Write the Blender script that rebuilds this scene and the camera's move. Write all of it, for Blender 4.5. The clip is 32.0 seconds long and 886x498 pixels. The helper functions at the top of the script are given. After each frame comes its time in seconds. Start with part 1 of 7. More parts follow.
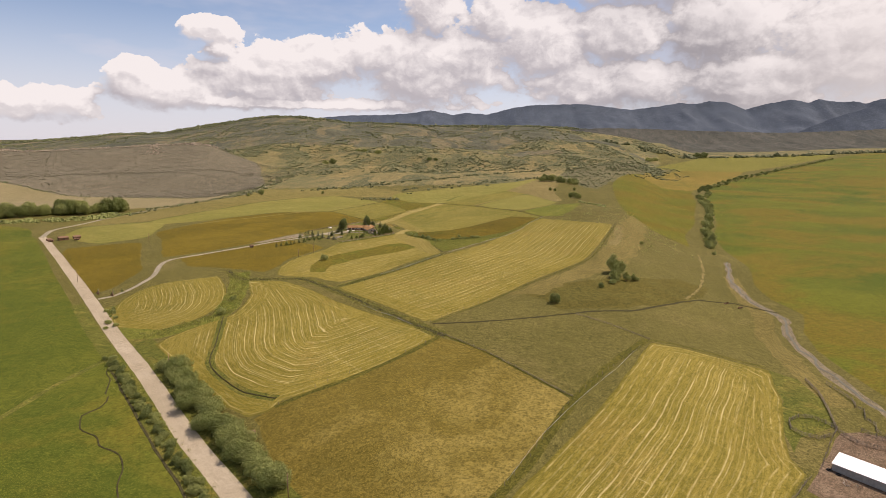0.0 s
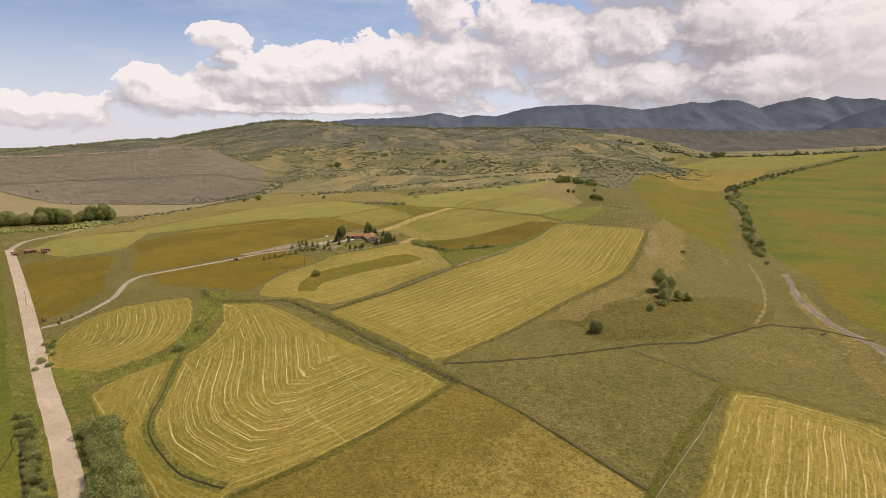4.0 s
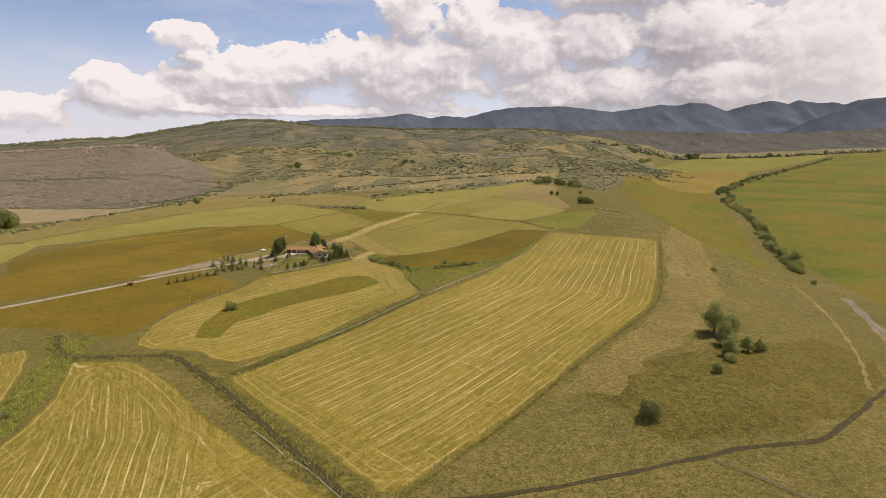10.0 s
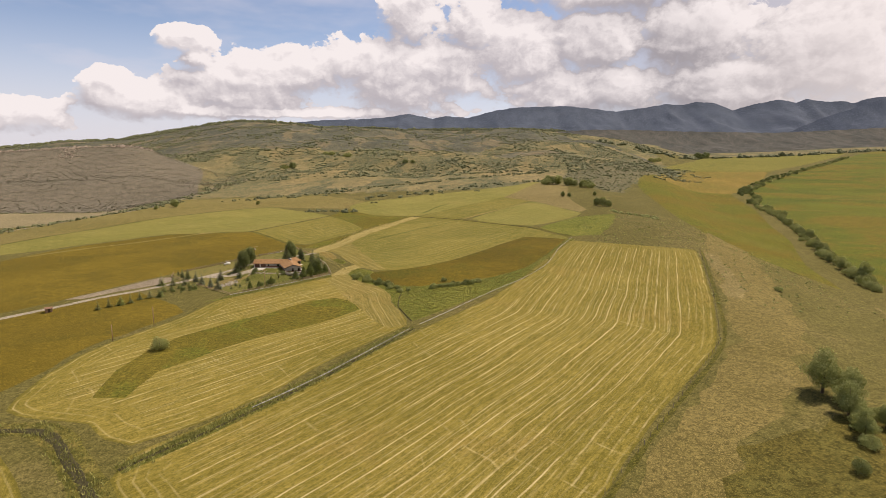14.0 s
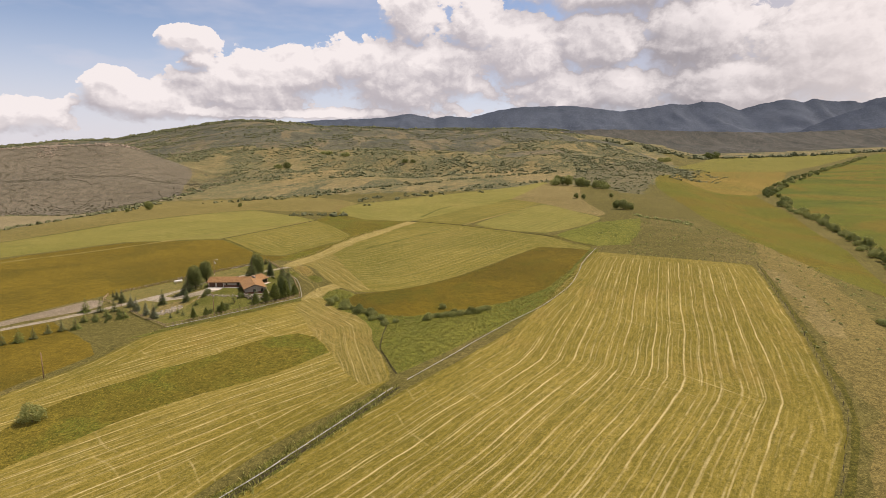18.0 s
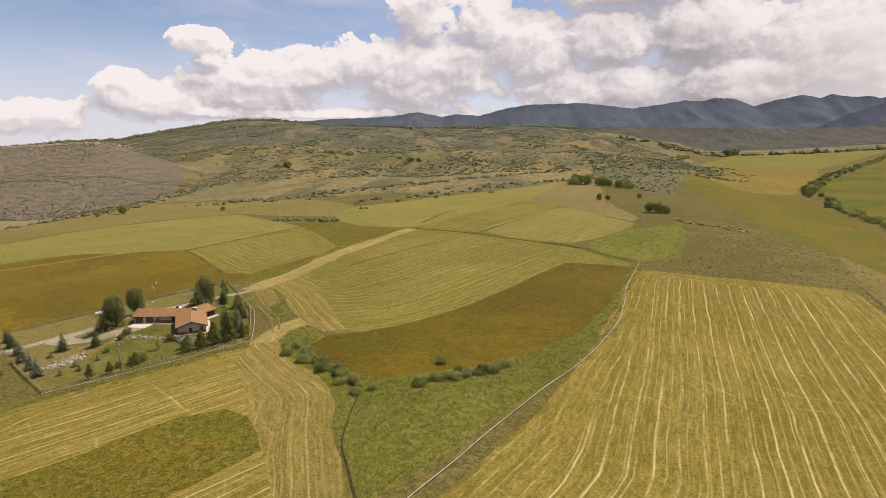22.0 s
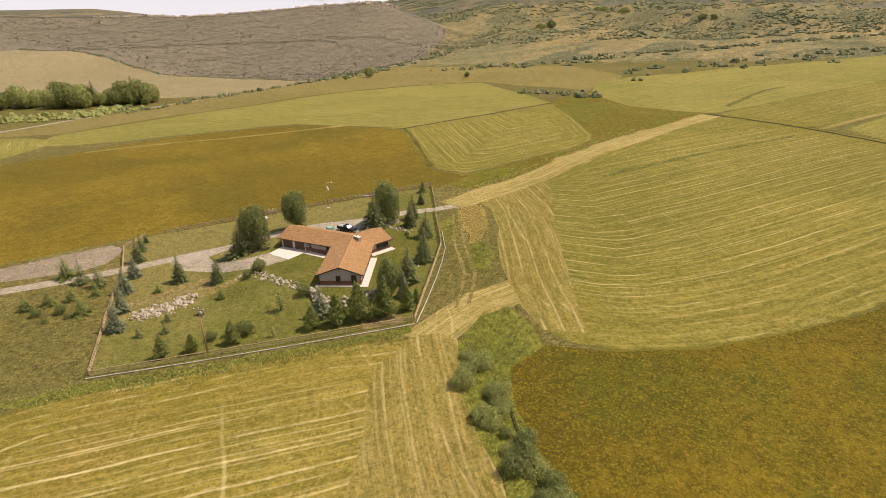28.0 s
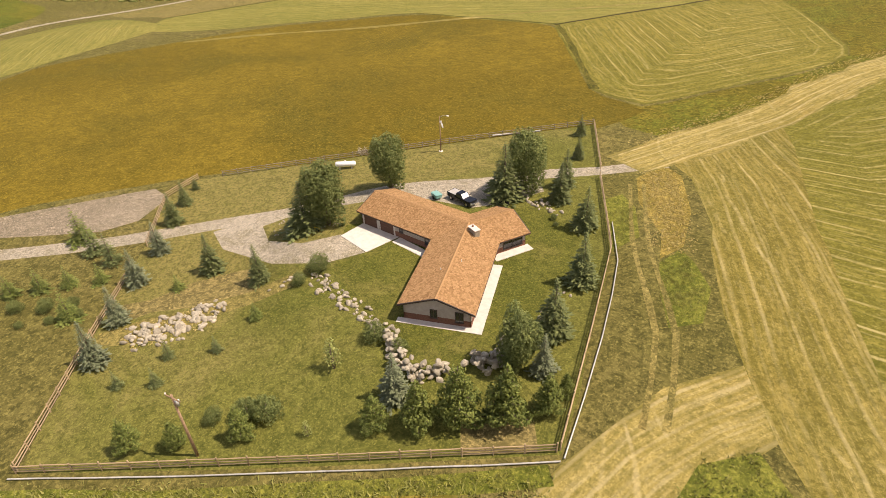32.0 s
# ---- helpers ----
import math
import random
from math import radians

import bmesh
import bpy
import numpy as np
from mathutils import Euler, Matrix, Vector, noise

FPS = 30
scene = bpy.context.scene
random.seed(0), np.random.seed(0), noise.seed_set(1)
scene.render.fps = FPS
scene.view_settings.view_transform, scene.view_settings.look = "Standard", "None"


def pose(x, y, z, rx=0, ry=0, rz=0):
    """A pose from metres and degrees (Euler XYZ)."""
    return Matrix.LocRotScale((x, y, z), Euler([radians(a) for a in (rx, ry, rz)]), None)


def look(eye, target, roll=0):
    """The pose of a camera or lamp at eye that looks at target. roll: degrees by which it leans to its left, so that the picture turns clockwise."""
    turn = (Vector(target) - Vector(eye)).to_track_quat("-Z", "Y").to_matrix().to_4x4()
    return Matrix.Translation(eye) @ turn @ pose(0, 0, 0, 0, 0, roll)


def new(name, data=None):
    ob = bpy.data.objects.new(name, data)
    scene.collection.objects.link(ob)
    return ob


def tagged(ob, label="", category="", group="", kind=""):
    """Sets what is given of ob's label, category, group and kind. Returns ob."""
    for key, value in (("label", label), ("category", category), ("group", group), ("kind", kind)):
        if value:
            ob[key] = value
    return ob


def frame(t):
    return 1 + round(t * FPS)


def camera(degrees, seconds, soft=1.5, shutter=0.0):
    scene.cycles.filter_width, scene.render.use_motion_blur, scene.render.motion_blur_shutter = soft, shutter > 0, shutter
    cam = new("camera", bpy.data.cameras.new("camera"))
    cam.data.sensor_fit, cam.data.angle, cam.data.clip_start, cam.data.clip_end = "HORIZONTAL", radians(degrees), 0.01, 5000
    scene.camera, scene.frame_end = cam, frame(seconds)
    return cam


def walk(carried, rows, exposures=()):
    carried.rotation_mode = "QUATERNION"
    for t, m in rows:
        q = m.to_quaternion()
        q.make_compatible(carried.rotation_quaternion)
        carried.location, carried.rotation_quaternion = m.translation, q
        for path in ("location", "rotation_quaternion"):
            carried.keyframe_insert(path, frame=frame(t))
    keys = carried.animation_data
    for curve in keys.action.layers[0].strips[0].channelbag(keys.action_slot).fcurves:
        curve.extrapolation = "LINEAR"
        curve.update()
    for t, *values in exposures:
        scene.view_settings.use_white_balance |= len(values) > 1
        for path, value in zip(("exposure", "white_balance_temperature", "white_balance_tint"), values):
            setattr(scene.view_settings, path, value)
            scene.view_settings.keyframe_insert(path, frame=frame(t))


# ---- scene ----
cam = camera(76.84, 32.0, soft=0.8)
PATH = [
    (0, 0.00, 0.00, 86.01, 79.129, -1.009, -0.203),
    (1, 0.60, 14.82, 84.49, 79.258, -0.664, 0.639),
    (2, 0.35, 29.99, 83.07, 79.316, -0.443, 0.812),
    (2.5, 0.07, 37.71, 82.39, 79.314, -0.383, 0.853),
    (4.5, -1.32, 69.51, 79.81, 79.504, -0.315, 0.336),
    (5, -1.45, 77.53, 79.05, 79.528, -0.363, -0.021),
    (6, -1.47, 93.68, 77.41, 79.478, -0.523, -0.303),
    (7, -1.36, 109.97, 75.77, 79.570, -0.442, -1.551),
    (8, -0.95, 126.50, 74.41, 79.661, -0.564, -2.122),
    (9, -0.17, 142.93, 73.23, 79.597, -0.679, -2.339),
    (10, 1.01, 159.04, 72.16, 79.725, -0.582, -2.468),
    (11, 2.34, 175.24, 71.12, 79.745, -0.531, -2.367),
    (12, 3.67, 191.48, 69.97, 79.787, -0.519, -2.296),
    (13, 4.93, 207.60, 68.66, 79.826, -0.413, -2.309),
    (14, 6.35, 223.18, 67.36, 79.862, -0.382, -2.219),
    (14.5, 7.09, 230.78, 66.76, 79.885, -0.392, -2.191),
    (16.5, 9.04, 261.71, 64.59, 79.971, -0.473, -2.115),
    (17, 9.39, 269.48, 64.12, 79.960, -0.447, -2.120),
    (18, 10.20, 285.16, 63.29, 79.933, -0.406, -2.012),
    (19, 11.60, 301.21, 62.57, 79.955, -0.207, -1.979),
    (20, 13.17, 317.75, 61.87, 79.907, -0.157, -1.779),
    (21, 14.37, 334.44, 61.03, 79.907, -0.067, -1.695),
    (22, 15.18, 350.88, 60.05, 79.855, -0.106, -1.150),
    (22.5, 15.39, 359.01, 59.55, 79.868, -0.095, 0.101),
    (23, 15.44, 367.17, 59.10, 79.935, -0.029, 2.186),
    (23.5, 15.43, 375.38, 58.66, 79.904, 0.027, 4.457),
    (24, 15.22, 383.49, 58.14, 79.143, 0.080, 6.457),
    (24.5, 14.72, 391.48, 57.53, 77.699, 0.132, 8.856),
    (25, 13.94, 399.41, 56.85, 76.237, 0.210, 10.880),
    (25.5, 12.74, 407.22, 56.13, 74.740, 0.378, 13.018),
    (26, 11.05, 414.98, 55.37, 73.214, 0.552, 15.504),
    (26.5, 8.83, 422.68, 54.56, 71.698, 0.694, 18.233),
    (28.5, -4.06, 451.82, 51.00, 65.282, 0.771, 26.646),
    (29, -7.44, 458.06, 50.24, 63.593, 0.803, 28.485),
    (29.5, -10.92, 464.00, 49.52, 61.867, 0.874, 30.419),
    (30, -14.56, 469.72, 48.82, 60.150, 0.996, 32.829),
    (30.5, -18.33, 475.19, 48.10, 58.501, 1.178, 35.437),
    (31, -22.09, 480.54, 47.37, 57.285, 1.392, 37.019),
    (31.5, -25.90, 485.73, 46.63, 56.627, 1.659, 37.905),
    (32, -29.73, 490.82, 45.91, 56.333, 1.959, 38.552),
]
walk(cam, [(t, pose(x, y, z, rx, ry, rz)) for t, x, y, z, rx, ry, rz in PATH],
     exposures=[(0, 0.0, 7000, 19.5), (24, 0.0, 7000, 19.5), (26.5, 0.14, 7050, 19.5), (29, 0.34, 7150, 19.5), (32, 0.46, 7200, 19.5)])

# ---- light ----
SUN_AZ, SUN_EL = 57.0, 58.0  # degrees clockwise from +y, and above the horizon
world = bpy.data.worlds.new("world")
scene.world = world
world.use_nodes = True
wt = world.node_tree
wt.nodes.clear()


class Graph:
    """A small way to write node trees."""

    def __init__(self, tree):
        self.t = tree

    def node(self, kind):
        return self.t.nodes.new(kind)

    def put(self, socket, v):
        if isinstance(v, bpy.types.NodeSocket):
            self.t.links.new(v, socket)
        elif v is not None:
            socket.default_value = v

    def math(self, op, a, b=None, c=None, clamp=False):
        n = self.node("ShaderNodeMath")
        n.operation, n.use_clamp = op, clamp
        for s, v in zip(n.inputs, (a, b, c)):
            self.put(s, v)
        return n.outputs[0]

    def vec(self, op, a, b=None):
        n = self.node("ShaderNodeVectorMath")
        n.operation = op
        self.put(n.inputs[0], a)
        self.put(n.inputs[1], b)
        return n.outputs["Value" if op in ("LENGTH", "DOT_PRODUCT") else "Vector"]

    def noise(self, vector, scale, detail=4.0, rough=0.55, distort=0.0):
        n = self.node("ShaderNodeTexNoise")
        self.put(n.inputs["Vector"], vector)
        n.inputs["Scale"].default_value, n.inputs["Detail"].default_value = scale, detail
        n.inputs["Roughness"].default_value, n.inputs["Distortion"].default_value = rough, distort
        return n.outputs["Fac"]

    def span(self, v, a, b, lo=0.0, hi=1.0):
        n = self.node("ShaderNodeMapRange")
        n.interpolation_type = "SMOOTHSTEP"
        for s, w in zip(list(n.inputs)[:5], (v, a, b, lo, hi)):
            self.put(s, w)
        return n.outputs[0]

    def mix(self, f, a, b, mode="MIX"):
        n = self.node("ShaderNodeMix")
        n.data_type, n.blend_type = "RGBA", mode
        for s, v in ((n.inputs[0], f), (n.inputs[6], a), (n.inputs[7], b)):
            self.put(s, (*v, 1) if isinstance(v, tuple) and len(v) == 3 else v)
        return n.outputs[2]

    def xyz(self, v):
        n = self.node("ShaderNodeSeparateXYZ")
        self.put(n.inputs[0], v)
        return n.outputs

    def join(self, x, y, z):
        n = self.node("ShaderNodeCombineXYZ")
        for s, v in zip(n.inputs, (x, y, z)):
            self.put(s, v)
        return n.outputs[0]


# heaps of cumulus: bearing, elevation and half sizes in degrees
HEAPS = [(-47.3, 3.5, 7.2, 1.9), (-49.3, 5.1, 4.3, 1.0), (-35.9, 2.5, 5.7, 1.3), (-28.2, 4.7, 2.4, 2.1), (-24.8, 4.1, 4.4, 1.9), (-21.5, 9.5, 2.5, 1.2), (-20.6, 8.0, 1.6, 1.4), (-17.2, 5.2, 6.7, 2.5), (-12.5, 7.1, 6.4, 2.3), (-6.0, 8.4, 3.8, 2.3), (-1.6, 6.9, 6.1, 3.9), (-0.7, 12.6, 3.0, 3.2), (5.3, 11.6, 2.7, 3.2), (2.8, 7.9, 5.0, 3.1), (10.0, 9.4, 5.9, 3.5), (16.8, 10.2, 5.5, 2.9), (16.0, 5.7, 10.0, 2.6), (25.6, 10.2, 5.7, 3.2), (28.7, 5.8, 8.2, 2.8), (35.9, 8.0, 6.3, 4.7), (18.0, 14.6, 9.5, 2.2), (-15.2, 3.4, 18.1, 0.7)]


def build_sky():
    g = Graph(wt)
    sky = g.node("ShaderNodeTexSky")
    sky.sky_type, sky.sun_disc = "NISHITA", False
    sky.sun_elevation, sky.sun_rotation = radians(SUN_EL), radians(SUN_AZ)
    sky.altitude, sky.air_density, sky.dust_density = 2000, 1.0, 0.6
    d = g.node("ShaderNodeTexCoord").outputs["Generated"]
    x, y, z = g.xyz(d)
    flat = g.math("SQRT", g.math("ADD", g.math("MULTIPLY", x, x), g.math("MULTIPLY", y, y)))
    el = g.math("MULTIPLY", g.math("ARCTAN2", z, flat), 57.3)
    az = g.math("MULTIPLY", g.math("ARCTAN2", x, y), 57.3)

    def billow(p, scale, rough=0.5):
        n = g.node("ShaderNodeTexVoronoi")
        n.feature, n.normalize = "SMOOTH_F1", True
        g.put(n.inputs["Vector"], p)
        n.inputs["Scale"].default_value, n.inputs["Detail"].default_value = scale, 4.0
        n.inputs["Roughness"].default_value, n.inputs["Smoothness"].default_value = rough, 0.35
        return g.math("SUBTRACT", 1.0, n.outputs["Distance"])

    def body(lift, drift, fine):
        """How deep a direction lies inside the heaps of cumulus: above 0 is cloud."""
        a, e = g.math("ADD", az, drift), g.math("ADD", el, lift)
        p = g.join(g.math("MULTIPLY", a, 0.085), g.math("MULTIPLY", e, 0.115), 3.7)
        wx = g.math("SUBTRACT", g.noise(p, 3.0, 4.0, 0.6), 0.5)
        wy = g.math("SUBTRACT", g.noise(g.vec("ADD", p, (7.3, 1.1, 0.0)), 3.0, 4.0, 0.6), 0.5)
        q = g.join(g.math("ADD", a, g.math("MULTIPLY", wx, 4.5)), g.math("ADD", e, g.math("MULTIPLY", wy, 2.4)), 0.0)
        best = None
        for ha, he, ra, re in HEAPS:
            gap = g.vec("LENGTH", g.vec("MULTIPLY", g.vec("SUBTRACT", q, (ha, he, 0.0)), (1 / ra, 1 / re, 0.0)))
            here = g.math("SUBTRACT", 1.0, gap)
            best = here if best is None else g.math("SMOOTH_MAX", best, here, 0.22)
        best = g.math("MINIMUM", best, 0.55)
        w = g.vec("ADD", p, g.join(g.math("MULTIPLY", wx, 0.2), g.math("MULTIPLY", wy, 0.2), 0.0))
        heap = g.math("ADD", g.math("MULTIPLY", g.math("SUBTRACT", billow(w, 3.1, 0.6), 0.62), 1.25), g.math("MULTIPLY", g.math("SUBTRACT", billow(w, 8.5, 0.5), 0.62), 0.4))
        return g.math("ADD", g.math("ADD", best, heap), g.math("MULTIPLY", g.math("SUBTRACT", g.noise(w, 14.0, 4.0, 0.6), 0.5), fine))

    here, above, high = body(0.0, 0.0, 0.22), body(0.7, 0.4, 0.16), body(2.2, 1.2, 0.0)
    right = g.span(az, 8.0, 26.0)
    slope = g.math("SUBTRACT", here, above)
    soft = g.span(slope, -0.16, 0.10, 0.55, 0.07)
    cloud = g.span(g.math("DIVIDE", g.math("SUBTRACT", here, -0.02), soft), 0.0, 1.0)
    # thin bright cloud and distant rain fill the sky below the heaps
    haze = g.math("MULTIPLY", g.span(el, 13.0, 0.0), 0.85)
    veil = g.math("MULTIPLY", g.span(g.noise(g.join(g.math("MULTIPLY", az, 0.03), g.math("MULTIPLY", el, 0.11), 9.0), 1.3, 5.0, 0.6), 0.4, 0.72), 0.6)
    veil = g.math("MAXIMUM", veil, g.math("MULTIPLY", right, 0.85))
    lit = g.math("ADD", g.math("MULTIPLY", g.span(slope, -0.2, 0.3), 0.55), g.math("MULTIPLY", g.span(g.math("SUBTRACT", here, high), -0.4, 0.6), 0.45))
    lit = g.math("MINIMUM", g.math("ADD", g.math("MULTIPLY", lit, 1.1), g.math("MULTIPLY", g.span(here, 0.22, 0.0), 0.2)), 1.0)
    deep = g.span(here, 0.45, 0.95)
    lit = g.math("MULTIPLY", lit, g.mix(right, (1.0, 1.0, 1.0), g.mix(deep, (1.0, 1.0, 1.0), (0.72, 0.72, 0.72))))
    shade = g.mix(right, (0.50, 0.50, 0.545), (0.36, 0.36, 0.395))
    white = g.mix(lit, shade, (0.93, 0.935, 0.945))
    glare = g.math("MULTIPLY", g.span(az, 22.0, 42.0), 0.6)
    white = g.mix(glare, white, (0.90, 0.88, 0.87))
    a = g.node("ShaderNodeBackground")
    g.put(a.inputs[0], sky.outputs[0])
    a.inputs[1].default_value = 0.12
    b = g.node("ShaderNodeBackground")
    g.put(b.inputs[0], white)
    b.inputs[1].default_value = 0.92
    h = g.node("ShaderNodeBackground")
    g.put(h.inputs[0], g.mix(glare, g.mix(right, (0.70, 0.74, 0.85), (0.53, 0.54, 0.60)), (0.78, 0.765, 0.77)))
    h.inputs[1].default_value = 0.92
    m0 = g.node("ShaderNodeMixShader")
    g.put(m0.inputs[0], g.math("MAXIMUM", haze, veil))
    g.put(m0.inputs[1], a.outputs[0])
    g.put(m0.inputs[2], h.outputs[0])
    m1 = g.node("ShaderNodeMixShader")
    g.put(m1.inputs[0], g.math("MULTIPLY", cloud, g.span(el, -2.0, 1.0)))
    g.put(m1.inputs[1], m0.outputs[0])
    g.put(m1.inputs[2], b.outputs[0])
    out = g.node("ShaderNodeOutputWorld")
    g.put(out.inputs[0], m1.outputs[0])


build_sky()
lamp = bpy.data.lights.new("sun", "SUN")
lamp.energy, lamp.angle, lamp.color = 4.6, radians(0.6), (1.0, 0.93, 0.82)
sun = new("sun", lamp)
sa, se = radians(SUN_AZ), radians(SUN_EL)
sun.matrix_world = look((900 * math.sin(sa), 900 * math.cos(sa), 900), (900 * math.sin(sa) - math.sin(sa) * math.cos(se), 900 * math.cos(sa) - math.cos(sa) * math.cos(se), 900 - math.sin(se)))

# ---- materials ----
MATS = {}


def shader(name, rough=0.9, metal=0.0):
    m = bpy.data.materials.new(name)
    m.use_nodes = True
    b = m.node_tree.nodes["Principled BSDF"]
    b.inputs["Roughness"].default_value, b.inputs["Metallic"].default_value = rough, metal
    b.inputs["Specular IOR Level"].default_value = 0.08 if rough > 0.84 else 0.4
    MATS[name] = m
    return m, Graph(m.node_tree), b


def bump(g, b, fac, strength, dist):
    n = g.node("ShaderNodeBump")
    n.inputs["Strength"].default_value, n.inputs["Distance"].default_value = strength, dist
    g.put(n.inputs["Height"], fac)
    g.put(b.inputs["Normal"], n.outputs[0])


def turf(name, low, high, accent, broad=0.012, patch=0.06, share=0.5, grain=1.0, accent_at=(0.55, 0.72), relief=0.25, speck=0.8, stretch=1.0, streak=0.45, blue=0.74, drift=None, tussock=0.5):
    """Grass, crops and soil seen from the air: broad tone, patches of a second plant, and fine tufts. drift: x, y, constant of a slow change across the field."""
    low, high, accent = ((c[0], c[1], c[2] * blue) for c in (low, high, accent))
    m, g, b = shader(name, 0.95)
    p = g.node("ShaderNodeTexCoord").outputs["Object"]
    if stretch != 1.0:
        p = g.vec("MULTIPLY", p, (1.0, stretch, 1.0))
    c = g.mix(g.span(g.noise(p, broad, 5, 0.6, 0.4), 0.35, 0.65), low, high)
    where = g.noise(p, patch, 6, 0.65, 0.6)
    if drift:
        x, y, _ = g.xyz(p)
        where = g.math("ADD", g.math("ADD", where, drift[2]), g.math("ADD", g.math("MULTIPLY", x, drift[0]), g.math("MULTIPLY", y, drift[1])))
    c = g.mix(g.math("MULTIPLY", g.span(where, *accent_at), share), c, accent)
    c = g.mix(g.math("MULTIPLY", g.span(g.noise(p, patch * 3.7, 5, 0.7, 0.8), 0.5, 0.7), share * streak), c, (accent[0] * 0.8, accent[1] * 0.85, accent[2] * 0.8))
    tuft = g.noise(p, 0.9 * grain, 8, 0.8)
    fine = g.noise(p, 2.2 * grain, 6, 0.85)
    clump = g.noise(p, 0.55 * grain, 4, 0.7)
    c = g.mix(g.span(clump, 0.38, 0.5, tussock, 0.0), c, (low[0] * 0.45, low[1] * 0.48, low[2] * 0.5))
    c = g.mix(g.span(clump, 0.52, 0.64, 0.0, tussock * 0.8), c, (min(high[0] * 1.4, 0.8), min(high[1] * 1.35, 0.8), high[2] * 1.4))
    c = g.mix(g.span(tuft, 0.40, 0.56, speck, 0.0), c, (low[0] * 0.35, low[1] * 0.38, low[2] * 0.4))
    c = g.mix(g.span(g.noise(p, 0.22 * grain, 5, 0.7), 0.42, 0.66, 0.0, 0.4), c, (low[0] * 0.6, low[1] * 0.62, low[2] * 0.6))
    c = g.mix(g.span(fine, 0.5, 0.62, 0.0, 0.75), c, (min(high[0] * 1.55, 0.8), min(high[1] * 1.5, 0.8), high[2] * 1.55))
    c = g.mix(g.span(g.noise(p, 3.4 * grain, 5, 0.85), 0.38, 0.5, 0.75 * min(1.0, speck + 0.2), 0.0), c, (low[0] * 0.4, low[1] * 0.42, low[2] * 0.4))
    g.put(b.inputs["Base Color"], c)
    bump(g, b, tuft, relief, 1.2)
    return m


def hay(name, low, high, straw, period=4.4, amount=0.85, trample=0.38, accent=(0.10, 0.11, 0.025), share=0.45, rounds=3, warm=(0.27, 0.18, 0.05)):
    """Mown hay: stubble with broken lines of leftover straw along each pass of the mower (UV: metres along, metres across), and passes round the rim."""
    m, g, b = shader(name, 0.95)
    p = g.node("ShaderNodeTexCoord").outputs["Object"]
    tex = g.node("ShaderNodeUVMap")
    tex.uv_map = "swath"
    u, v, _ = g.xyz(tex.outputs[0])
    v = g.math("ADD", v, g.math("MULTIPLY", g.math("SUBTRACT", g.noise(p, 0.03, 3, 0.5), 0.5), 2.6))
    rag = g.math("SUBTRACT", g.noise(p, 1.6, 6, 0.85), 0.5)
    rim = g.node("ShaderNodeUVMap")
    rim.uv_map = "rim"
    edge = g.xyz(rim.outputs[0])[0]

    def rows(u, v, step, width, seed, at, stretch=0.06):
        """Broken lines of straw, one to each pass."""
        k = g.math("ADD", g.math("DIVIDE", v, step), seed)
        row = g.math("FLOOR", k)
        off = g.math("ABSOLUTE", g.math("SUBTRACT", g.math("FRACT", k), 0.5))
        here = g.span(g.noise(g.join(g.math("MULTIPLY", u, stretch), g.math("MULTIPLY", row, 7.31), seed), 1.0, 7, 0.8), at[0], at[1])
        off = g.math("ADD", off, g.math("MULTIPLY", rag, 0.5 / step))
        return g.math("MULTIPLY", g.span(off, width / step, width * 0.2 / step), here)

    c = g.mix(g.span(g.noise(p, 0.014, 5, 0.6, 0.5), 0.33, 0.66), low, high)
    c = g.mix(g.math("MULTIPLY", g.span(g.noise(p, 0.05, 6, 0.65, 0.6), 0.5, 0.75), share), c, accent)
    c = g.mix(g.math("MULTIPLY", g.span(g.noise(g.vec("ADD", p, (310.0, 90.0, 0.0)), 0.022, 5, 0.65, 0.8), 0.52, 0.68), 0.45), c, warm)
    # each pass of the mower leaves its own tone
    band_tone = g.noise(g.join(g.math("MULTIPLY", u, 0.012), g.math("MULTIPLY", v, 0.36), 5.0), 1.0, 4, 0.8)
    c = g.mix(g.span(band_tone, 0.38, 0.58, 0.5, 0.0), c, (low[0] * 0.6, low[1] * 0.66, low[2] * 0.6))
    c = g.mix(g.span(band_tone, 0.54, 0.74, 0.0, 0.14), c, straw)
    tuft = g.noise(p, 1.4, 8, 0.8)
    c = g.mix(g.span(tuft, 0.40, 0.56, 0.6, 0.0), c, (low[0] * 0.42, low[1] * 0.47, low[2] * 0.45))
    c = g.mix(g.span(g.noise(p, 2.6, 6, 0.88), 0.5, 0.62, 0.0, 0.42), c, (min(straw[0], high[0] * 1.7), min(straw[1], high[1] * 1.7), high[2] * 2.0))
    c = g.mix(g.span(g.noise(p, 3.6, 5, 0.85), 0.36, 0.48, 0.6, 0.0), c, (low[0] * 0.45, low[1] * 0.5, low[2] * 0.45))
    clump = g.noise(g.join(g.math("MULTIPLY", u, 0.16), g.math("MULTIPLY", v, 1.15), 7.0), 1.0, 5, 0.75)
    c = g.mix(g.span(clump, 0.36, 0.5, 0.55, 0.0), c, (low[0] * 0.55, low[1] * 0.6, low[2] * 0.5))
    c = g.mix(g.span(clump, 0.52, 0.66, 0.0, 0.3), c, (min(straw[0], high[0] * 1.6), min(straw[1], high[1] * 1.6), high[2] * 1.9))
    c = g.mix(g.span(g.noise(p, 0.7, 4, 0.7), 0.38, 0.5, 0.25, 0.0), c, (low[0] * 0.55, low[1] * 0.6, low[2] * 0.5))
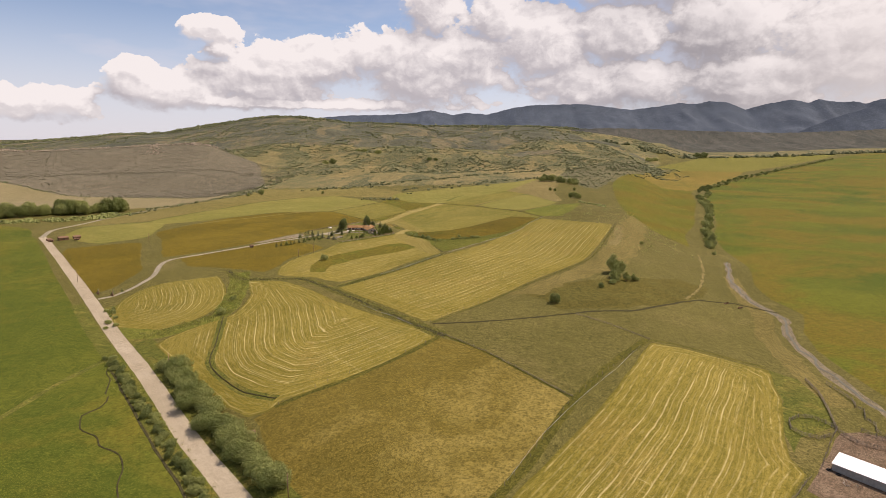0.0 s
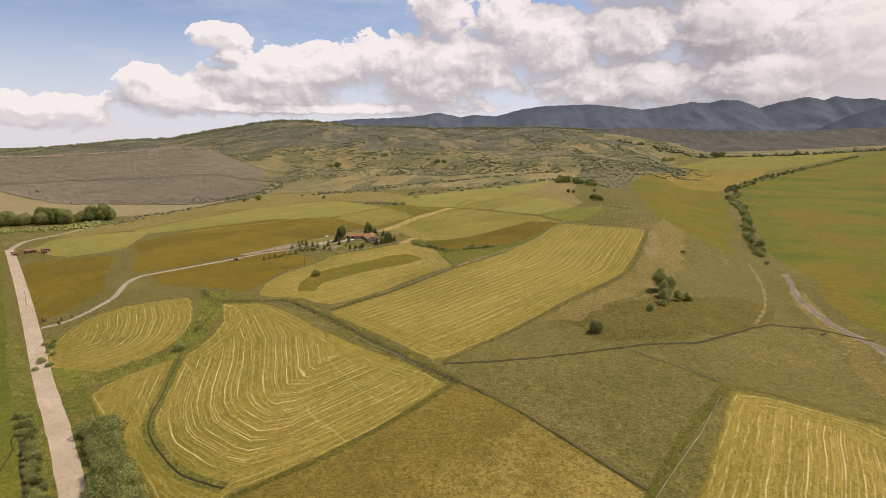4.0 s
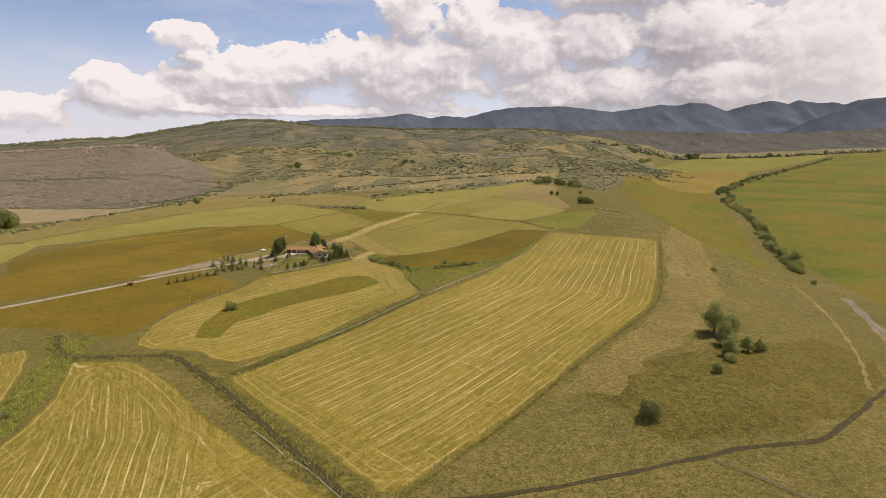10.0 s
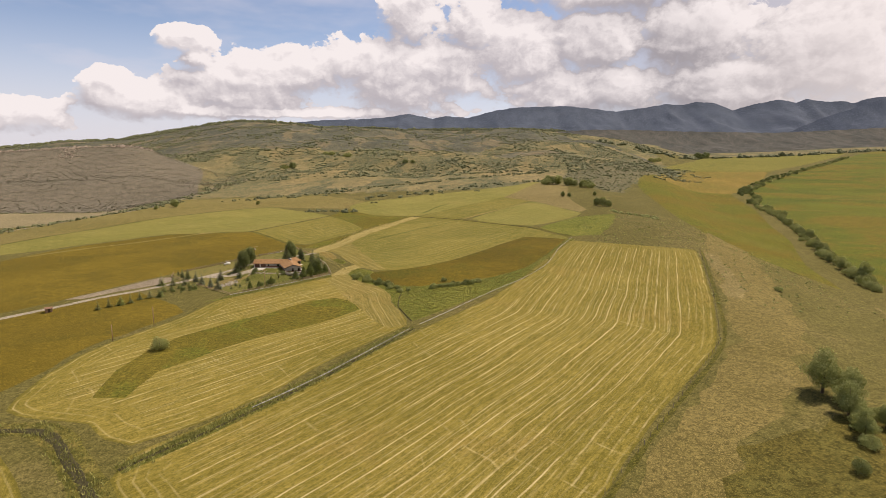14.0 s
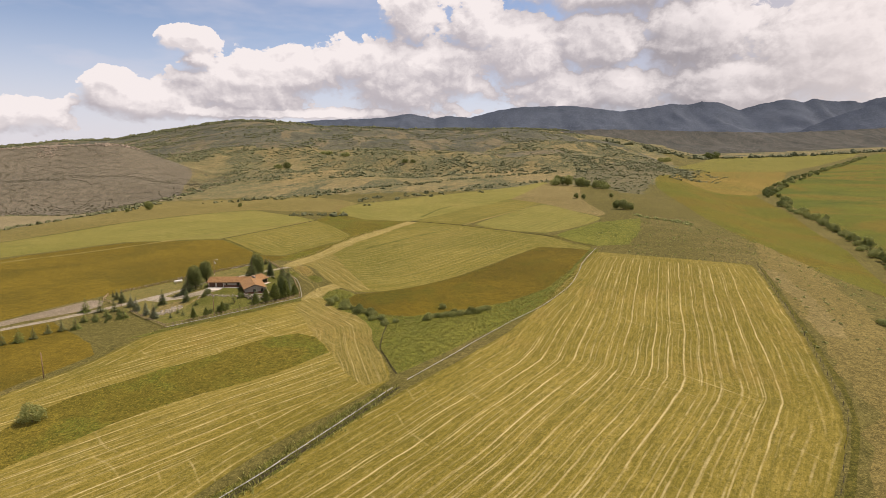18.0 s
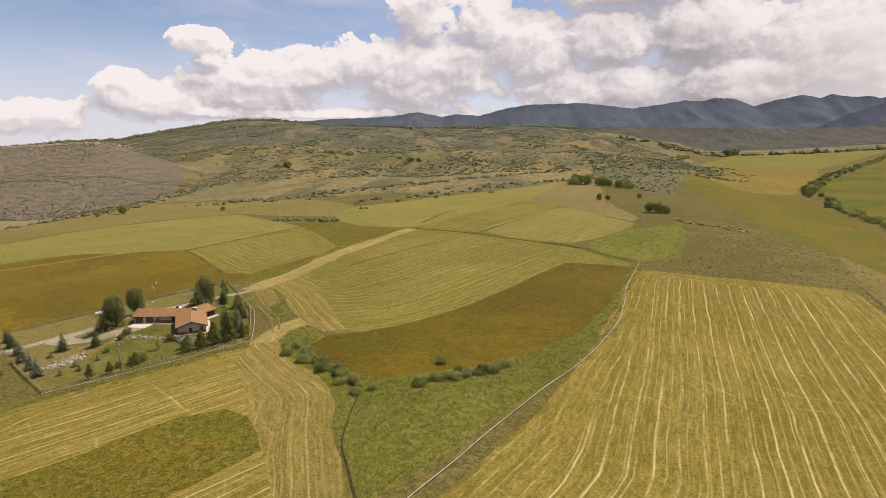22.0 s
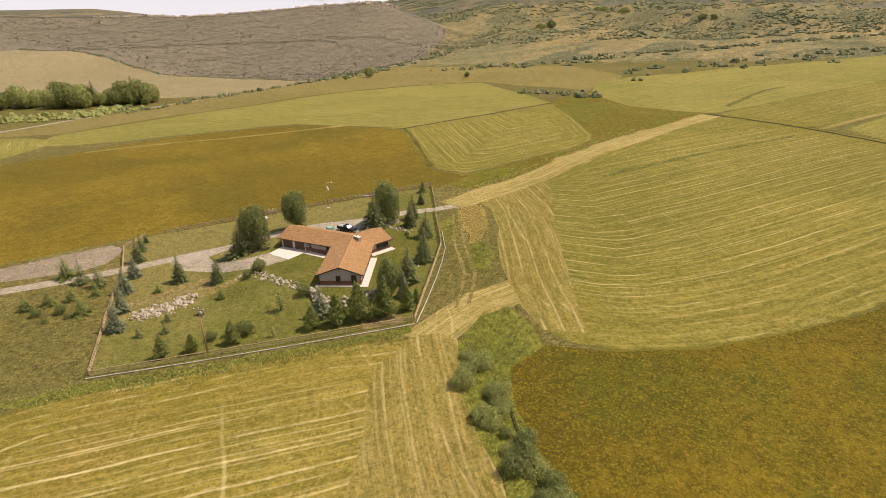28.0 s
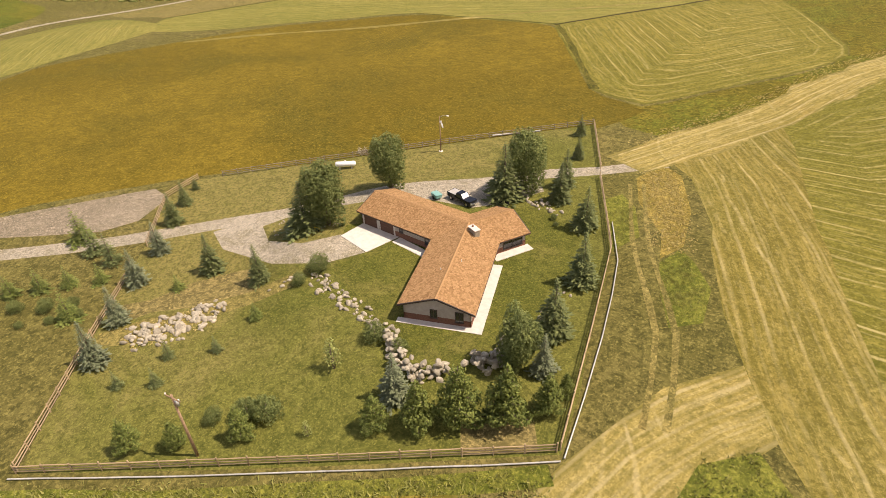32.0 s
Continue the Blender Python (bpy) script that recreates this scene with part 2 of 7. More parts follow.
    scatter = g.math("MULTIPLY", g.span(g.noise(g.join(g.math("MULTIPLY", u, 0.25), g.math("MULTIPLY", v, 1.6), 2.0), 1.0, 6, 0.8), 0.54, 0.74), 0.4)
    c = g.mix(scatter, c, straw)
    inner = g.span(edge, rounds * period * 0.75, rounds * period) if rounds else 1.0
    line = g.math("MULTIPLY", rows(u, v, period, 0.34, 0.0, (0.38, 0.64), 0.03), inner)
    thin = g.math("MULTIPLY", rows(u, v, period * 0.41, 0.26, 4.3, (0.40, 0.68), 0.02), inner)
    x, y, _ = g.xyz(p)
    lap = g.math("ADD", edge, g.math("MULTIPLY", g.math("SUBTRACT", g.noise(p, 0.06, 3, 0.5), 0.5), 1.6))
    ring = g.math("MULTIPLY", rows(g.math("ADD", x, y), lap, period * 0.62, 0.4, 2.0, (0.42, 0.68), 0.05), g.math("SUBTRACT", 1.0, inner))
    across = g.math("ADD", g.math("ADD", g.math("MULTIPLY", x, 0.8), g.math("MULTIPLY", y, 0.6)), g.math("MULTIPLY", g.noise(p, 0.012, 3, 0.5), 40.0))
    cross = rows(g.math("SUBTRACT", g.math("MULTIPLY", y, 0.8), g.math("MULTIPLY", x, 0.6)), across, period * 0.9, 0.4, 9.1, (0.52, 0.7), 0.02)
    c = g.mix(g.math("MULTIPLY", thin, amount * 0.45), c, straw)
    c = g.mix(g.math("MULTIPLY", cross, amount * trample), c, straw)
    c = g.mix(g.math("MULTIPLY", ring, amount * 0.5), c, straw)
    c = g.mix(g.math("MULTIPLY", line, amount * 0.72), c, straw)
    d = g.math("ADD", edge, g.math("MULTIPLY", g.math("SUBTRACT", g.noise(p, 0.2, 5, 0.7), 0.5), 5.0))
    c = g.mix(g.span(d, 1.0, 0.2, 0.0, 0.55), c, (low[0] * 0.5, low[1] * 0.56, low[2] * 0.5))
    g.put(b.inputs["Base Color"], c)
    bump(g, b, g.math("ADD", tuft, line), 0.3, 0.6)
    return m


def plain(name, colour, rough=0.8, metal=0.0, vary=0.25, scale=3.0, relief=0.1, dist=0.05, random_tone=0.0):
    m, g, b = shader(name, rough, metal)
    p = g.node("ShaderNodeTexCoord").outputs["Object"]
    n = g.noise(p, scale, 6, 0.65)
    dark = tuple(v * (1 - vary) for v in colour)
    pale = tuple(min(v * (1 + vary), 0.9) for v in colour)
    c = g.mix(g.span(n, 0.3, 0.7), dark, pale)
    c = g.mix(g.span(g.noise(p, scale * 7, 3, 0.6), 0.4, 0.75, 0.0, vary), c, tuple(v * 0.5 for v in colour))
    if random_tone:
        r = g.node("ShaderNodeObjectInfo").outputs["Random"]
        c = g.mix(g.math("MULTIPLY", r, random_tone), c, tuple(v * 0.45 for v in colour))
    g.put(b.inputs["Base Color"], c)
    bump(g, b, n, relief, dist)
    return m


def leaves(name, dark, light, tone=0.5):
    m, g, b = shader(name, 0.7)
    r = g.node("ShaderNodeNewGeometry").outputs["Random Per Island"]
    q = g.node("ShaderNodeObjectInfo").outputs["Random"]
    c = g.mix(r, dark, light)
    c = g.mix(g.math("MULTIPLY", q, tone), c, tuple((a + b2) * 0.33 for a, b2 in zip(dark, light)))
    g.put(b.inputs["Base Color"], c)
    b.inputs["Specular IOR Level"].default_value = 0.2
    thin = g.node("ShaderNodeBsdfTranslucent")
    g.put(thin.inputs[0], g.mix(0.5, c, light))
    both = g.node("ShaderNodeMixShader")
    both.inputs[0].default_value = 0.1 if "spruce" in name or "pine" in name else 0.28
    g.put(both.inputs[1], b.outputs[0])
    g.put(both.inputs[2], thin.outputs[0])
    g.put(m.node_tree.nodes["Material Output"].inputs[0], both.outputs[0])
    return m


# ground covers
turf("pasture", (0.122, 0.108, 0.034), (0.168, 0.144, 0.052), (0.232, 0.182, 0.083), broad=0.01, patch=0.026, share=0.75, accent_at=(0.48, 0.68), blue=0.8, grain=0.9, tussock=0.45)
turf("brown_slope", (0.102, 0.086, 0.024), (0.145, 0.119, 0.035), (0.138, 0.124, 0.04), broad=0.02, patch=0.04, share=0.9, accent_at=(0.44, 0.62), grain=0.8)
turf("edge_grass", (0.085, 0.082, 0.02), (0.135, 0.118, 0.03), (0.22, 0.172, 0.055), broad=0.05, patch=0.1, share=0.7)
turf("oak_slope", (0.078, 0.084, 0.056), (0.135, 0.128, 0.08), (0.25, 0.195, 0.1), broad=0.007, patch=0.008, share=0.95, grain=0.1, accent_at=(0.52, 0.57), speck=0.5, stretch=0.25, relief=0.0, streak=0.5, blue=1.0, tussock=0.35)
turf("sage_flat", (0.13, 0.122, 0.058), (0.19, 0.165, 0.08), (0.105, 0.11, 0.05), broad=0.012, patch=0.03, share=0.8, grain=0.4, relief=0.1, blue=1.0)
turf("dry_pasture", (0.20, 0.158, 0.075), (0.27, 0.213, 0.11), (0.145, 0.122, 0.042), share=0.95, patch=0.09)
turf("left_meadow", (0.068, 0.09, 0.016), (0.122, 0.128, 0.024), (0.185, 0.146, 0.03), broad=0.013, patch=0.016, share=0.85, accent_at=(0.48, 0.66), relief=0.06, speck=0.35, streak=0.5, tussock=0.35)
turf("right_meadow", (0.064, 0.094, 0.017), (0.138, 0.14, 0.022), (0.185, 0.12, 0.026), broad=0.006, patch=0.007, share=0.95, accent_at=(0.46, 0.58), relief=0.05, speck=0.4, stretch=1.5, streak=0.6, tussock=0.4)
turf("rust_meadow", (0.205, 0.155, 0.04), (0.285, 0.198, 0.062), (0.16, 0.155, 0.035), broad=0.01, patch=0.014, share=0.7, accent_at=(0.5, 0.58), stretch=0.4, streak=0.6)
# cloud shade over the foothills is painted in as this dark tone
turf("foothill", (0.08, 0.08, 0.066), (0.112, 0.106, 0.084), (0.062, 0.067, 0.058), broad=0.003, patch=0.006, share=0.9, grain=0.08, accent_at=(0.48, 0.58), relief=0.0, speck=0.4, stretch=0.4, blue=1.0, tussock=0.4)
turf("brown_meadow", (0.122, 0.09, 0.014), (0.182, 0.132, 0.022), (0.098, 0.082, 0.016), broad=0.012, patch=0.02, share=0.9, relief=0.08, speck=0.4, accent_at=(0.47, 0.64), tussock=0.3)
turf("strip_grass", (0.12, 0.105, 0.018), (0.19, 0.148, 0.03), (0.12, 0.142, 0.026), broad=0.02, patch=0.04, share=0.95, relief=0.12, accent_at=(0.46, 0.62))
turf("gold_meadow", (0.09, 0.07, 0.012), (0.155, 0.112, 0.016), (0.082, 0.086, 0.014), broad=0.016, patch=0.03, share=0.85, relief=0.08, speck=0.45, accent_at=(0.48, 0.66), tussock=0.3)
turf("wet_meadow", (0.115, 0.13, 0.026), (0.19, 0.185, 0.045), (0.24, 0.20, 0.07), broad=0.03, patch=0.09, share=0.6, speck=0.6)
turf("tan_field", (0.142, 0.11, 0.027), (0.195, 0.146, 0.04), (0.37, 0.285, 0.115), broad=0.016, patch=0.024, share=0.8, accent_at=(0.44, 0.68), streak=0.4, speck=0.7, grain=1.0, drift=(0.0035, -0.0014, 0.27), tussock=0.42)

turf("bank_grass", (0.1, 0.096, 0.025), (0.16, 0.138, 0.04), (0.30, 0.228, 0.09), broad=0.05, patch=0.12, share=0.8, accent_at=(0.48, 0.62), tussock=0.7)
turf("bleached_grass", (0.235, 0.175, 0.05), (0.32, 0.24, 0.085), (0.17, 0.135, 0.035), broad=0.06, patch=0.12, share=0.8, accent_at=(0.46, 0.64))
turf("lawn", (0.108, 0.114, 0.03), (0.155, 0.148, 0.046), (0.245, 0.195, 0.092), broad=0.04, patch=0.05, share=0.9, grain=1.6, relief=0.1, accent_at=(0.42, 0.66), speck=0.6, streak=0.5, drift=(-0.006, 0.0, -0.52), tussock=0.35)
turf("side_grass", (0.108, 0.124, 0.03), (0.17, 0.165, 0.045), (0.27, 0.205, 0.075), broad=0.05, patch=0.11, share=0.75, accent_at=(0.5, 0.62))
turf("lane_grass", (0.19, 0.16, 0.06), (0.255, 0.205, 0.09), (0.235, 0.155, 0.075), broad=0.012, patch=0.025, share=0.8, relief=0.1)
turf("house_lawn", (0.084, 0.092, 0.022), (0.125, 0.122, 0.032), (0.19, 0.16, 0.062), broad=0.09, patch=0.08, share=0.75, grain=1.6, relief=0.1, speck=0.55, accent_at=(0.48, 0.66), tussock=0.3)
turf("rough_grass", (0.1, 0.113, 0.027), (0.165, 0.156, 0.044), (0.27, 0.2, 0.065), broad=0.04, patch=0.09, share=0.8, accent_at=(0.5, 0.64))
turf("sage_hill", (0.155, 0.136, 0.094), (0.2, 0.172, 0.118), (0.135, 0.124, 0.08), broad=0.006, patch=0.014, share=0.85, grain=0.35, relief=0.0, speck=0.5, streak=0.4, stretch=0.6, blue=1.0, tussock=0.45)
turf("plateau", (0.122, 0.128, 0.058), (0.275, 0.21, 0.088), (0.08, 0.092, 0.046), broad=0.008, patch=0.011, share=1.0, grain=0.2, accent_at=(0.51, 0.56), speck=0.45, stretch=0.3, relief=0.0, streak=0.7, blue=1.0, tussock=0.3)
turf("worn_pasture", (0.165, 0.133, 0.05), (0.235, 0.185, 0.082), (0.275, 0.215, 0.115), share=0.6, patch=0.05)
turf("flat_green", (0.165, 0.16, 0.035), (0.225, 0.2, 0.058), (0.25, 0.2, 0.075), broad=0.008, patch=0.02, share=0.6)
# distance haze is put into this forest colour as a blue-grey cast
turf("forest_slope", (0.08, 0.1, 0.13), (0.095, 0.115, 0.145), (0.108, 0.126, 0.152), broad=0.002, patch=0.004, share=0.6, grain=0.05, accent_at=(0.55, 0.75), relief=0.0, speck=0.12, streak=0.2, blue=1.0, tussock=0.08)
turf("olive_meadow", (0.10, 0.118, 0.016), (0.185, 0.152, 0.028), (0.18, 0.112, 0.022), broad=0.009, patch=0.012, share=0.9, accent_at=(0.46, 0.575), relief=0.1, stretch=1.3, streak=0.8)
turf("pale_pasture", (0.235, 0.195, 0.098), (0.29, 0.238, 0.128), (0.185, 0.17, 0.072), broad=0.008, patch=0.02, share=0.7, relief=0.08, speck=0.5, blue=1.0)
turf("road_gravel", (0.36, 0.295, 0.2), (0.45, 0.375, 0.27), (0.27, 0.22, 0.145), broad=0.05, patch=0.16, share=0.7, grain=2.4, relief=0.06, speck=0.35, blue=1.0, tussock=0.25)
turf("drive_gravel", (0.305, 0.262, 0.185), (0.385, 0.335, 0.25), (0.205, 0.175, 0.09), broad=0.08, patch=0.22, share=0.85, grain=2.4, relief=0.08, speck=0.5, accent_at=(0.5, 0.66), blue=1.0)
turf("bare_soil", (0.225, 0.182, 0.12), (0.33, 0.272, 0.19), (0.17, 0.15, 0.07), broad=0.06, patch=0.12, share=0.85, grain=2.0, speck=0.55, blue=1.0)
turf("corral_soil", (0.16, 0.105, 0.065), (0.23, 0.165, 0.11), (0.15, 0.135, 0.06), broad=0.06, patch=0.15, share=0.5, blue=1.0)
turf("creek_bed", (0.17, 0.14, 0.085), (0.30, 0.245, 0.16), (0.095, 0.085, 0.05), broad=0.1, patch=0.3, share=0.7, grain=2.0, blue=1.0)
GOLD, PALE, STRAW = (0.19, 0.151, 0.024), (0.268, 0.207, 0.042), (0.64, 0.53, 0.26)
hay("hay_gold", GOLD, PALE, STRAW, amount=0.9)
hay("hay_head", (0.185, 0.148, 0.03), (0.27, 0.21, 0.055), (0.56, 0.46, 0.22), period=3.1, amount=0.5, trample=1.0, rounds=0)
hay("hay_green", (0.15, 0.136, 0.022), (0.222, 0.182, 0.036), (0.56, 0.46, 0.2), period=4.6, amount=0.75, warm=(0.22, 0.17, 0.04))
hay("hay_far", (0.18, 0.168, 0.034), (0.262, 0.226, 0.056), (0.50, 0.42, 0.16), period=5.0, amount=0.6, accent=(0.13, 0.14, 0.03), rounds=2, warm=(0.27, 0.20, 0.06))
hay("hay_track", (0.25, 0.195, 0.048), (0.34, 0.262, 0.08), (0.60, 0.49, 0.26), period=1.7, amount=0.6, trample=0.6, share=0.2, rounds=0)

# ---- the lie of the land ----
from mathutils.bvhtree import BVHTree
from mathutils.geometry import delaunay_2d_cdt

AZ_TOP = [(-75, 0.4), (-53, 0.4), (-50.5, 0.14), (-46, -0.5), (-42, -0.5), (-36, 0.0), (-32, 0.57), (-28, 0.72), (-23.6, 1.6), (-20.5, 2.25), (-17.5, 2.71), (-13.7, 2.57), (-10, 2.2), (3, 2.0), (8.5, 2.15), (14, 1.95), (18.3, 1.5), (23, 0.8), (26, 0.0), (34, 0.2), (40, 0.5), (75, 0.9)]
HILL = [(-80, 50), (-50, 48), (-44, 50), (-36, 54), (-32.3, 58), (-29, 63), (-26.5, 56), (-25.6, 44), (-22.5, 20), (-19, 0), (-16, -6), (75, -6)]


def step(a, b, v):
    s = np.clip((v - a) / (b - a), 0, 1)
    return s * s * (3 - 2 * s)


def height(x, y):
    x, y = np.asarray(x, float), np.asarray(y, float)
    yb, xb = np.clip(y, -200, 1100), np.clip(x, -420, 420)
    z = -9.3 + 0.0205 * yb + 0.04 * xb - 0.000008 * (yb - 500) ** 2 * (yb > 500)
    # the creek bottom on the right
    e = x - (60 + 0.335 * (y - 250))
    z = z + (-11 + 0.019 * (np.clip(y, 0, 1600) - 270) - z) * step(5, 105, e)
    # the low meadow on the left of the road
    e = -0.776 * (x + 104) - 0.632 * (y - 207)
    z = z + (-15 - z) * step(-45, 15, e)
    e = -380 - x
    z = z + (-20 - z) * step(-60, 60, e) * step(500, 700, y)
    # hills
    r, az = np.hypot(x - 10, y - 300), np.degrees(np.arctan2(x - 10, y - 300))
    top = 62 + np.tan(np.radians(np.interp(az, *zip(*AZ_TOP)))) * 3700
    g = np.clip((r - 1050) / 2650, 0, 1) ** 1.02 * (1 - 0.5 * step(3750, 4600, r))
    far = z + (top - z) * g
    hill = np.interp(az, *zip(*HILL))
    up = (0.40 * step(905, 1050, r) + 0.60 * step(1085, 1370, r)) ** 0.9 * (1 - 0.6 * step(1400, 1900, r))
    ridge = z + (hill - z) * up
    w = step(-13, -19, az)
    far = far + np.maximum(ridge - far, 0) * w
    m = step(900, 1300, r)
    roll = 14 * np.sin(x / 170 + 1.3 * np.sin(y / 260)) * np.sin(y / 210 + 0.8 * np.sin(x / 190)) + 6 * np.sin(x / 71 + 2 + np.sin(y / 90)) * np.sin(y / 83 + 1.1 * np.sin(x / 77))
    roll = roll + 5 * np.sin(x / 39 + 1.4 * np.sin(y / 61)) * np.sin(y / 47 + 1.2 * np.sin(x / 53)) * step(1150, 1500, r)
    far = far + roll * m * (1 - step(21, 27, az)) * (1 - 0.6 * w) * (1 - 0.5 * step(2500, 3700, r))
    # the levelled house pad
    pad = 1 - step(20, 29, np.hypot(x + 75, y - 544))
    z = z + (-0.8 - z) * pad
    z = np.where(r > 900, z + (far - z) * step(880, 1000, r), z)
    return z + 0.5 * np.sin(x / 31 + 1.7 * np.sin(y / 47)) * np.sin(y / 29 + np.sin(x / 41)) * (1 - m) * (1 - pad)


def smooth(points, spacing, closed=True, wobble=0.0):
    """A Catmull-Rom curve through plan points, with a slight natural wobble."""
    n, out = len(points), []
    for i in range(n if closed else n - 1):
        q = [points[j % n] if closed else points[min(max(j, 0), n - 1)] for j in (i - 1, i, i + 1, i + 2)]
        a, b, c, d = (Vector(v) for v in q)
        steps = max(1, int((c - b).length / spacing))
        bend = max((b - a).angle(c - b, 0.0), (c - b).angle(d - c, 0.0))
        round_off = 0.75 if bend < 0.9 else 0.12
        for k in range(steps):
            t = k / steps
            v = 0.5 * (2 * b + (c - a) * t + (2 * a - 5 * b + 4 * c - d) * t * t + (3 * b - a - 3 * c + d) * t ** 3)
            v = b.lerp(c, t).lerp(v, round_off)
            if wobble:
                v += wobble * Vector((noise.noise((v.x * 0.09, v.y * 0.09, 1)), noise.noise((v.x * 0.09, v.y * 0.09, 5))))
            out.append(v)
    if not closed:
        out.append(Vector(points[-1]))
    return out


def band(line, width, spacing=6.0, wobble=0.4):
    """The outline of a strip of that width along a plan line."""
    c = smooth(line, spacing, False)
    left, right = [], []
    for i, v in enumerate(c):
        t = (c[min(i + 1, len(c) - 1)] - c[max(i - 1, 0)]).normalized()
        w = width / 2 + wobble * noise.noise((v.x * 0.13, v.y * 0.13, 3))
        s = Vector((-t.y, t.x))
        left.append(v + s * w)
        right.append(v - s * w)
    return left + right[::-1]


ROAD = [(0, 75), (-30, 112), (-56, 142), (-82, 172), (-106, 202), (-132, 234), (-165, 273), (-209, 327), (-273, 405), (-340, 485), (-403, 560)]
LANE_N = [(-400, 556), (-426, 607), (-432, 654), (-434, 739), (-420, 813), (-385, 856), (-340, 880), (-321, 920), (-326, 995), (-350, 1188), (-358, 1307), (-355, 1421)]
DRIVE = [(-213, 338), (-206, 342), (-200, 357), (-199, 380), (-210, 412), (-211, 431), (-193, 449), (-164, 478), (-151, 493), (-138, 504), (-125, 517), (-113, 532), (-107, 539), (-101, 548), (-95, 556), (-83, 566), (-76, 574), (-67, 581), (-58, 590)]
HAY_A = [(-127, 360), (-104, 357), (-82, 338), (-57, 308), (-22, 275), (-8, 264), (1, 254), (-1, 247), (-20, 224), (-38, 205), (-49, 196), (-57, 193), (-60, 187), (-67, 185), (-78, 193), (-91, 208), (-107, 224), (-137, 258), (-134, 266), (-122, 278), (-112, 288), (-111, 307), (-114, 329)]
DITCH_A = [(-115, 288), (-106, 256), (-100, 232), (-92, 220), (-75, 203), (-60, 195)]
HAY_B = [(-180, 291), (-189, 312), (-195, 336), (-188, 355), (-172, 365), (-152, 375), (-143, 360), (-134, 341), (-126, 318), (-125, 300), (-129, 288), (-140, 280), (-151, 274), (-163, 282)]
HAY_C = [(-62, 337), (-62, 347), (-30, 385), (3, 423), (40, 470), (77, 535), (107, 596), (171, 547), (132, 452), (107, 401), (94, 385), (66, 353), (38, 318), (21, 298), (-3, 273), (-7, 273), (-29, 299)]
HAY_D = [(-110, 374), (-114, 386), (-116, 400), (-113, 421), (-103, 441), (-95, 456), (-92, 468), (-89, 480), (-82, 487.5), (-73, 495), (-64, 503.5), (-53, 511.5), (-41, 518), (-37, 520.5), (-33, 520), (-30, 514), (-27, 507), (-22, 500), (-16, 493), (-11, 485), (-8, 476), (-7, 465), (-3, 452), (1, 433), (-13, 414), (-25, 399), (-38, 378), (-52, 362), (-64, 352), (-73, 355), (-82, 364), (-98, 368)]
STRIP_D = [(-90, 380), (-94, 401), (-92, 418), (-86, 433), (-68, 450), (-52, 465), (-43, 473), (-34, 476), (-27, 472), (-20, 457), (-34, 442), (-50, 431), (-62, 421), (-71, 409), (-79, 398), (-80, 379)]
HAY_E = [(-58, 592), (-52, 586), (-47, 577), (-42, 565), (-37, 552), (-32, 543), (-27, 535), (-21, 527.5), (-15, 525), (-8, 525), (5, 531), (19, 542), (45, 569), (79, 612), (97, 605), (106, 599), (110, 608), (102, 621), (95, 639), (74, 675), (40, 712), (1, 739), (-18, 700), (-34, 661), (-46, 625)]
GOLD_E = [(-19, 523), (-8, 525), (5, 531), (19, 542), (45, 568), (79, 612), (97, 606), (106, 599), (82, 550), (63, 520), (44, 503), (28, 495), (16, 492), (6, 488), (-3, 491), (-12, 498), (-19, 507), (-22, 515)]
WET_E = [(-33, 520), (-33, 529), (-28.5, 533.5), (-23, 528), (-19, 522), (-7, 516), (19, 510), (59, 545), (100, 602), (112, 600), (85, 547), (75, 521), (56, 493), (39, 476), (3, 437), (-3, 454), (-7, 466), (-8, 476), (-11, 485), (-16, 493), (-22, 500), (-27, 507), (-30, 514)]
HAY_F = [(-134, 685), (-82, 767), (-43, 687), (-48, 658), (-74, 619), (-89, 624)]
HAY_G = [(-268, 636), (-206, 688), (-134, 685), (-112, 717), (-83, 769), (-164, 865), (-247, 814), (-290, 733), (-318, 674), (-335, 640), (-310, 615)]
BROWN = [(-261, 630), (-204, 685), (-135, 683), (-90, 624), (-72, 615), (-76, 601), (-91, 579), (-113, 561), (-131, 544), (-150, 520), (-166, 492), (-196, 458), (-222, 440), (-262, 520), (-285, 560)]
BROWN_B = [(-318, 460), (-335, 496), (-275, 508), (-240, 440), (-218, 400), (-216, 360), (-223, 350)]
BROWN_C = [(-205, 435), (-190, 452), (-165, 479), (-150, 493), (-136, 502), (-120, 488), (-105, 474), (-97, 463), (-106, 443), (-116, 424), (-119, 400), (-123, 385), (-150, 396), (-188, 408)]
HAY_H = [(-68, 816), (-56, 885), (140, 1036), (189, 1100), (159, 903), (101, 877), (3, 743), (-38, 761)]
HAY_I = [(4, 741), (102, 880), (128, 832), (50, 720), (35, 713)]
HAY_J = [(50, 712), (128, 828), (150, 730), (143, 705), (118, 676), (93, 657), (69, 678)]
KNOLL = [(105, 882), (181, 1066), (210, 1000), (175, 860), (162, 739), (152, 730), (128, 828)]
GREEN_S = [(98, 650), (140, 697), (179, 712), (160, 660), (134, 612), (114, 612), (106, 625)]
TAN = [(-30, 95), (-43, 143), (-64, 183), (-57, 192), (-38, 202), (1, 251), (21, 232), (48, 186), (31, 153), (14, 126), (-5, 95)]
HAY_N = [(99, 245), (111, 244), (147, 233), (133, 199), (120, 177), (114, 163), (113, 154), (101, 142), (70, 100), (-2, 100), (19, 131), (57, 180), (96, 241)]
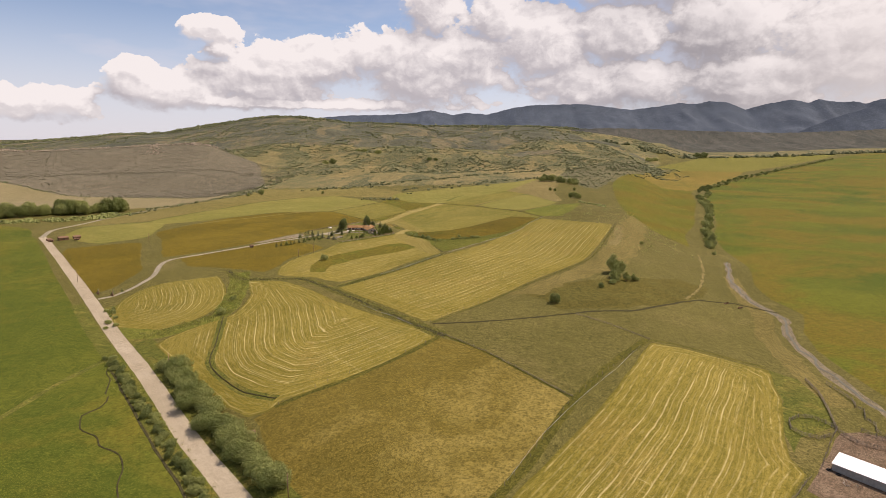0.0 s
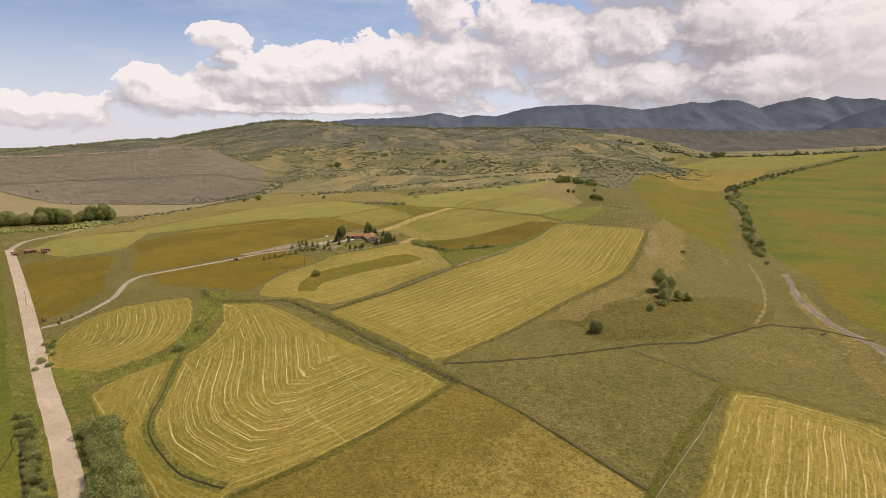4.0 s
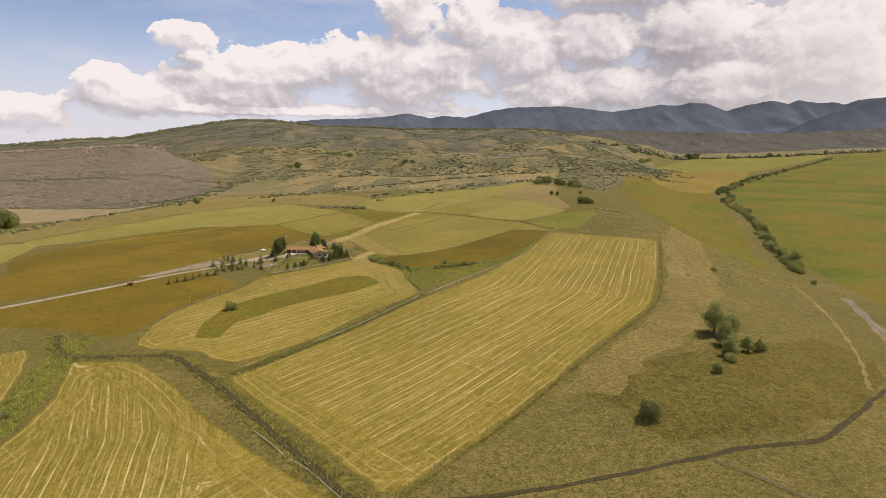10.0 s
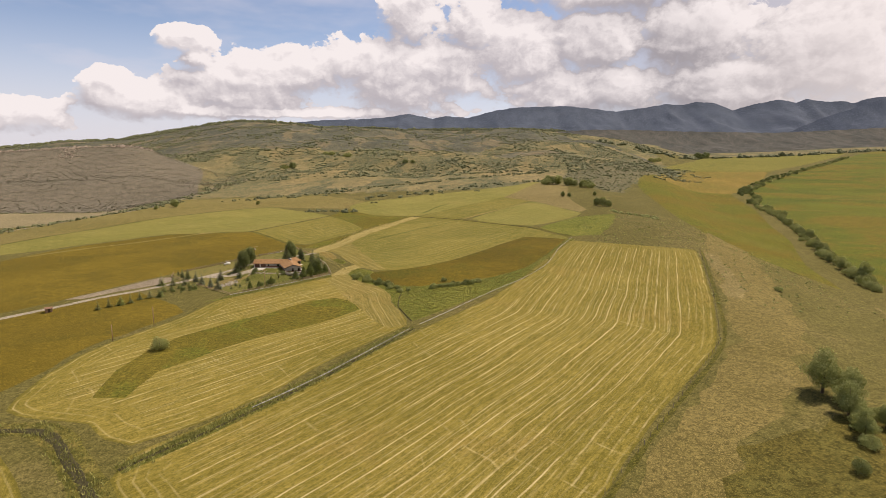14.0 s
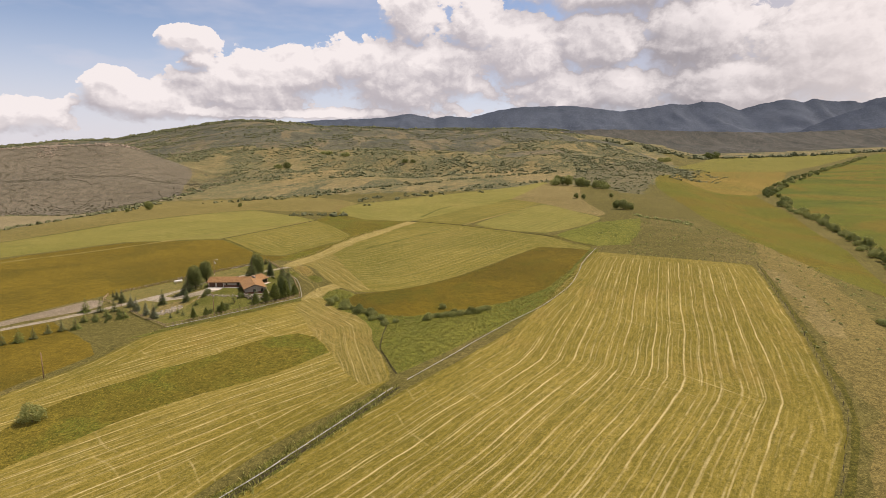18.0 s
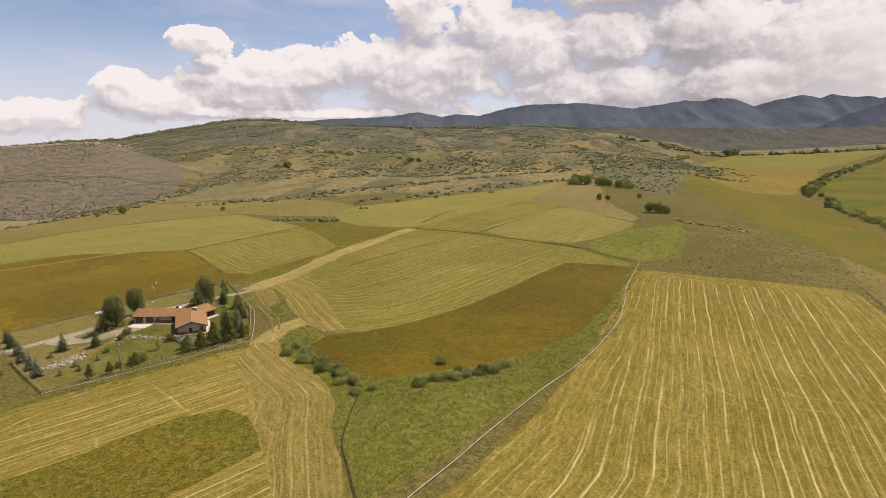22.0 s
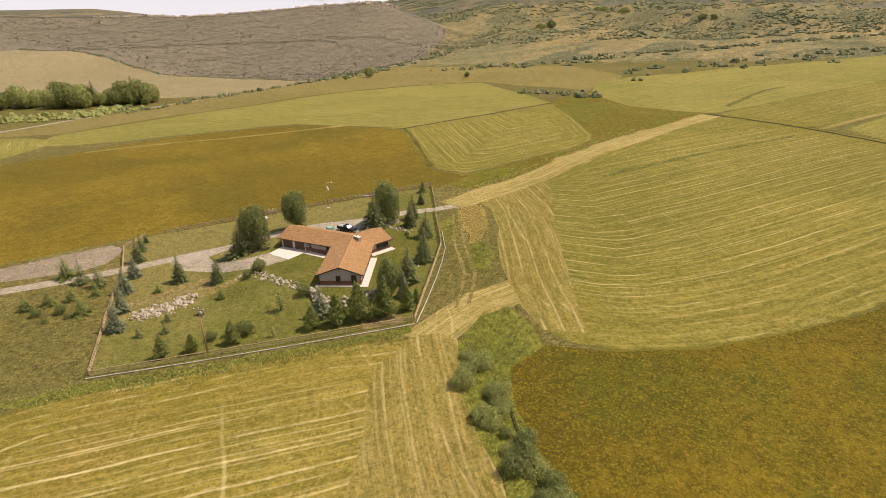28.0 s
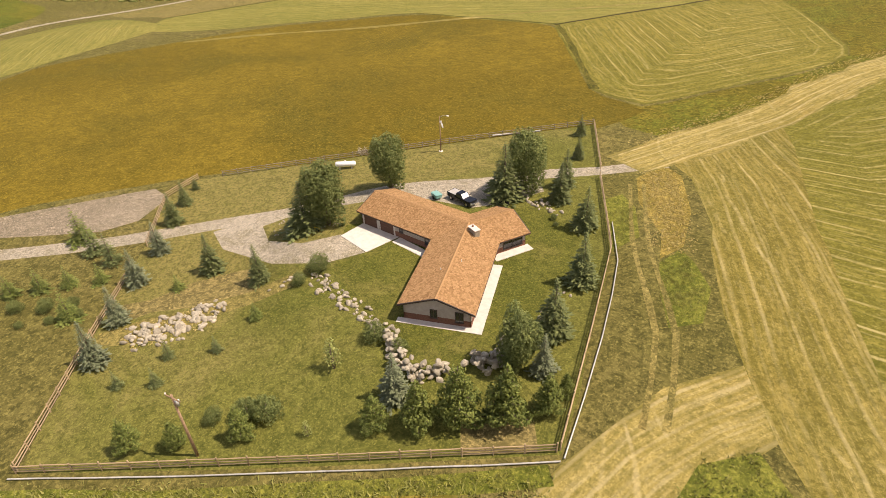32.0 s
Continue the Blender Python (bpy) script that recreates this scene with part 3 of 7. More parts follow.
HAY_K = [(-385, 566), (-408, 638), (-312, 628), (-300, 602), (-283, 536), (-312, 509), (-343, 525)]
YARD = [(-86, 490), (-43, 523), (-48, 539), (-54, 558), (-66, 580), (-78, 602), (-107, 569), (-134, 539), (-132, 531), (-119, 520), (-102, 504)]
GARDEN = [(-92, 541), (-84, 531), (-74, 527), (-66, 525), (-58, 526), (-53, 534), (-55, 548), (-60, 560), (-70, 564), (-78, 556)]
GRAVEL_L = [(-166, 492), (-153.9, 508.9), (-145, 522), (-138.0, 531.8), (-131.9, 531.2), (-128.3, 523.0), (-130.5, 517.3), (-139.1, 510.5), (-148.5, 503.5), (-158, 492)]
TURN = [(-112.5, 529), (-109, 537), (-103, 546), (-96.7, 551.9), (-94.6, 549.1), (-98, 545.5), (-104.5, 541), (-106.3, 534.5), (-101.6, 532.2), (-94, 533.4), (-90.5, 538.6), (-83.6, 537.3), (-86.5, 531.5), (-94.7, 527.7), (-105.9, 526.6)]
COURT = [(-97, 551.5), (-90.5, 560.5), (-82.3, 569), (-75, 573.5), (-71.5, 569), (-75, 562), (-78.5, 557.5), (-82.1, 556.5), (-87, 555.3), (-93, 551.8)]
CREEK = [(236, 447), (224, 420), (209, 387), (203, 362), (198.5, 340), (198, 307), (191, 292), (184.5, 279), (179.5, 262), (178, 252), (174.5, 236), (172, 218), (171, 204), (170, 190), (167, 165), (160, 120)]
MEADOW_R = [(187, 260), (196, 285), (215, 315), (214, 345), (222, 380), (245, 430), (262, 505), (290, 580), (340, 680), (500, 1050), (660, 1260), (1100, 1700), (1900, 2500), (2600, 2600), (1500, 900), (700, 200), (300, 90), (185, 100), (181, 200)]
FLAT_R = [(228, 500), (250, 560), (300, 650), (340, 740), (396, 860), (480, 1060), (640, 1290), (900, 1600), (1500, 2350), (1300, 2400), (700, 1600), (430, 1250), (310, 1000), (250, 800), (215, 650), (205, 560)]
RUST = [(425, 1085), (440, 1240), (520, 1390), (651, 1523), (800, 1490), (690, 1320), (570, 1180), (495, 1078), (470, 1050)]
MEADOW_L = [(-44, 100), (-70, 142), (-95, 172), (-146, 234), (-178, 273), (-222, 327), (-286, 405), (-350, 485), (-412, 560), (-500, 640), (-800, 640), (-700, 200), (-300, 60)]
CORRAL = [(128, 166), (143, 181), (150, 182), (158, 178), (165, 160), (150, 140), (120, 132), (108, 146)]
DRY = [(40, 316), (72, 352), (112, 400), (136, 450), (175, 545), (212, 612), (214, 570), (185, 500), (165, 450), (138, 400), (112, 366), (88, 345), (62, 318)]
SAGE_SOIL = [(-345, 1010), (-460, 980), (-760, 960), (-1100, 900), (-1900, 900), (-1900, 2300), (-1100, 2000), (-760, 1850), (-560, 1620), (-480, 1500), (-420, 1320), (-360, 1150)]
PALE_FLAT = [(600, 1600), (652, 1700), (900, 2060), (1185, 2440), (1800, 2560), (1500, 2190), (1270, 1950), (1010, 1680), (815, 1500), (651, 1530)]
TONGUE = [(-236, 588), (-243, 596), (-254, 622), (-257, 631), (-251, 630), (-243, 612), (-237, 600)]
BROWN_SLOPE = [(47.6, 323.6), (62.4, 298.5), (71.7, 288.0), (85.7, 289.5), (100.6, 289.8), (121.8, 301.9), (145.4, 317.7), (172, 345), (183.3, 364.3), (165, 370), (133.4, 357.8), (99.8, 344.3), (65.0, 328.1)]
HEAD_D = [(-41, 518), (-37, 520.5), (-33, 520), (-30, 514), (-27, 507), (-22, 500), (-16, 493), (-11, 485), (-8, 476), (-7, 465), (-3, 452), (1, 433), (-6, 430), (-13, 441), (-19, 456), (-26, 471), (-31, 482), (-36, 494), (-42, 507)]
HEAD_E = [(-58, 592), (-52, 586), (-47, 577), (-42, 565), (-37, 552), (-32, 543), (-27, 535), (-21, 527.5), (-13, 529), (-16, 538), (-22, 553), (-29, 572), (-36, 594), (-45, 620)]
SWALE = [(-72, 604), (-88, 622), (-74, 617), (-48, 656), (-43, 687), (-82, 768), (-68, 814), (-38, 760), (0, 742), (-20, 697), (-37, 660), (-47, 626), (-58, 602)]
LANE_SIDE = [(-338, 642), (-320, 676), (-292, 735), (-249, 816), (-164, 868), (-72, 820), (-60, 890), (-120, 985), (-318, 1000), (-318, 920), (-337, 882), (-382, 858), (-416, 815), (-430, 739), (-428, 650)]
SIDE = [(-86, 487), (-41, 520), (-39, 525), (-46, 541), (-52, 560), (-64, 582), (-68, 592), (-58, 592), (-52, 586), (-47, 577), (-42, 565), (-37, 552), (-32, 543), (-35, 535), (-38, 526), (-38, 520.5), (-53, 511.5), (-73, 495), (-89, 480), (-95, 478)]
VALLEY_L = [(-330, 870), (-420, 850), (-560, 800), (-900, 800), (-900, 950), (-480, 985), (-330, 1010), (-315, 940)]

SAGE_FLAT = [(235, 1130), (222, 1060), (232, 985), (238, 900), (250, 880), (285, 960), (330, 1060), (420, 1230), (560, 1440), (660, 1590), (560, 1600), (400, 1420), (290, 1300)]
WEEDS_A = [(-60.5, 571.2), (-57.5, 563.5), (-54.3, 558), (-52.2, 563.7), (-55.5, 571.3), (-59.1, 574.6)]
WEEDS_B = [(-46.8, 558.9), (-44.6, 551.4), (-41, 546), (-38.2, 549), (-39.8, 555.7), (-42.7, 561.2), (-45.4, 563.6)]
STRAW_SIDE = [(-60.4, 581.7), (-55.5, 573.3), (-49.7, 565.9), (-47.0, 560.2), (-45.3, 564.4), (-48.4, 574.1), (-53.6, 585.8), (-58.4, 590.1)]
SIDE_LOW = [(-87, 487), (-72.8, 497.2), (-55.3, 511.2), (-43.5, 521.2), (-41.8, 519.4), (-53.5, 510), (-73, 494), (-88.5, 481.5)]
MARGIN = [(147, 233), (158, 223), (152, 204), (144, 186), (126, 176), (116, 165), (113, 152), (120, 177), (133, 199)]

# name, cover, outline, line that the mower follows, wobble, label
FIELDS = [
    ("sagebrush_hillside", "sage_hill", SAGE_SOIL, None, 0, "grey-brown hillside covered in dry sagebrush"),
    ("left_meadow", "left_meadow", MEADOW_L, None, 0, "green irrigated meadow beside the gravel road"),
    ("sage_flat", "sage_flat", SAGE_FLAT, None, 8, "dry rise with scattered sagebrush behind the creek flat"),
    ("creek_flat", "olive_meadow", FLAT_R, None, 0, "olive and rust meadow on the creek flat"),
    ("rust_patch", "rust_meadow", RUST, None, 6, "rust-coloured dry meadow grass"),
    ("pale_flat", "flat_green", PALE_FLAT, None, 5, "pale green grazed meadow at the head of the valley"),
    ("right_meadow", "right_meadow", MEADOW_R, None, 0, "wide bright green irrigated meadow"),
    ("brown_slope", "brown_slope", BROWN_SLOPE, None, 8, "dark olive-brown grass on the pasture slope"),
    ("dry_hilltop", "worn_pasture", DRY, None, 5, "bare tan pasture along the field fence"),
    ("valley_pasture", "pale_pasture", VALLEY_L, None, 4, "pale dry pasture below the sagebrush hill"),
    ("lane_pasture", "lane_grass", LANE_SIDE, None, 3, "dry pasture between the lane and the hay fields"),
    ("weedy_swale", "strip_grass", SWALE, None, 1.5, "weedy green swale between the hay fields"),
    ("weedy_margin", "rough_grass", MARGIN, None, 1.5, "pale weeds between hay field and pens"),
    ("hay_field", "hay_far", HAY_G, [(-310, 640), (-206, 694), (-112, 724)], 1.5, "pale mown hay field below the hills"),
    ("brown_meadow", "brown_meadow", BROWN, None, 1.5, "uncut golden-brown meadow grass"),
    ("brown_meadow", "brown_meadow", BROWN_B, None, 1.5, "uncut golden-brown meadow grass"),
    ("brown_meadow", "brown_meadow", BROWN_C, None, 2, "uncut golden-brown meadow grass"),
    ("uncut_tongue", "brown_meadow", TONGUE, None, 0.5, "uncut brown tongue of grass in the hay field"),
    ("hay_field", "hay_far", HAY_K, [(-392, 560), (-312, 509)], 1, "mown hay field beside the road bend"),
    ("hay_field", "hay_green", HAY_F, [(-134, 685), (-89, 624), (-74, 619), (-48, 658)], 0.8, "small mown hay field with curved swaths"),
    ("hay_field", "hay_far", HAY_H, [(3, 743), (101, 877), (159, 903)], 1.5, "far mown hay field"),
    ("dry_knoll", "dry_pasture", KNOLL, None, 2, "dry tan knoll behind the hay fields"),
    ("hay_field", "hay_green", HAY_I, [(4, 741), (102, 880)], 1, "far greenish mown hay field"),
    ("hay_field", "hay_far", HAY_J, [(50, 712), (128, 828)], 1, "far golden mown hay field"),
    ("green_slope", "wet_meadow", GREEN_S, None, 2, "green grassy slope beyond the hay field"),
    ("hay_field", "hay_green", HAY_E, [(-40, 527), (-15, 526), (-8, 526), (5, 531), (19, 542), (45, 569), (79, 612), (106, 640)], 0.8, "mown hay field with fine curved swaths"),
    ("wet_meadow", "wet_meadow", WET_E, None, 1.2, "lush green wet ground along the ditch"),
    ("gold_meadow", "gold_meadow", GOLD_E, None, 0.8, "uncut golden-brown grass in the bend of the fields"),
    ("hay_field", "hay_gold", HAY_D, [(-118, 452), (-90, 479), (-62, 503), (-40, 521)], 0.8, "mown hay field below the house fence"),
    ("hay_headland", "hay_head", HEAD_D, [(-38, 525), (-31, 514), (-22, 500), (-11, 485), (-7, 465), (1, 433)], 1.0, "mown headland with criss-crossing straw"),
    ("hay_headland", "hay_head", HEAD_E, [(-60, 598), (-52, 586), (-42, 565), (-32, 543), (-22, 524)], 1.0, "mown headland with criss-crossing straw"),
    ("uncut_strip", "strip_grass", STRIP_D, None, 0.8, "uncut strip of brown grass inside the hay field"),
    ("hay_field", "hay_gold", HAY_C, [(-40, 230), (-4, 272), (67, 352), (110, 405), (132, 454), (171, 544), (200, 610)], 0.8, "large golden mown hay field with straw lines"),
    ("hay_field", "hay_gold", HAY_A, [(-121, 300), (-115, 288), (-106, 256), (-98, 232), (-88, 217), (-70, 202), (-57, 196), (-38, 205), (-1, 247)], 0.8, "golden mown hay field with curved swaths"),
    ("hay_field", "hay_gold", HAY_B, [(-151, 274), (-127, 291), (-125, 314), (-136, 344), (-154, 374)], 0.8, "small golden mown hay field beside the road"),
    ("tan_field", "tan_field", TAN, None, 1.0, "uncut tan and brown grass field"),
    ("hay_field", "hay_gold", HAY_N, [(-2, 100), (19, 131), (57, 180), (100, 247)], 0.8, "golden mown hay field beside the corrals"),
    ("corral_ground", "corral_soil", CORRAL, None, 0.8, "trampled brown corral soil"),
    ("rough_border", "side_grass", SIDE, None, 0.6, "long rough grass outside the house fence"),
    ("green_weeds", "wet_meadow", WEEDS_A, None, 1.2, "patch of lush green weeds outside the fence"),
    ("green_weeds", "wet_meadow", WEEDS_B, None, 1.2, "patch of lush green weeds outside the fence"),
    ("straw_weeds", "bleached_grass", STRAW_SIDE, None, 1.5, "patch of tall dry straw-coloured grass"),
    ("fence_grass", "wet_meadow", SIDE_LOW, None, 0.8, "green strip of long grass along the fence"),
    ("yard", "lawn", YARD, None, 0.0, "mown yard grass with dry patches"),
    ("house_lawn", "house_lawn", GARDEN, None, 0.3, "short green lawn around the house"),
    ("gravel_patch", "bare_soil", GRAVEL_L, None, 0.6, "bare graded soil beside the driveway"),
    ("turning_place", "drive_gravel", TURN, None, 0.4, "gravel turning loop in front of the garage"),
    ("gravel_court", "drive_gravel", COURT, None, 0.4, "gravel parking behind the house"),
]
STRIPS = [
    ("creek", "creek_bed", CREEK, 5.0, "shallow stony creek bed", 2.4),
    ("road", "road_gravel", ROAD, 6.8, "pale gravel county road", 0.3),
    ("lane", "drive_gravel", LANE_N, 5.0, "gravel lane towards the hills", 0.3),
    ("driveway", "drive_gravel", DRIVE, 3.6, "gravel driveway to the house", 0.3),
    ("field_track", "hay_track", [(-64, 586), (-58, 600), (-48, 622), (-38, 655), (-20, 696), (2, 738)], 11.0, "pale mown track between the hay fields", 2.5),
    ("weedy_ditch", "rough_grass", [(-28, 624), (-11, 647), (5, 669), (31, 696)], 2.6, "weedy field ditch in the hay", 1.2),
    ("weedy_ditch", "rough_grass", [(8, 765), (25, 813), (39, 835)], 3.0, "weedy field ditch in the hay", 1.2),
    ("pale_track", "hay_track", [(42, 711), (75, 755), (118, 813)], 2.6, "pale track between the far hay fields", 0.6),
    ("pale_track", "hay_track", [(-268, 612), (-240, 634), (-213, 655), (-154, 705), (-110, 739), (-84, 762)], 3.0, "pale straw line in the hay field", 1.5),
    ("trampled_track", "hay_track", [(-39, 516), (-38, 521), (-36.5, 527), (-33.5, 534), (-30, 540), (-27, 546)], 8.5, "pale trampled track between the hay fields", 3.0),
    ("wheel_track", "lane_grass", [(-36, 531), (-40, 545), (-50, 562), (-58, 580)], 0.7, "worn wheel track in rough grass", 0.2),
    ("wheel_track", "lane_grass", [(-38, 530), (-42, 544), (-52, 561), (-60, 579)], 0.7, "worn wheel track in rough grass", 0.2),
    ("soil_patch", "lane_grass", [(-101, 504), (-97, 509), (-94, 515), (-91, 521), (-87, 527)], 4.5, "bare dry soil around the rocks", 3.0),
    ("soil_patch", "dry_pasture", [(-104, 508), (-99, 517), (-94, 525)], 5.0, "dry worn grass around the rocks", 3.0),
    ("dry_spot", "dry_pasture", [(-52, 519), (-46, 523.5)], 4.0, "dry worn grass in the yard corner", 1.5),
    ("verge", "rough_grass", [(-40, 102), (-64, 140), (-90, 172), (-141, 234), (-175, 273), (-219, 327)], 7.0, "rough verge along the road", 0.8),
    ("verge", "rough_grass", [(-36, 130), (-72, 172), (-96, 202), (-122, 234), (-153, 270), (-196, 322)], 11.0, "rough verge along the road", 1.5),
    ("ditch_bank", "bank_grass", [(-150, 390), (-132, 365), (-93, 362), (-75, 346), (-54, 322), (-35, 297), (-14, 273), (3, 252)], 7.5, "weedy canal bank between the hay fields", 1.2),
    ("ditch_bank", "rough_grass", [(-62, 341), (-38, 371), (-23, 390), (2, 428)], 5.0, "weedy ditch bank between the hay fields", 0.8),
    ("ditch_bank", "wet_meadow", [(-140, 385), (-126, 340), (-118, 300), (-118, 288), (-140, 272), (-170, 280)], 12.0, "green weedy swale between the hay fields", 2.0),
    ("ditch_bank", "rough_grass", DITCH_A, 4.0, "uncut grass along the field ditch", 0.6),
    ("ditch_bank", "edge_grass", [(-59, 189), (-38, 203.5), (-19, 225), (1, 252)], 2.6, "dark uncut grass along the fence", 0.6),
    ("ditch_bank", "edge_grass", [(-3, 270), (20, 295), (38, 316), (67, 351), (110, 402), (134, 452), (174, 546)], 1.5, "dark uncut grass along the fence", 0.7),
    ("ditch_bank", "edge_grass", [(2, 254), (21, 232), (49, 187)], 2.0, "dark uncut grass along the fence", 0.6),
    ("ditch_bank", "edge_grass", [(15, 131), (29, 151), (49, 185), (72, 217), (98, 248)], 3.6, "dark uncut grass beside the hay field", 1.0),
    ("ditch_bank", "edge_grass", [(99, 248), (112, 247), (148, 236)], 2.0, "dark uncut grass above the hay field", 0.6),
    ("ditch_bank", "edge_grass", [(-206, 689), (-134, 686.5), (-89, 625)], 1.8, "dark uncut grass between hay fields", 0.8),
    ("ditch_bank", "edge_grass", [(-335, 642), (-318, 676), (-290, 735), (-247, 816), (-164, 867)], 3.0, "dark uncut grass along the hay field", 0.8),
    ("mown_path", "edge_grass", [(-2, 742), (44, 706), (95, 645), (112, 610)], 6.0, "weedy field boundary", 1.0),
    ("bare_path", "dry_pasture", [(142, 452), (155, 478), (164, 505), (174, 540)], 8.0, "bare worn soil outside the field fence", 5.0),
    ("bare_path", "dry_pasture", [(150, 326), (175, 362), (200, 411), (225, 475)], 1.6, "dry earth path above the creek", 1.5),
    ("bare_bank", "worn_pasture", [(215, 400), (196, 345), (188, 310), (172, 278), (166, 250), (160, 225), (158, 200)], 10.0, "bare earth bank beside the creek", 2.5),
    ("meadow_path", "rough_grass", [(-158, 170), (-157, 217), (-150, 250)], 3.0, "faint dry track over the meadow", 0.5),
]


def build_ground():
    zones = [("ground", "pasture", [Vector(v) for v in ((-4600, -3500), (4800, -3500), (4800, 4940), (-4600, 4940))], None, "rolling olive-green pasture and hills")]
    order = []
    for name, cover, line, width, label, wob in STRIPS:
        order.append((name, cover, band(line, width, 5.0, wob), line, label))
    under = [o for o in order if o[0] in ("verge", "ditch_bank", "mown_path", "bare_path", "bare_bank", "meadow_path", "trampled_track")]
    over = [o for o in order if o not in under]
    fields = [(n, c, smooth(p, 6.0 if max(abs(q[1]) for q in p) < 900 else 14.0, True, w), g, t) for n, c, p, g, w, t in FIELDS]
    first = [f for f in fields if f[0] in ("sagebrush_hillside", "left_meadow", "sage_flat", "creek_flat", "rust_patch", "right_meadow", "valley_pasture", "pale_flat", "lane_pasture", "weedy_swale", "weedy_margin", "brown_slope", "dry_hilltop", "tan_field", "brown_meadow")]
    rest = [f for f in fields if f not in first]
    yard_part = [f for f in rest if f[0] in ("yard", "house_lawn", "gravel_patch", "turning_place", "gravel_court")]
    rest = [f for f in rest if f not in yard_part]
    soft = [o for o in under if o[0] != "ditch_bank"]
    banks = [o for o in under if o[0] == "ditch_bank"]
    zones += first + soft + rest + banks + yard_part + over
    pts, faces = [], []
    for z in zones:
        ring = [v.copy() for v in z[2]]
        if sum(a.x * b.y - b.x * a.y for a, b in zip(ring, ring[1:] + ring[:1])) < 0:
            ring.reverse()
        faces.append(list(range(len(pts), len(pts) + len(ring))))
        pts += ring
    rnd = random.Random(4)

    def grid(x0, x1, y0, y1, step_m, skip=None):
        for i in range(int((x1 - x0) / step_m) + 1):
            for j in range(int((y1 - y0) / step_m) + 1):
                x, y = x0 + i * step_m + rnd.uniform(-0.3, 0.3) * step_m, y0 + j * step_m + rnd.uniform(-0.3, 0.3) * step_m
                if not (skip and skip[0] < x < skip[1] and skip[2] < y < skip[3]):
                    pts.append(Vector((x, y)))

    core, mid, outer = (-270, 270, 90, 790), (-1000, 1000, -100, 2200), (-2900, 2900, -100, 4800)
    near = (-150, -25, 478, 612)
    grid(near[0], near[1], near[2], near[3], 2.6)
    grid(core[0], core[1], core[2], core[3], 7.5, near)
    grid(mid[0], mid[1], mid[2], mid[3], 22, core)
    grid(outer[0], outer[1], outer[2], outer[3], 48, mid)
    grid(-4500, 4700, -3400, 4850, 260, outer)
    vs, _, fs, _, _, of = delaunay_2d_cdt(pts, [], faces, 0, 0.001, True)
    zs = height(np.array([v.x for v in vs]), np.array([v.y for v in vs]))
    land = BVHTree.FromPolygons([(v.x, v.y, float(z)) for v, z in zip(vs, zs)], [list(f) for f in fs])
    by = {}
    for f, o in zip(fs, of):
        if o:
            by.setdefault(max(o), []).append(f)
    for k, z in enumerate(zones):
        tris = by.get(k, [])
        if not tris:
            continue
        used = sorted({v for f in tris for v in f})
        idx = {v: i for i, v in enumerate(used)}
        me = bpy.data.meshes.new(z[0])
        me.from_pydata([(vs[v].x, vs[v].y, float(zs[v])) for v in used], [], [[idx[v] for v in f] for f in tris])
        me.materials.append(MATS[z[1]])
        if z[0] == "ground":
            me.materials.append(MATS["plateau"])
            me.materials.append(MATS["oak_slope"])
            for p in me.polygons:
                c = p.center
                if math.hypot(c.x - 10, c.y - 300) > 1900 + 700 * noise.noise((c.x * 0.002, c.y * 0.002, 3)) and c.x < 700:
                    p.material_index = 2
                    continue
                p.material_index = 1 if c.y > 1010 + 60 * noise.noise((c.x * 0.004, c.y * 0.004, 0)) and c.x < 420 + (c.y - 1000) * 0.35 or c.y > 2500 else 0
        if z[1].startswith("hay"):
            lay = me.uv_layers.new(name="swath")
            a = np.array(z[3], float)
            p = np.array([(v.co.x, v.co.y) for v in me.vertices])
            best, uu, vv = np.full(len(p), 1e9), np.zeros(len(p)), np.zeros(len(p))
            run = 0.0
            for s, e in zip(a[:-1], a[1:]):
                d = e - s
                ln = float(np.hypot(*d))
                t = ((p - s) @ d) / ln ** 2
                if not np.array_equal(s, a[0]):
                    t = np.maximum(t, 0)
                if not np.array_equal(e, a[-1]):
                    t = np.minimum(t, 1)
                gap = p - (s + t[:, None] * d)
                dist = np.hypot(gap[:, 0], gap[:, 1])
                hit = dist < best
                best = np.where(hit, dist, best)
                side = np.sign(d[0] * gap[:, 1] - d[1] * gap[:, 0])
                uu, vv = np.where(hit, run + t * ln, uu), np.where(hit, dist * side, vv)
                run += ln
            ring = np.array([(v.x, v.y) for v in z[2]])
            nxt = np.roll(ring, -1, 0)
            rim = np.full(len(p), 1e9)
            for s, e in zip(ring, nxt):
                d = e - s
                t = np.clip(((p - s) @ d) / max(float(d @ d), 1e-9), 0, 1)
                rim = np.minimum(rim, np.hypot(*(p - (s + t[:, None] * d)).T))
            if z[0] == "hay_headland":
                rim += 50
            loops = np.array([l.vertex_index for l in me.loops])
            me.uv_layers.new(name="rim").data.foreach_set("uv", np.stack([rim[loops], rim[loops]], 1).ravel())
            lay = me.uv_layers["swath"]
            lay.data.foreach_set("uv", np.stack([uu[loops], vv[loops] + 500], 1).ravel())
        for p in me.polygons:
            p.use_smooth = True
        tagged(new(z[0], me), z[4], z[0].replace("_", " "), kind="structure")
    return land


LAND = build_ground()


def ground_z(x, y):
    """The height of the built ground sheet."""
    hit = LAND.ray_cast((x, y, 2000.0), (0, 0, -1))[0]
    return hit.z if hit else float(height(x, y))


def ground_heights(xs, ys):
    return np.array([ground_z(float(x), float(y)) for x, y in zip(xs, ys)])


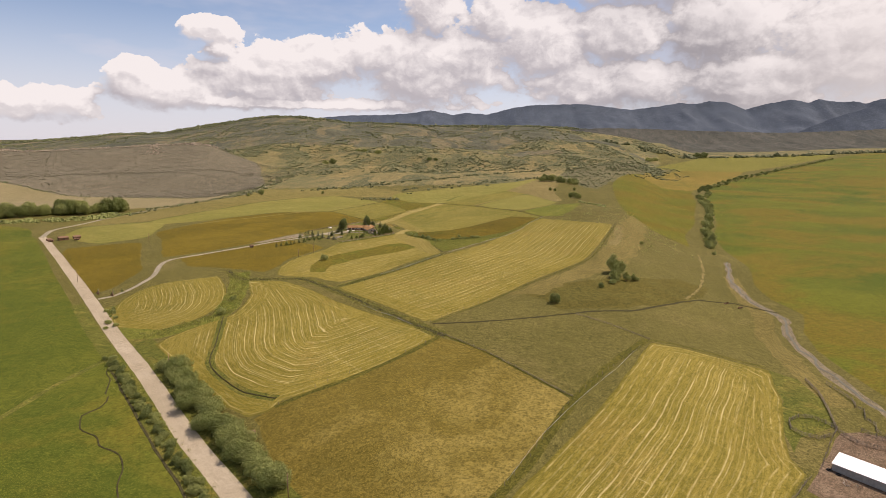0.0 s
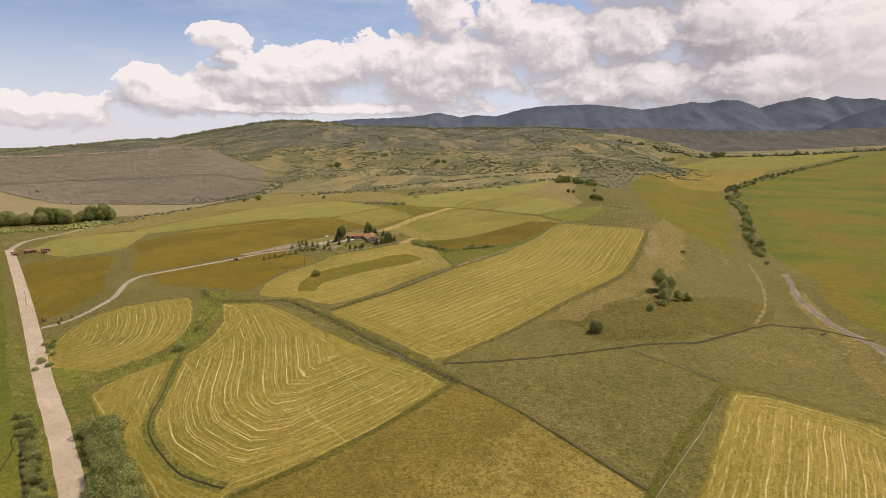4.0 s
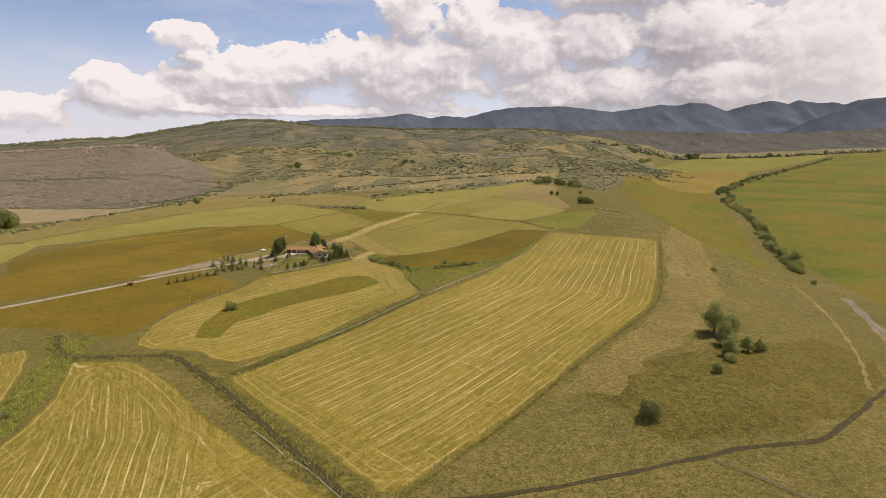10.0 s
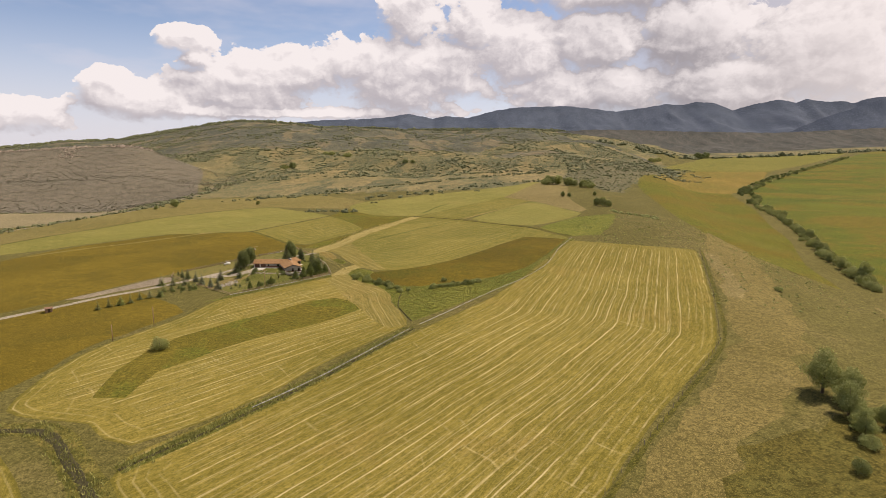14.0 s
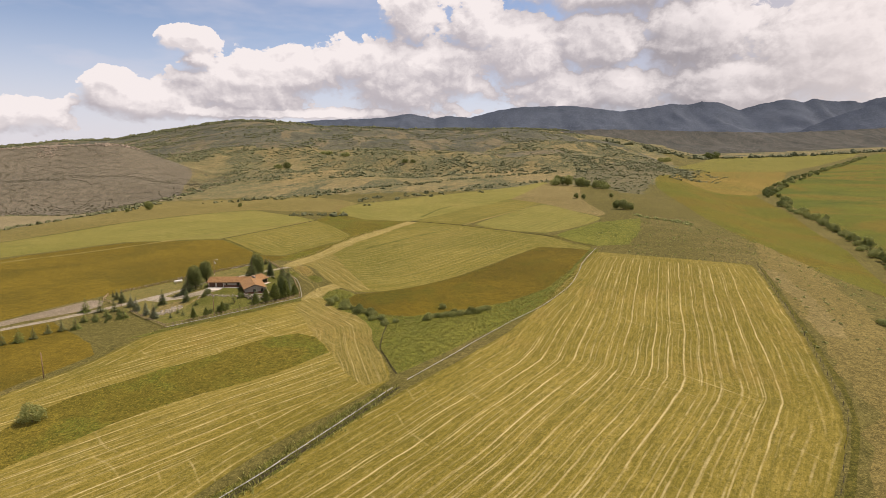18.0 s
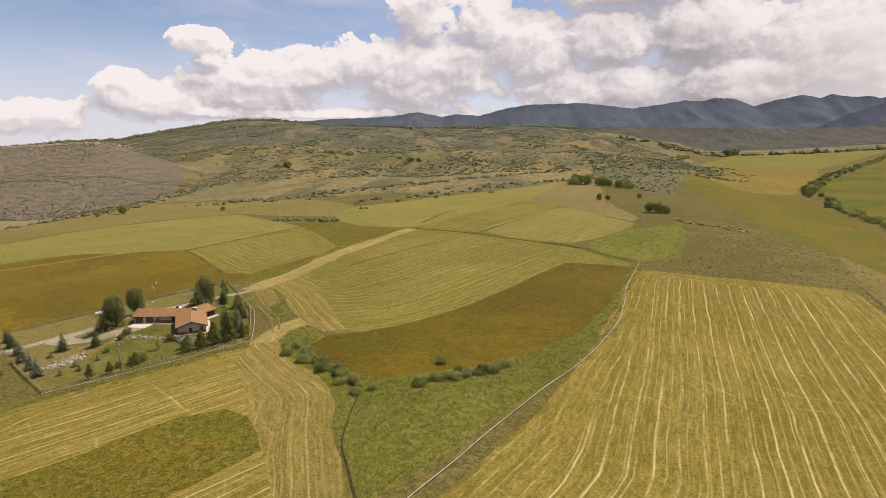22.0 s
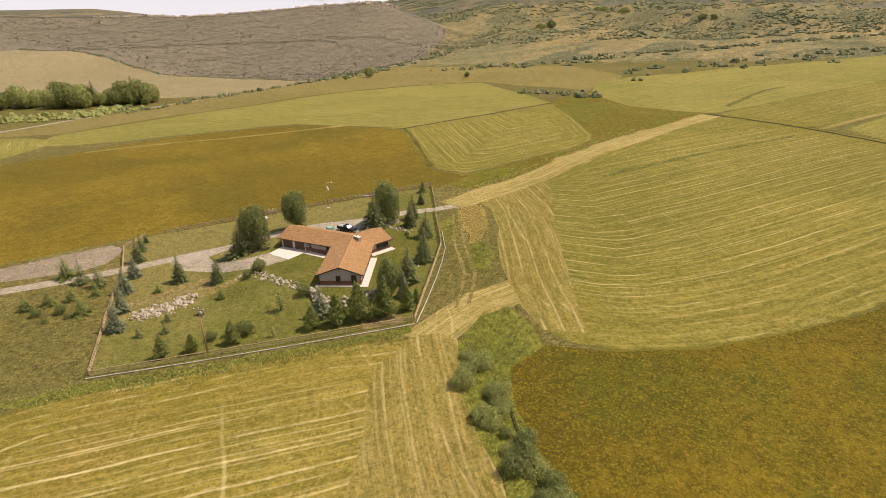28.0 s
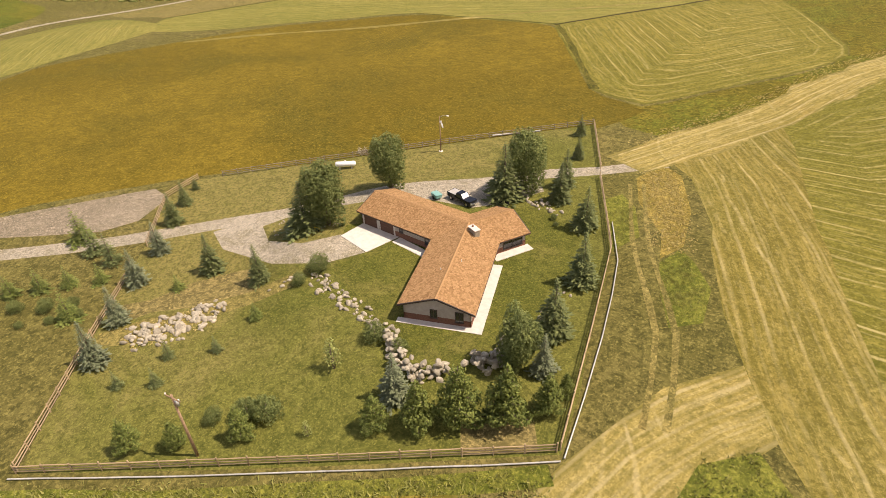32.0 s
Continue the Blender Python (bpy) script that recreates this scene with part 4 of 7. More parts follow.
def mountain(name, crest, y_top, y_base, z_base, cover, label, rows=26, rough=0.6):
    """A far range: crest as (bearing, elevation) seen from the middle of the flight, falling forward in spurs."""
    az = np.arange(crest[0][0], crest[-1][0] + 0.01, 0.22)
    el = np.interp(az, *zip(*crest)) + 0.09 + 0.02 * np.sin(az * 5.1) + 0.015 * np.sin(az * 13.7)
    vs, fs = [], []
    for k in range(rows + 1):
        s = k / rows
        for a, e in zip(az, el):
            y = y_top + (y_base - y_top) * s
            x = 10 + math.tan(radians(a)) * (y_top - 300) * (1 + 0.02 * s)
            top = 62 + math.tan(radians(e)) * (y_top - 300) / math.cos(radians(a))
            fold = abs(noise.noise((x * 0.0016, y * 0.0016, 2))) * 1.2 + abs(noise.noise((x * 0.005, y * 0.004, 7))) * 0.5 + noise.noise((x * 0.013, y * 0.013, 9)) * 0.2
            z = top + (z_base - top) * s ** 0.85 - fold * 150 * rough * math.sin(math.pi * min(s * 1.15, 1))
            vs.append((x, y, z))
    n = len(az)
    for k in range(rows):
        for i in range(n - 1):
            fs.append((k * n + i, (k + 1) * n + i, (k + 1) * n + i + 1, k * n + i + 1))
    me = bpy.data.meshes.new(name)
    me.from_pydata(vs, [], fs)
    me.materials.append(MATS[cover])
    for p in me.polygons:
        p.use_smooth = True
    return tagged(new(name, me), label, "mountain", kind="structure")


FAR_RANGE = [(-14, 2.3), (-10, 2.73), (-6, 2.89), (-3.5, 3.1), (-1.4, 3.47), (0.2, 3.2), (1.2, 3.0), (2.3, 3.27), (4.8, 3.12), (7.4, 3.82), (9.6, 4.14), (14.5, 4.25), (16.6, 4.01), (19.2, 3.66), (21.8, 3.97), (23.7, 4.28), (25.1, 4.15), (26.3, 4.41), (27.9, 4.26), (28.6, 3.9), (29.4, 3.58), (30.6, 3.98), (32.9, 4.41), (34.1, 4.08), (34.9, 4.37), (36.1, 4.09), (37.6, 4.07), (38.2, 3.87), (39, 4.22), (44, 4.6)]
mountain("mountain_range", FAR_RANGE, 4870, 3900, -10, "forest_slope", "forested mountain range under cloud, with blue distance haze painted into its colour")
mountain("mountain_spur", [(32.5, 0.6), (33.5, 1.4), (34.8, 2.1), (36.5, 2.9), (38, 3.4), (40, 4.1), (46, 5.0)], 4300, 3500, -10, "forest_slope", "dark forested spur of the mountains, with the same haze painted into its colour")
mountain("foothills", [(9, 0.8), (13, 1.75), (17, 2.0), (21, 1.95), (25, 1.8), (29, 1.7), (33, 1.6), (38, 1.8), (46, 2.2)], 3650, 2600, -10, "foothill", "brush-covered foothills below the mountains, dark with painted cloud shade", rough=0.3)

# ---- building tools ----
plain("bark", (0.16, 0.12, 0.085), 0.9, scale=6, relief=0.5)
plain("grey_wood", (0.27, 0.225, 0.17), 0.85, scale=4, relief=0.4, random_tone=0.6)
plain("rail_wood", (0.42, 0.30, 0.17), 0.8, scale=3, relief=0.3, random_tone=0.6)
plain("pole_wood", (0.30, 0.20, 0.12), 0.85, scale=4, relief=0.3)
plain("pipe_metal", (0.50, 0.48, 0.43), 0.55, 0.2, vary=0.2, scale=1.5, random_tone=0.45)
plain("concrete", (0.58, 0.53, 0.46), 0.85, vary=0.1, scale=1.2, random_tone=0.1)
plain("stone_pale", (0.44, 0.385, 0.285), 0.9, vary=0.3, scale=2.5, relief=0.5, random_tone=0.7)
plain("crag_stone", (0.33, 0.27, 0.20), 0.95, vary=0.3, scale=0.3)
plain("rust_metal", (0.22, 0.12, 0.07), 0.8, vary=0.4, scale=3)
plain("white_paint", (0.78, 0.77, 0.74), 0.4, vary=0.06, scale=2)
plain("white_roof", (0.70, 0.70, 0.72), 0.45, 0.2, vary=0.06, scale=0.7)
plain("grey_siding", (0.36, 0.34, 0.31), 0.7, vary=0.15, scale=1.0)
plain("brown_door", (0.105, 0.05, 0.03), 0.6, vary=0.15, scale=3)
plain("dark_trim", (0.06, 0.04, 0.03), 0.6, vary=0.2)
plain("siding", (0.40, 0.345, 0.285), 0.75, vary=0.08, scale=2)
plain("black_paint", (0.012, 0.013, 0.016), 0.2, vary=0.1)
plain("rubber", (0.02, 0.02, 0.02), 0.85, vary=0.2)
plain("chrome", (0.55, 0.55, 0.56), 0.25, 0.9, vary=0.05)
plain("teal_plastic", (0.18, 0.36, 0.32), 0.5, vary=0.1)
plain("yellow_plastic", (0.65, 0.50, 0.04), 0.5, vary=0.1)
plain("brick", (0.27, 0.135, 0.09), 0.9, vary=0.25, scale=5, random_tone=0.6)
m_, g_, b_ = shader("shingle", 0.9)
p_ = g_.node("ShaderNodeTexCoord").outputs["Object"]
i_ = g_.node("ShaderNodeNewGeometry").outputs["Random Per Island"]
c_ = g_.mix(i_, (0.215, 0.12, 0.05), (0.40, 0.24, 0.11))
c_ = g_.mix(g_.span(g_.noise(p_, 1.2, 5, 0.7), 0.4, 0.7, 0.0, 0.45), c_, (0.40, 0.235, 0.115))
g_.put(b_.inputs["Base Color"], g_.mix(g_.span(g_.noise(p_, 14.0, 3, 0.7), 0.45, 0.75, 0.0, 0.5), c_, (0.16, 0.08, 0.045)))
plain("roof_deck", (0.24, 0.125, 0.065), 0.9, vary=0.25, scale=3)
plain("water", (0.085, 0.075, 0.045), 0.55, vary=0.3, scale=0.7)
plain("dark_mud", (0.06, 0.053, 0.024), 0.95, vary=0.4, scale=1.5)
leaves("spruce_leaf", (0.085, 0.105, 0.034), (0.20, 0.22, 0.078))
leaves("blue_spruce_leaf", (0.115, 0.135, 0.066), (0.23, 0.25, 0.14), 0.3)
leaves("pine_leaf", (0.092, 0.124, 0.026), (0.24, 0.265, 0.064))
leaves("tree_leaf", (0.095, 0.125, 0.036), (0.25, 0.275, 0.088))
leaves("wood_leaf", (0.13, 0.16, 0.045), (0.30, 0.325, 0.10))
leaves("willow_leaf", (0.185, 0.215, 0.058), (0.42, 0.43, 0.15))
leaves("sage_leaf", (0.125, 0.115, 0.07), (0.215, 0.19, 0.118))
leaves("sage_dark", (0.12, 0.112, 0.072), (0.19, 0.17, 0.11))
# far brush is paler and greyer: distance haze is mixed into its colour
leaves("brush_leaf", (0.14, 0.155, 0.07), (0.24, 0.245, 0.115), 0.3)
leaves("straw_leaf", (0.36, 0.28, 0.09), (0.56, 0.45, 0.18))
leaves("reed_leaf", (0.20, 0.215, 0.05), (0.38, 0.35, 0.11))
m_, g_, b_ = shader("window_glass", 0.05)
b_.inputs["Base Color"].default_value = (0.02, 0.022, 0.025, 1)
b_.inputs["Specular IOR Level"].default_value = 0.8


def mesh_of(name, vs, fs, material, flat=True):
    me = bpy.data.meshes.new(name)
    me.from_pydata([tuple(v) for v in vs], [], [tuple(int(i) for i in f) for f in fs])
    me.materials.append(MATS[material])
    if not flat:
        for p in me.polygons:
            p.use_smooth = True
    return me


def piece(name, me, parent=None, m=None, label=""):
    ob = new(name, me)
    if m is not None:
        ob.matrix_basis = m
    if parent:
        ob.parent = parent
    return tagged(ob, label) if label else ob


def part(name, bm, material, parent, label=""):
    me = bpy.data.meshes.new(name)
    bm.to_mesh(me)
    bm.free()
    me.materials.append(MATS[material])
    return piece(name, me, parent, None, label)


def base(name, label, category, m, group="", kind=""):
    ob = new(name)
    ob.empty_display_size = 0.3
    ob.matrix_basis = m
    return tagged(ob, label, category, group, kind)


def box(bm, x0, x1, y0, y1, z0, z1, m=None, bevel=0.0):
    r = bmesh.ops.create_cube(bm, size=1.0)
    vs = r["verts"]
    for v in vs:
        v.co = Vector((x0 + (v.co.x + 0.5) * (x1 - x0), y0 + (v.co.y + 0.5) * (y1 - y0), z0 + (v.co.z + 0.5) * (z1 - z0)))
    if bevel:
        es = list({e for v in vs for e in v.link_edges})
        out = bmesh.ops.bevel(bm, geom=es, offset=bevel, segments=2, affect="EDGES")
        vs = list({v for f in out["faces"] for v in f.verts} | {v for v in vs if v.is_valid})
    if m is not None:
        bmesh.ops.transform(bm, matrix=m, verts=vs)
    return bm


def block(x0, x1, y0, y1, z0, z1, bevel=0.0):
    return box(bmesh.new(), x0, x1, y0, y1, z0, z1, None, bevel)


def tube(points, radii, sides=7, cap=True):
    """A bent, tapering round bar."""
    bm, rings = bmesh.new(), []
    pts = [Vector(p) for p in points]
    for i, p in enumerate(pts):
        t = (pts[min(i + 1, len(pts) - 1)] - pts[max(i - 1, 0)]).normalized()
        a = t.orthogonal().normalized()
        if abs(t.z) > 0.9:
            a = Vector((1, 0, 0)) - t * t.x
            a.normalize()
        b = t.cross(a)
        rings.append([bm.verts.new(p + (a * math.cos(k * 2 * math.pi / sides) + b * math.sin(k * 2 * math.pi / sides)) * radii[i]) for k in range(sides)])
    for r, s in zip(rings[:-1], rings[1:]):
        for k in range(sides):
            bm.faces.new((r[k], r[(k + 1) % sides], s[(k + 1) % sides], s[k]))
    for f in bm.faces:
        f.smooth = True
    if cap:
        bm.faces.new(rings[0][::-1])
        bm.faces.new(rings[-1])
    return bm


def merged(bms):
    out = bmesh.new()
    for b in bms:
        me = bpy.data.meshes.new("temp")
        b.to_mesh(me)
        b.free()
        out.from_mesh(me)
        bpy.data.meshes.remove(me)
    return out


def on_ground(x, y, turn=0.0, sink=0.0, size=1.0):
    return Matrix.LocRotScale((x, y, ground_z(x, y) - sink), Euler((0, 0, turn)), (size, size, size))


# ---- trees and bushes ----
def leaf_cloud(rs, lobes, count, size, flat=0.6):
    """Small bent leaf sprays in the outer part of several lobes (x, y, z, rx, rz)."""
    vs, fs = [], []
    weight = np.array([l[3] ** 2 * l[4] for l in lobes])
    pick = rs.choice(len(lobes), count, p=weight / weight.sum())
    for k in pick:
        x, y, z, rx, rz = lobes[k]
        d = rs.normal(size=3)
        d /= np.linalg.norm(d)
        r = 0.5 + 0.53 * rs.random() ** 0.5
        c = np.array((x + d[0] * rx * r, y + d[1] * rx * r, z + d[2] * rz * r))
        a = rs.normal(size=3) * (1, 1, flat)
        out = d + 0.45 * rs.normal(size=3)
        out /= np.linalg.norm(out)
        a -= out * (a @ out)
        a /= np.linalg.norm(a)
        b = np.cross(a, out)
        b /= np.linalg.norm(b) + 1e-6
        s = size * (0.6 + 0.8 * rs.random())
        i = len(vs)
        n = np.cross(a, b) * s * 0.3
        vs += [c - a * s, c - b * s * 0.6 + n, c + a * s, c + b * s * 0.6 + n]
        fs += [(i, i + 1, i + 2), (i, i + 2, i + 3)]
    return vs, fs


def broad_tree(name, seed, high, wide, count, leaf, size, lean=0.0):
    """Trunk, limbs and a crown of leaf sprays; unit-free: metres."""
    rs = np.random.RandomState(seed)
    top = high * 0.8
    limbs = [tube([(0, 0, -0.4), (0.05, 0.03, high * 0.2), (lean * 0.5, 0.05, high * 0.45), (lean, 0, top)], [high * 0.035, high * 0.027, high * 0.018, high * 0.004])]
    lobes = [(lean, 0, high * 0.66, wide * 0.26, high * 0.33), (lean * 0.6, 0, high * 0.42, wide * 0.34, high * 0.3), (lean * 0.8 + wide * 0.1, wide * 0.06, high * 0.8, wide * 0.15, high * 0.18)]
    for k in range(9):
        a, z = k * 2.4 + rs.uniform(-0.4, 0.4), high * rs.uniform(0.06, 0.45)
        r = wide * rs.uniform(0.22, 0.36)
        tip = (math.cos(a) * r, math.sin(a) * r, z + high * rs.uniform(0.12, 0.25))
        limbs.append(tube([(0, 0, z * 0.8), (tip[0] * 0.5, tip[1] * 0.5, (z + tip[2]) / 2), tip], [high * 0.014, high * 0.009, high * 0.003], 5))
        lobes.append((tip[0], tip[1], tip[2], wide * rs.uniform(0.16, 0.26), high * rs.uniform(0.1, 0.18)))
    vs, fs = leaf_cloud(rs, lobes, count, size)
    trunk = bpy.data.meshes.new("trunk")
    merged(limbs).to_mesh(trunk)
    trunk.materials.append(MATS["bark"])
    return trunk, mesh_of("crown", vs, fs, leaf)


def conifer(seed, high, wide, leaf, rows=22, droop=0.35, bare=0.04, full=1.0):
    """A straight trunk with whorls of drooping boughs, each bough a double row of small needle sprays."""
    rs = np.random.RandomState(seed)
    bm = tube([(0, 0, -0.3), (0, 0, high * 0.5), (0, 0, high * 0.97)], [high * 0.02, high * 0.013, high * 0.002], 6)
    trunk = bpy.data.meshes.new("trunk")
    bm.to_mesh(trunk)
    bm.free()
    trunk.materials.append(MATS["bark"])
    vs, fs = [], []
    for k in range(rows):
        s = k / (rows - 1)
        z0 = high * (bare + (0.985 - bare) * s)
        reach = wide / 2 * ((1 - s) ** (0.85 * full) * 0.96 + 0.03) * rs.uniform(0.85, 1.1)
        n = max(4, int(14 * (1 - s * 0.65)))
        for j in range(n):
            a = (j + rs.uniform(-0.35, 0.35)) * 2 * math.pi / n + k * 1.1
            r = reach * rs.uniform(0.7, 1.14)
            drop = r * droop * rs.uniform(0.4, 1.2)
            d, t = np.array((math.cos(a), math.sin(a), 0)), np.array((-math.sin(a), math.cos(a), 0))
            w = max(r * 0.3, wide * 0.025)
            count = 4 if s > 0.7 else 7
            for q in range(count):
                f = 0.3 + 0.75 * q / (count - 1)
                hand = 0 if q == count - 1 else (1 if q % 2 else -1)
                c = d * r * f + t * hand * w * (1.15 - f) * 0.75 + (0, 0, z0 - drop * f ** 1.4 + rs.normal() * 0.03 * high * (1 - s) * 0.5)
                way = d * 0.8 + t * hand * 0.75 + (0, 0, rs.uniform(-0.35, 0.25))
                way /= np.linalg.norm(way)
                side = np.cross(way, (rs.normal() * 0.35, rs.normal() * 0.35, 1.0))
                side /= np.linalg.norm(side)
                ln, sw = max(r * 0.2, wide * 0.03) * rs.uniform(0.8, 1.3), max(r * 0.1, wide * 0.018)
                i = len(vs)
                vs += [c - way * ln * 0.8, c + side * sw - (0, 0, sw * 0.4), c + way * ln, c - side * sw - (0, 0, sw * 0.4)]
                fs += [(i, i + 1, i + 2), (i, i + 2, i + 3)]
    return trunk, mesh_of("crown", vs, fs, leaf)


def pine(seed, high, wide, leaf, count=3800):
    """A rounded young pine: upswept limbs that end in soft tufts of needles."""
    rs = np.random.RandomState(seed)
    limbs = [tube([(0, 0, -0.3), (0.04, 0, high * 0.5), (0, 0.05, high * 0.95)], [high * 0.022, high * 0.014, high * 0.003], 6)]
    lobes = [(0, 0, high * 0.9, wide * 0.1, high * 0.1), (0, 0, high * 0.6, wide * 0.16, high * 0.28)]
    for k in range(26):
        s = (k + 0.5) / 26
        a, r = k * 2.4 + rs.uniform(-0.3, 0.3), wide / 2 * (0.9 * (1 - s) ** 0.62 + 0.02) * rs.uniform(0.7, 1.05)
        z = high * (0.08 + 0.78 * s)
        tip = (math.cos(a) * r, math.sin(a) * r, z + r * 0.3)
        limbs.append(tube([(0, 0, z), tip], [high * 0.009, high * 0.003], 5))
        b = wide * (0.2 - 0.1 * s)
        lobes += [(tip[0] * 0.8, tip[1] * 0.8, tip[2], b, b * 0.8), (tip[0] * 0.45, tip[1] * 0.45, z + r * 0.1, b, b * 0.7)]
    vs, fs = leaf_cloud(rs, lobes, count, high * 0.021, 1.2)
    trunk = bpy.data.meshes.new("trunk")
    merged(limbs).to_mesh(trunk)
    trunk.materials.append(MATS["bark"])
    return trunk, mesh_of("crown", vs, fs, leaf)


def bush_mesh(seed, wide, high, count, leaf, size):
    rs = np.random.RandomState(seed)
    lobes = [(0, 0, high * 0.45, wide * 0.36, high * 0.42)]
    for k in range(6):
        a = k * 1.05 + rs.uniform(-0.3, 0.3)
        lobes.append((math.cos(a) * wide * 0.28, math.sin(a) * wide * 0.28, high * rs.uniform(0.25, 0.55), wide * rs.uniform(0.16, 0.26), high * rs.uniform(0.22, 0.4)))
    vs, fs = leaf_cloud(rs, lobes, count, size)
    trunk = bpy.data.meshes.new("stem")
    tube([(0, 0, -0.3), (wide * 0.03, wide * 0.02, high * 0.3), (wide * 0.08, -wide * 0.03, high * 0.62)], [high * 0.03, high * 0.02, high * 0.006], 5).to_mesh(trunk)
    trunk.materials.append(MATS["bark"])
    return trunk, mesh_of("crown", vs, fs, leaf)


def plant(name, meshes, m, label, category, group=""):
    ob = base(name, label, category, m, group)
    for me in meshes:
        piece(me.name.split(".")[0], me, ob)
    return ob


SPRUCE = [conifer(11, 7.0, 4.1, "spruce_leaf", 26), conifer(12, 7.0, 3.6, "spruce_leaf", 26), conifer(13, 7.0, 4.3, "spruce_leaf", 22)]
BLUE = [conifer(14, 7.0, 4.2, "blue_spruce_leaf", 22), conifer(15, 7.0, 3.7, "blue_spruce_leaf", 22)]
YOUNG = [conifer(16, 3.0, 2.1, "pine_leaf", 12), conifer(17, 3.0, 1.7, "spruce_leaf", 12), conifer(18, 3.0, 2.3, "pine_leaf", 11)]
PINE = [pine(19, 7.0, 5.0, "pine_leaf"), pine(20, 7.0, 4.4, "pine_leaf")]
BROAD = [broad_tree("tree", 23, 10, 8.5, 5500, "willow_leaf", 0.18, 0.6)]
FAR_TREE = [bush_mesh(24, 8.2, 10, 1700, "wood_leaf", 0.36), bush_mesh(25, 8.8, 9.4, 1700, "willow_leaf", 0.36)]
BUSH = [bush_mesh(31, 4.2, 3.0, 1700, "willow_leaf", 0.125), bush_mesh(32, 3.8, 3.4, 1700, "tree_leaf", 0.12), bush_mesh(33, 4.6, 2.6, 1700, "willow_leaf", 0.125), bush_mesh(34, 4.2, 2.4, 600, "sage_leaf", 0.19), bush_mesh(37, 4.4, 3.2, 1700, "wood_leaf", 0.125)]
POPLAR = [bush_mesh(38, 5.8, 10, 6500, "tree_leaf", 0.165), bush_mesh(39, 5.4, 10, 6500, "tree_leaf", 0.165)]
SCRUB = [bush_mesh(35, 5.0, 4.0, 420, "tree_leaf", 0.3), bush_mesh(36, 6.0, 3.6, 420, "willow_leaf", 0.32)]
rng = random.Random(7)

SPRUCES = [(-96.1, 502.0, 7.1, 1), (-101.9, 507.6, 6.5, 1), (-108.8, 513.7, 6.4, 1), (-114.3, 520.2, 6.1, 1), (-121.2, 526.6, 6.3, 0), (-126.2, 531.6, 5.0, 0), (-130.3, 536.2, 3.1, 0), (-101.8, 522.1, 6.9, 0), (-92.6, 524.3, 6.5, 0), (-60.1, 562.0, 7.4, 0), (-54.1, 548.9, 8.3, 0), (-52.1, 537.6, 8.6, 0), (-49.8, 531.3, 5.9, 1), (-67.5, 567.4, 7.3, 0), (-69.2, 572.4, 7.3, 0), (-72.7, 584.2, 4.8, 0), (-77.8, 595.2, 4.6, 0), (-61.1, 519.3, 6.8, 1), (-96.9, 536.6, 9.0, 0), (-75.9, 563.2, 10.6, 0)]
for x, y, h, blue in SPRUCES:
    kit = rng.choice(BLUE if blue else SPRUCE)
    ob = plant("spruce_tree", kit, on_ground(x, y, rng.uniform(0, 6), 0, h / 7), "blue-grey spruce tree standing on the yard grass" if blue else "dark green spruce tree standing on the yard grass", "tree", "yard spruces")
    if h > 8.9:
        ob.scale = (ob.scale[0] * 1.25, ob.scale[1] * 1.25, ob.scale[2])
for x, y, h in [(-102.1, 516.5, 2.8), (-86.2, 518.9, 2.9), (-89.3, 508.0, 3.1), (-85.1, 512.2, 2.8), (-89.6, 501.7, 2.9), (-86.0, 504.6, 3.0), (-122.7, 500.9, 4.2), (-120.2, 504.2, 4.2), (-117.5, 507.3, 3.9), (-114.2, 510.7, 3.7)]:
    plant("young_conifer", rng.choice(YOUNG), on_ground(x, y, rng.uniform(0, 6), 0, h / 3), "small young conifer planted in dry grass", "tree", "young conifers")
for x, y, h in [(-140.1, 473.6, 4.1), (-137.2, 477.5, 4.0), (-133.3, 480.2, 4.5), (-130.2, 483.1, 4.1), (-128.4, 488.3, 4.0), (-124.9, 490.7, 4.2), (-120.7, 492.4, 4.3), (-129.9, 514.4, 5.2), (-123.5, 513.8, 5.4), (-118.0, 514.1, 5.0), (-108.9, 503.9, 4.0)]:
    plant("young_conifer", rng.choice(YOUNG), on_ground(x, y, rng.uniform(0, 6), 0, h / 2.4), "young conifer in a row along the driveway", "tree", "young conifers")
for x, y, h in [(-60.1, 515.1, 5.1), (-56.4, 517.7, 7.0), (-53.5, 520.7, 8.2), (-49.4, 523.1, 8.4), (-46.6, 526.7, 5.8), (-46.2, 529.8, 3.4), (-70.7, 506.2, 5.0), (-79.2, 498.3, 4.9), (-75.5, 501.5, 4.0)]:
    plant("pine_tree", rng.choice(PINE), on_ground(x, y, rng.uniform(0, 6), 0, h / 7), "full green pine tree on the yard grass", "tree", "yard pines")
for x, y, h in [(-94.6, 539.6, 12.0), (-95.6, 555.6, 11.2), (-74.6, 567.8, 12.4), (-52.6, 530.7, 8.6)]:
    plant("leafy_tree", rng.choice(POPLAR), on_ground(x, y, rng.uniform(0, 6), 0, h / 9.2), "dark green leafy tree beside the driveway", "tree", "yard trees")
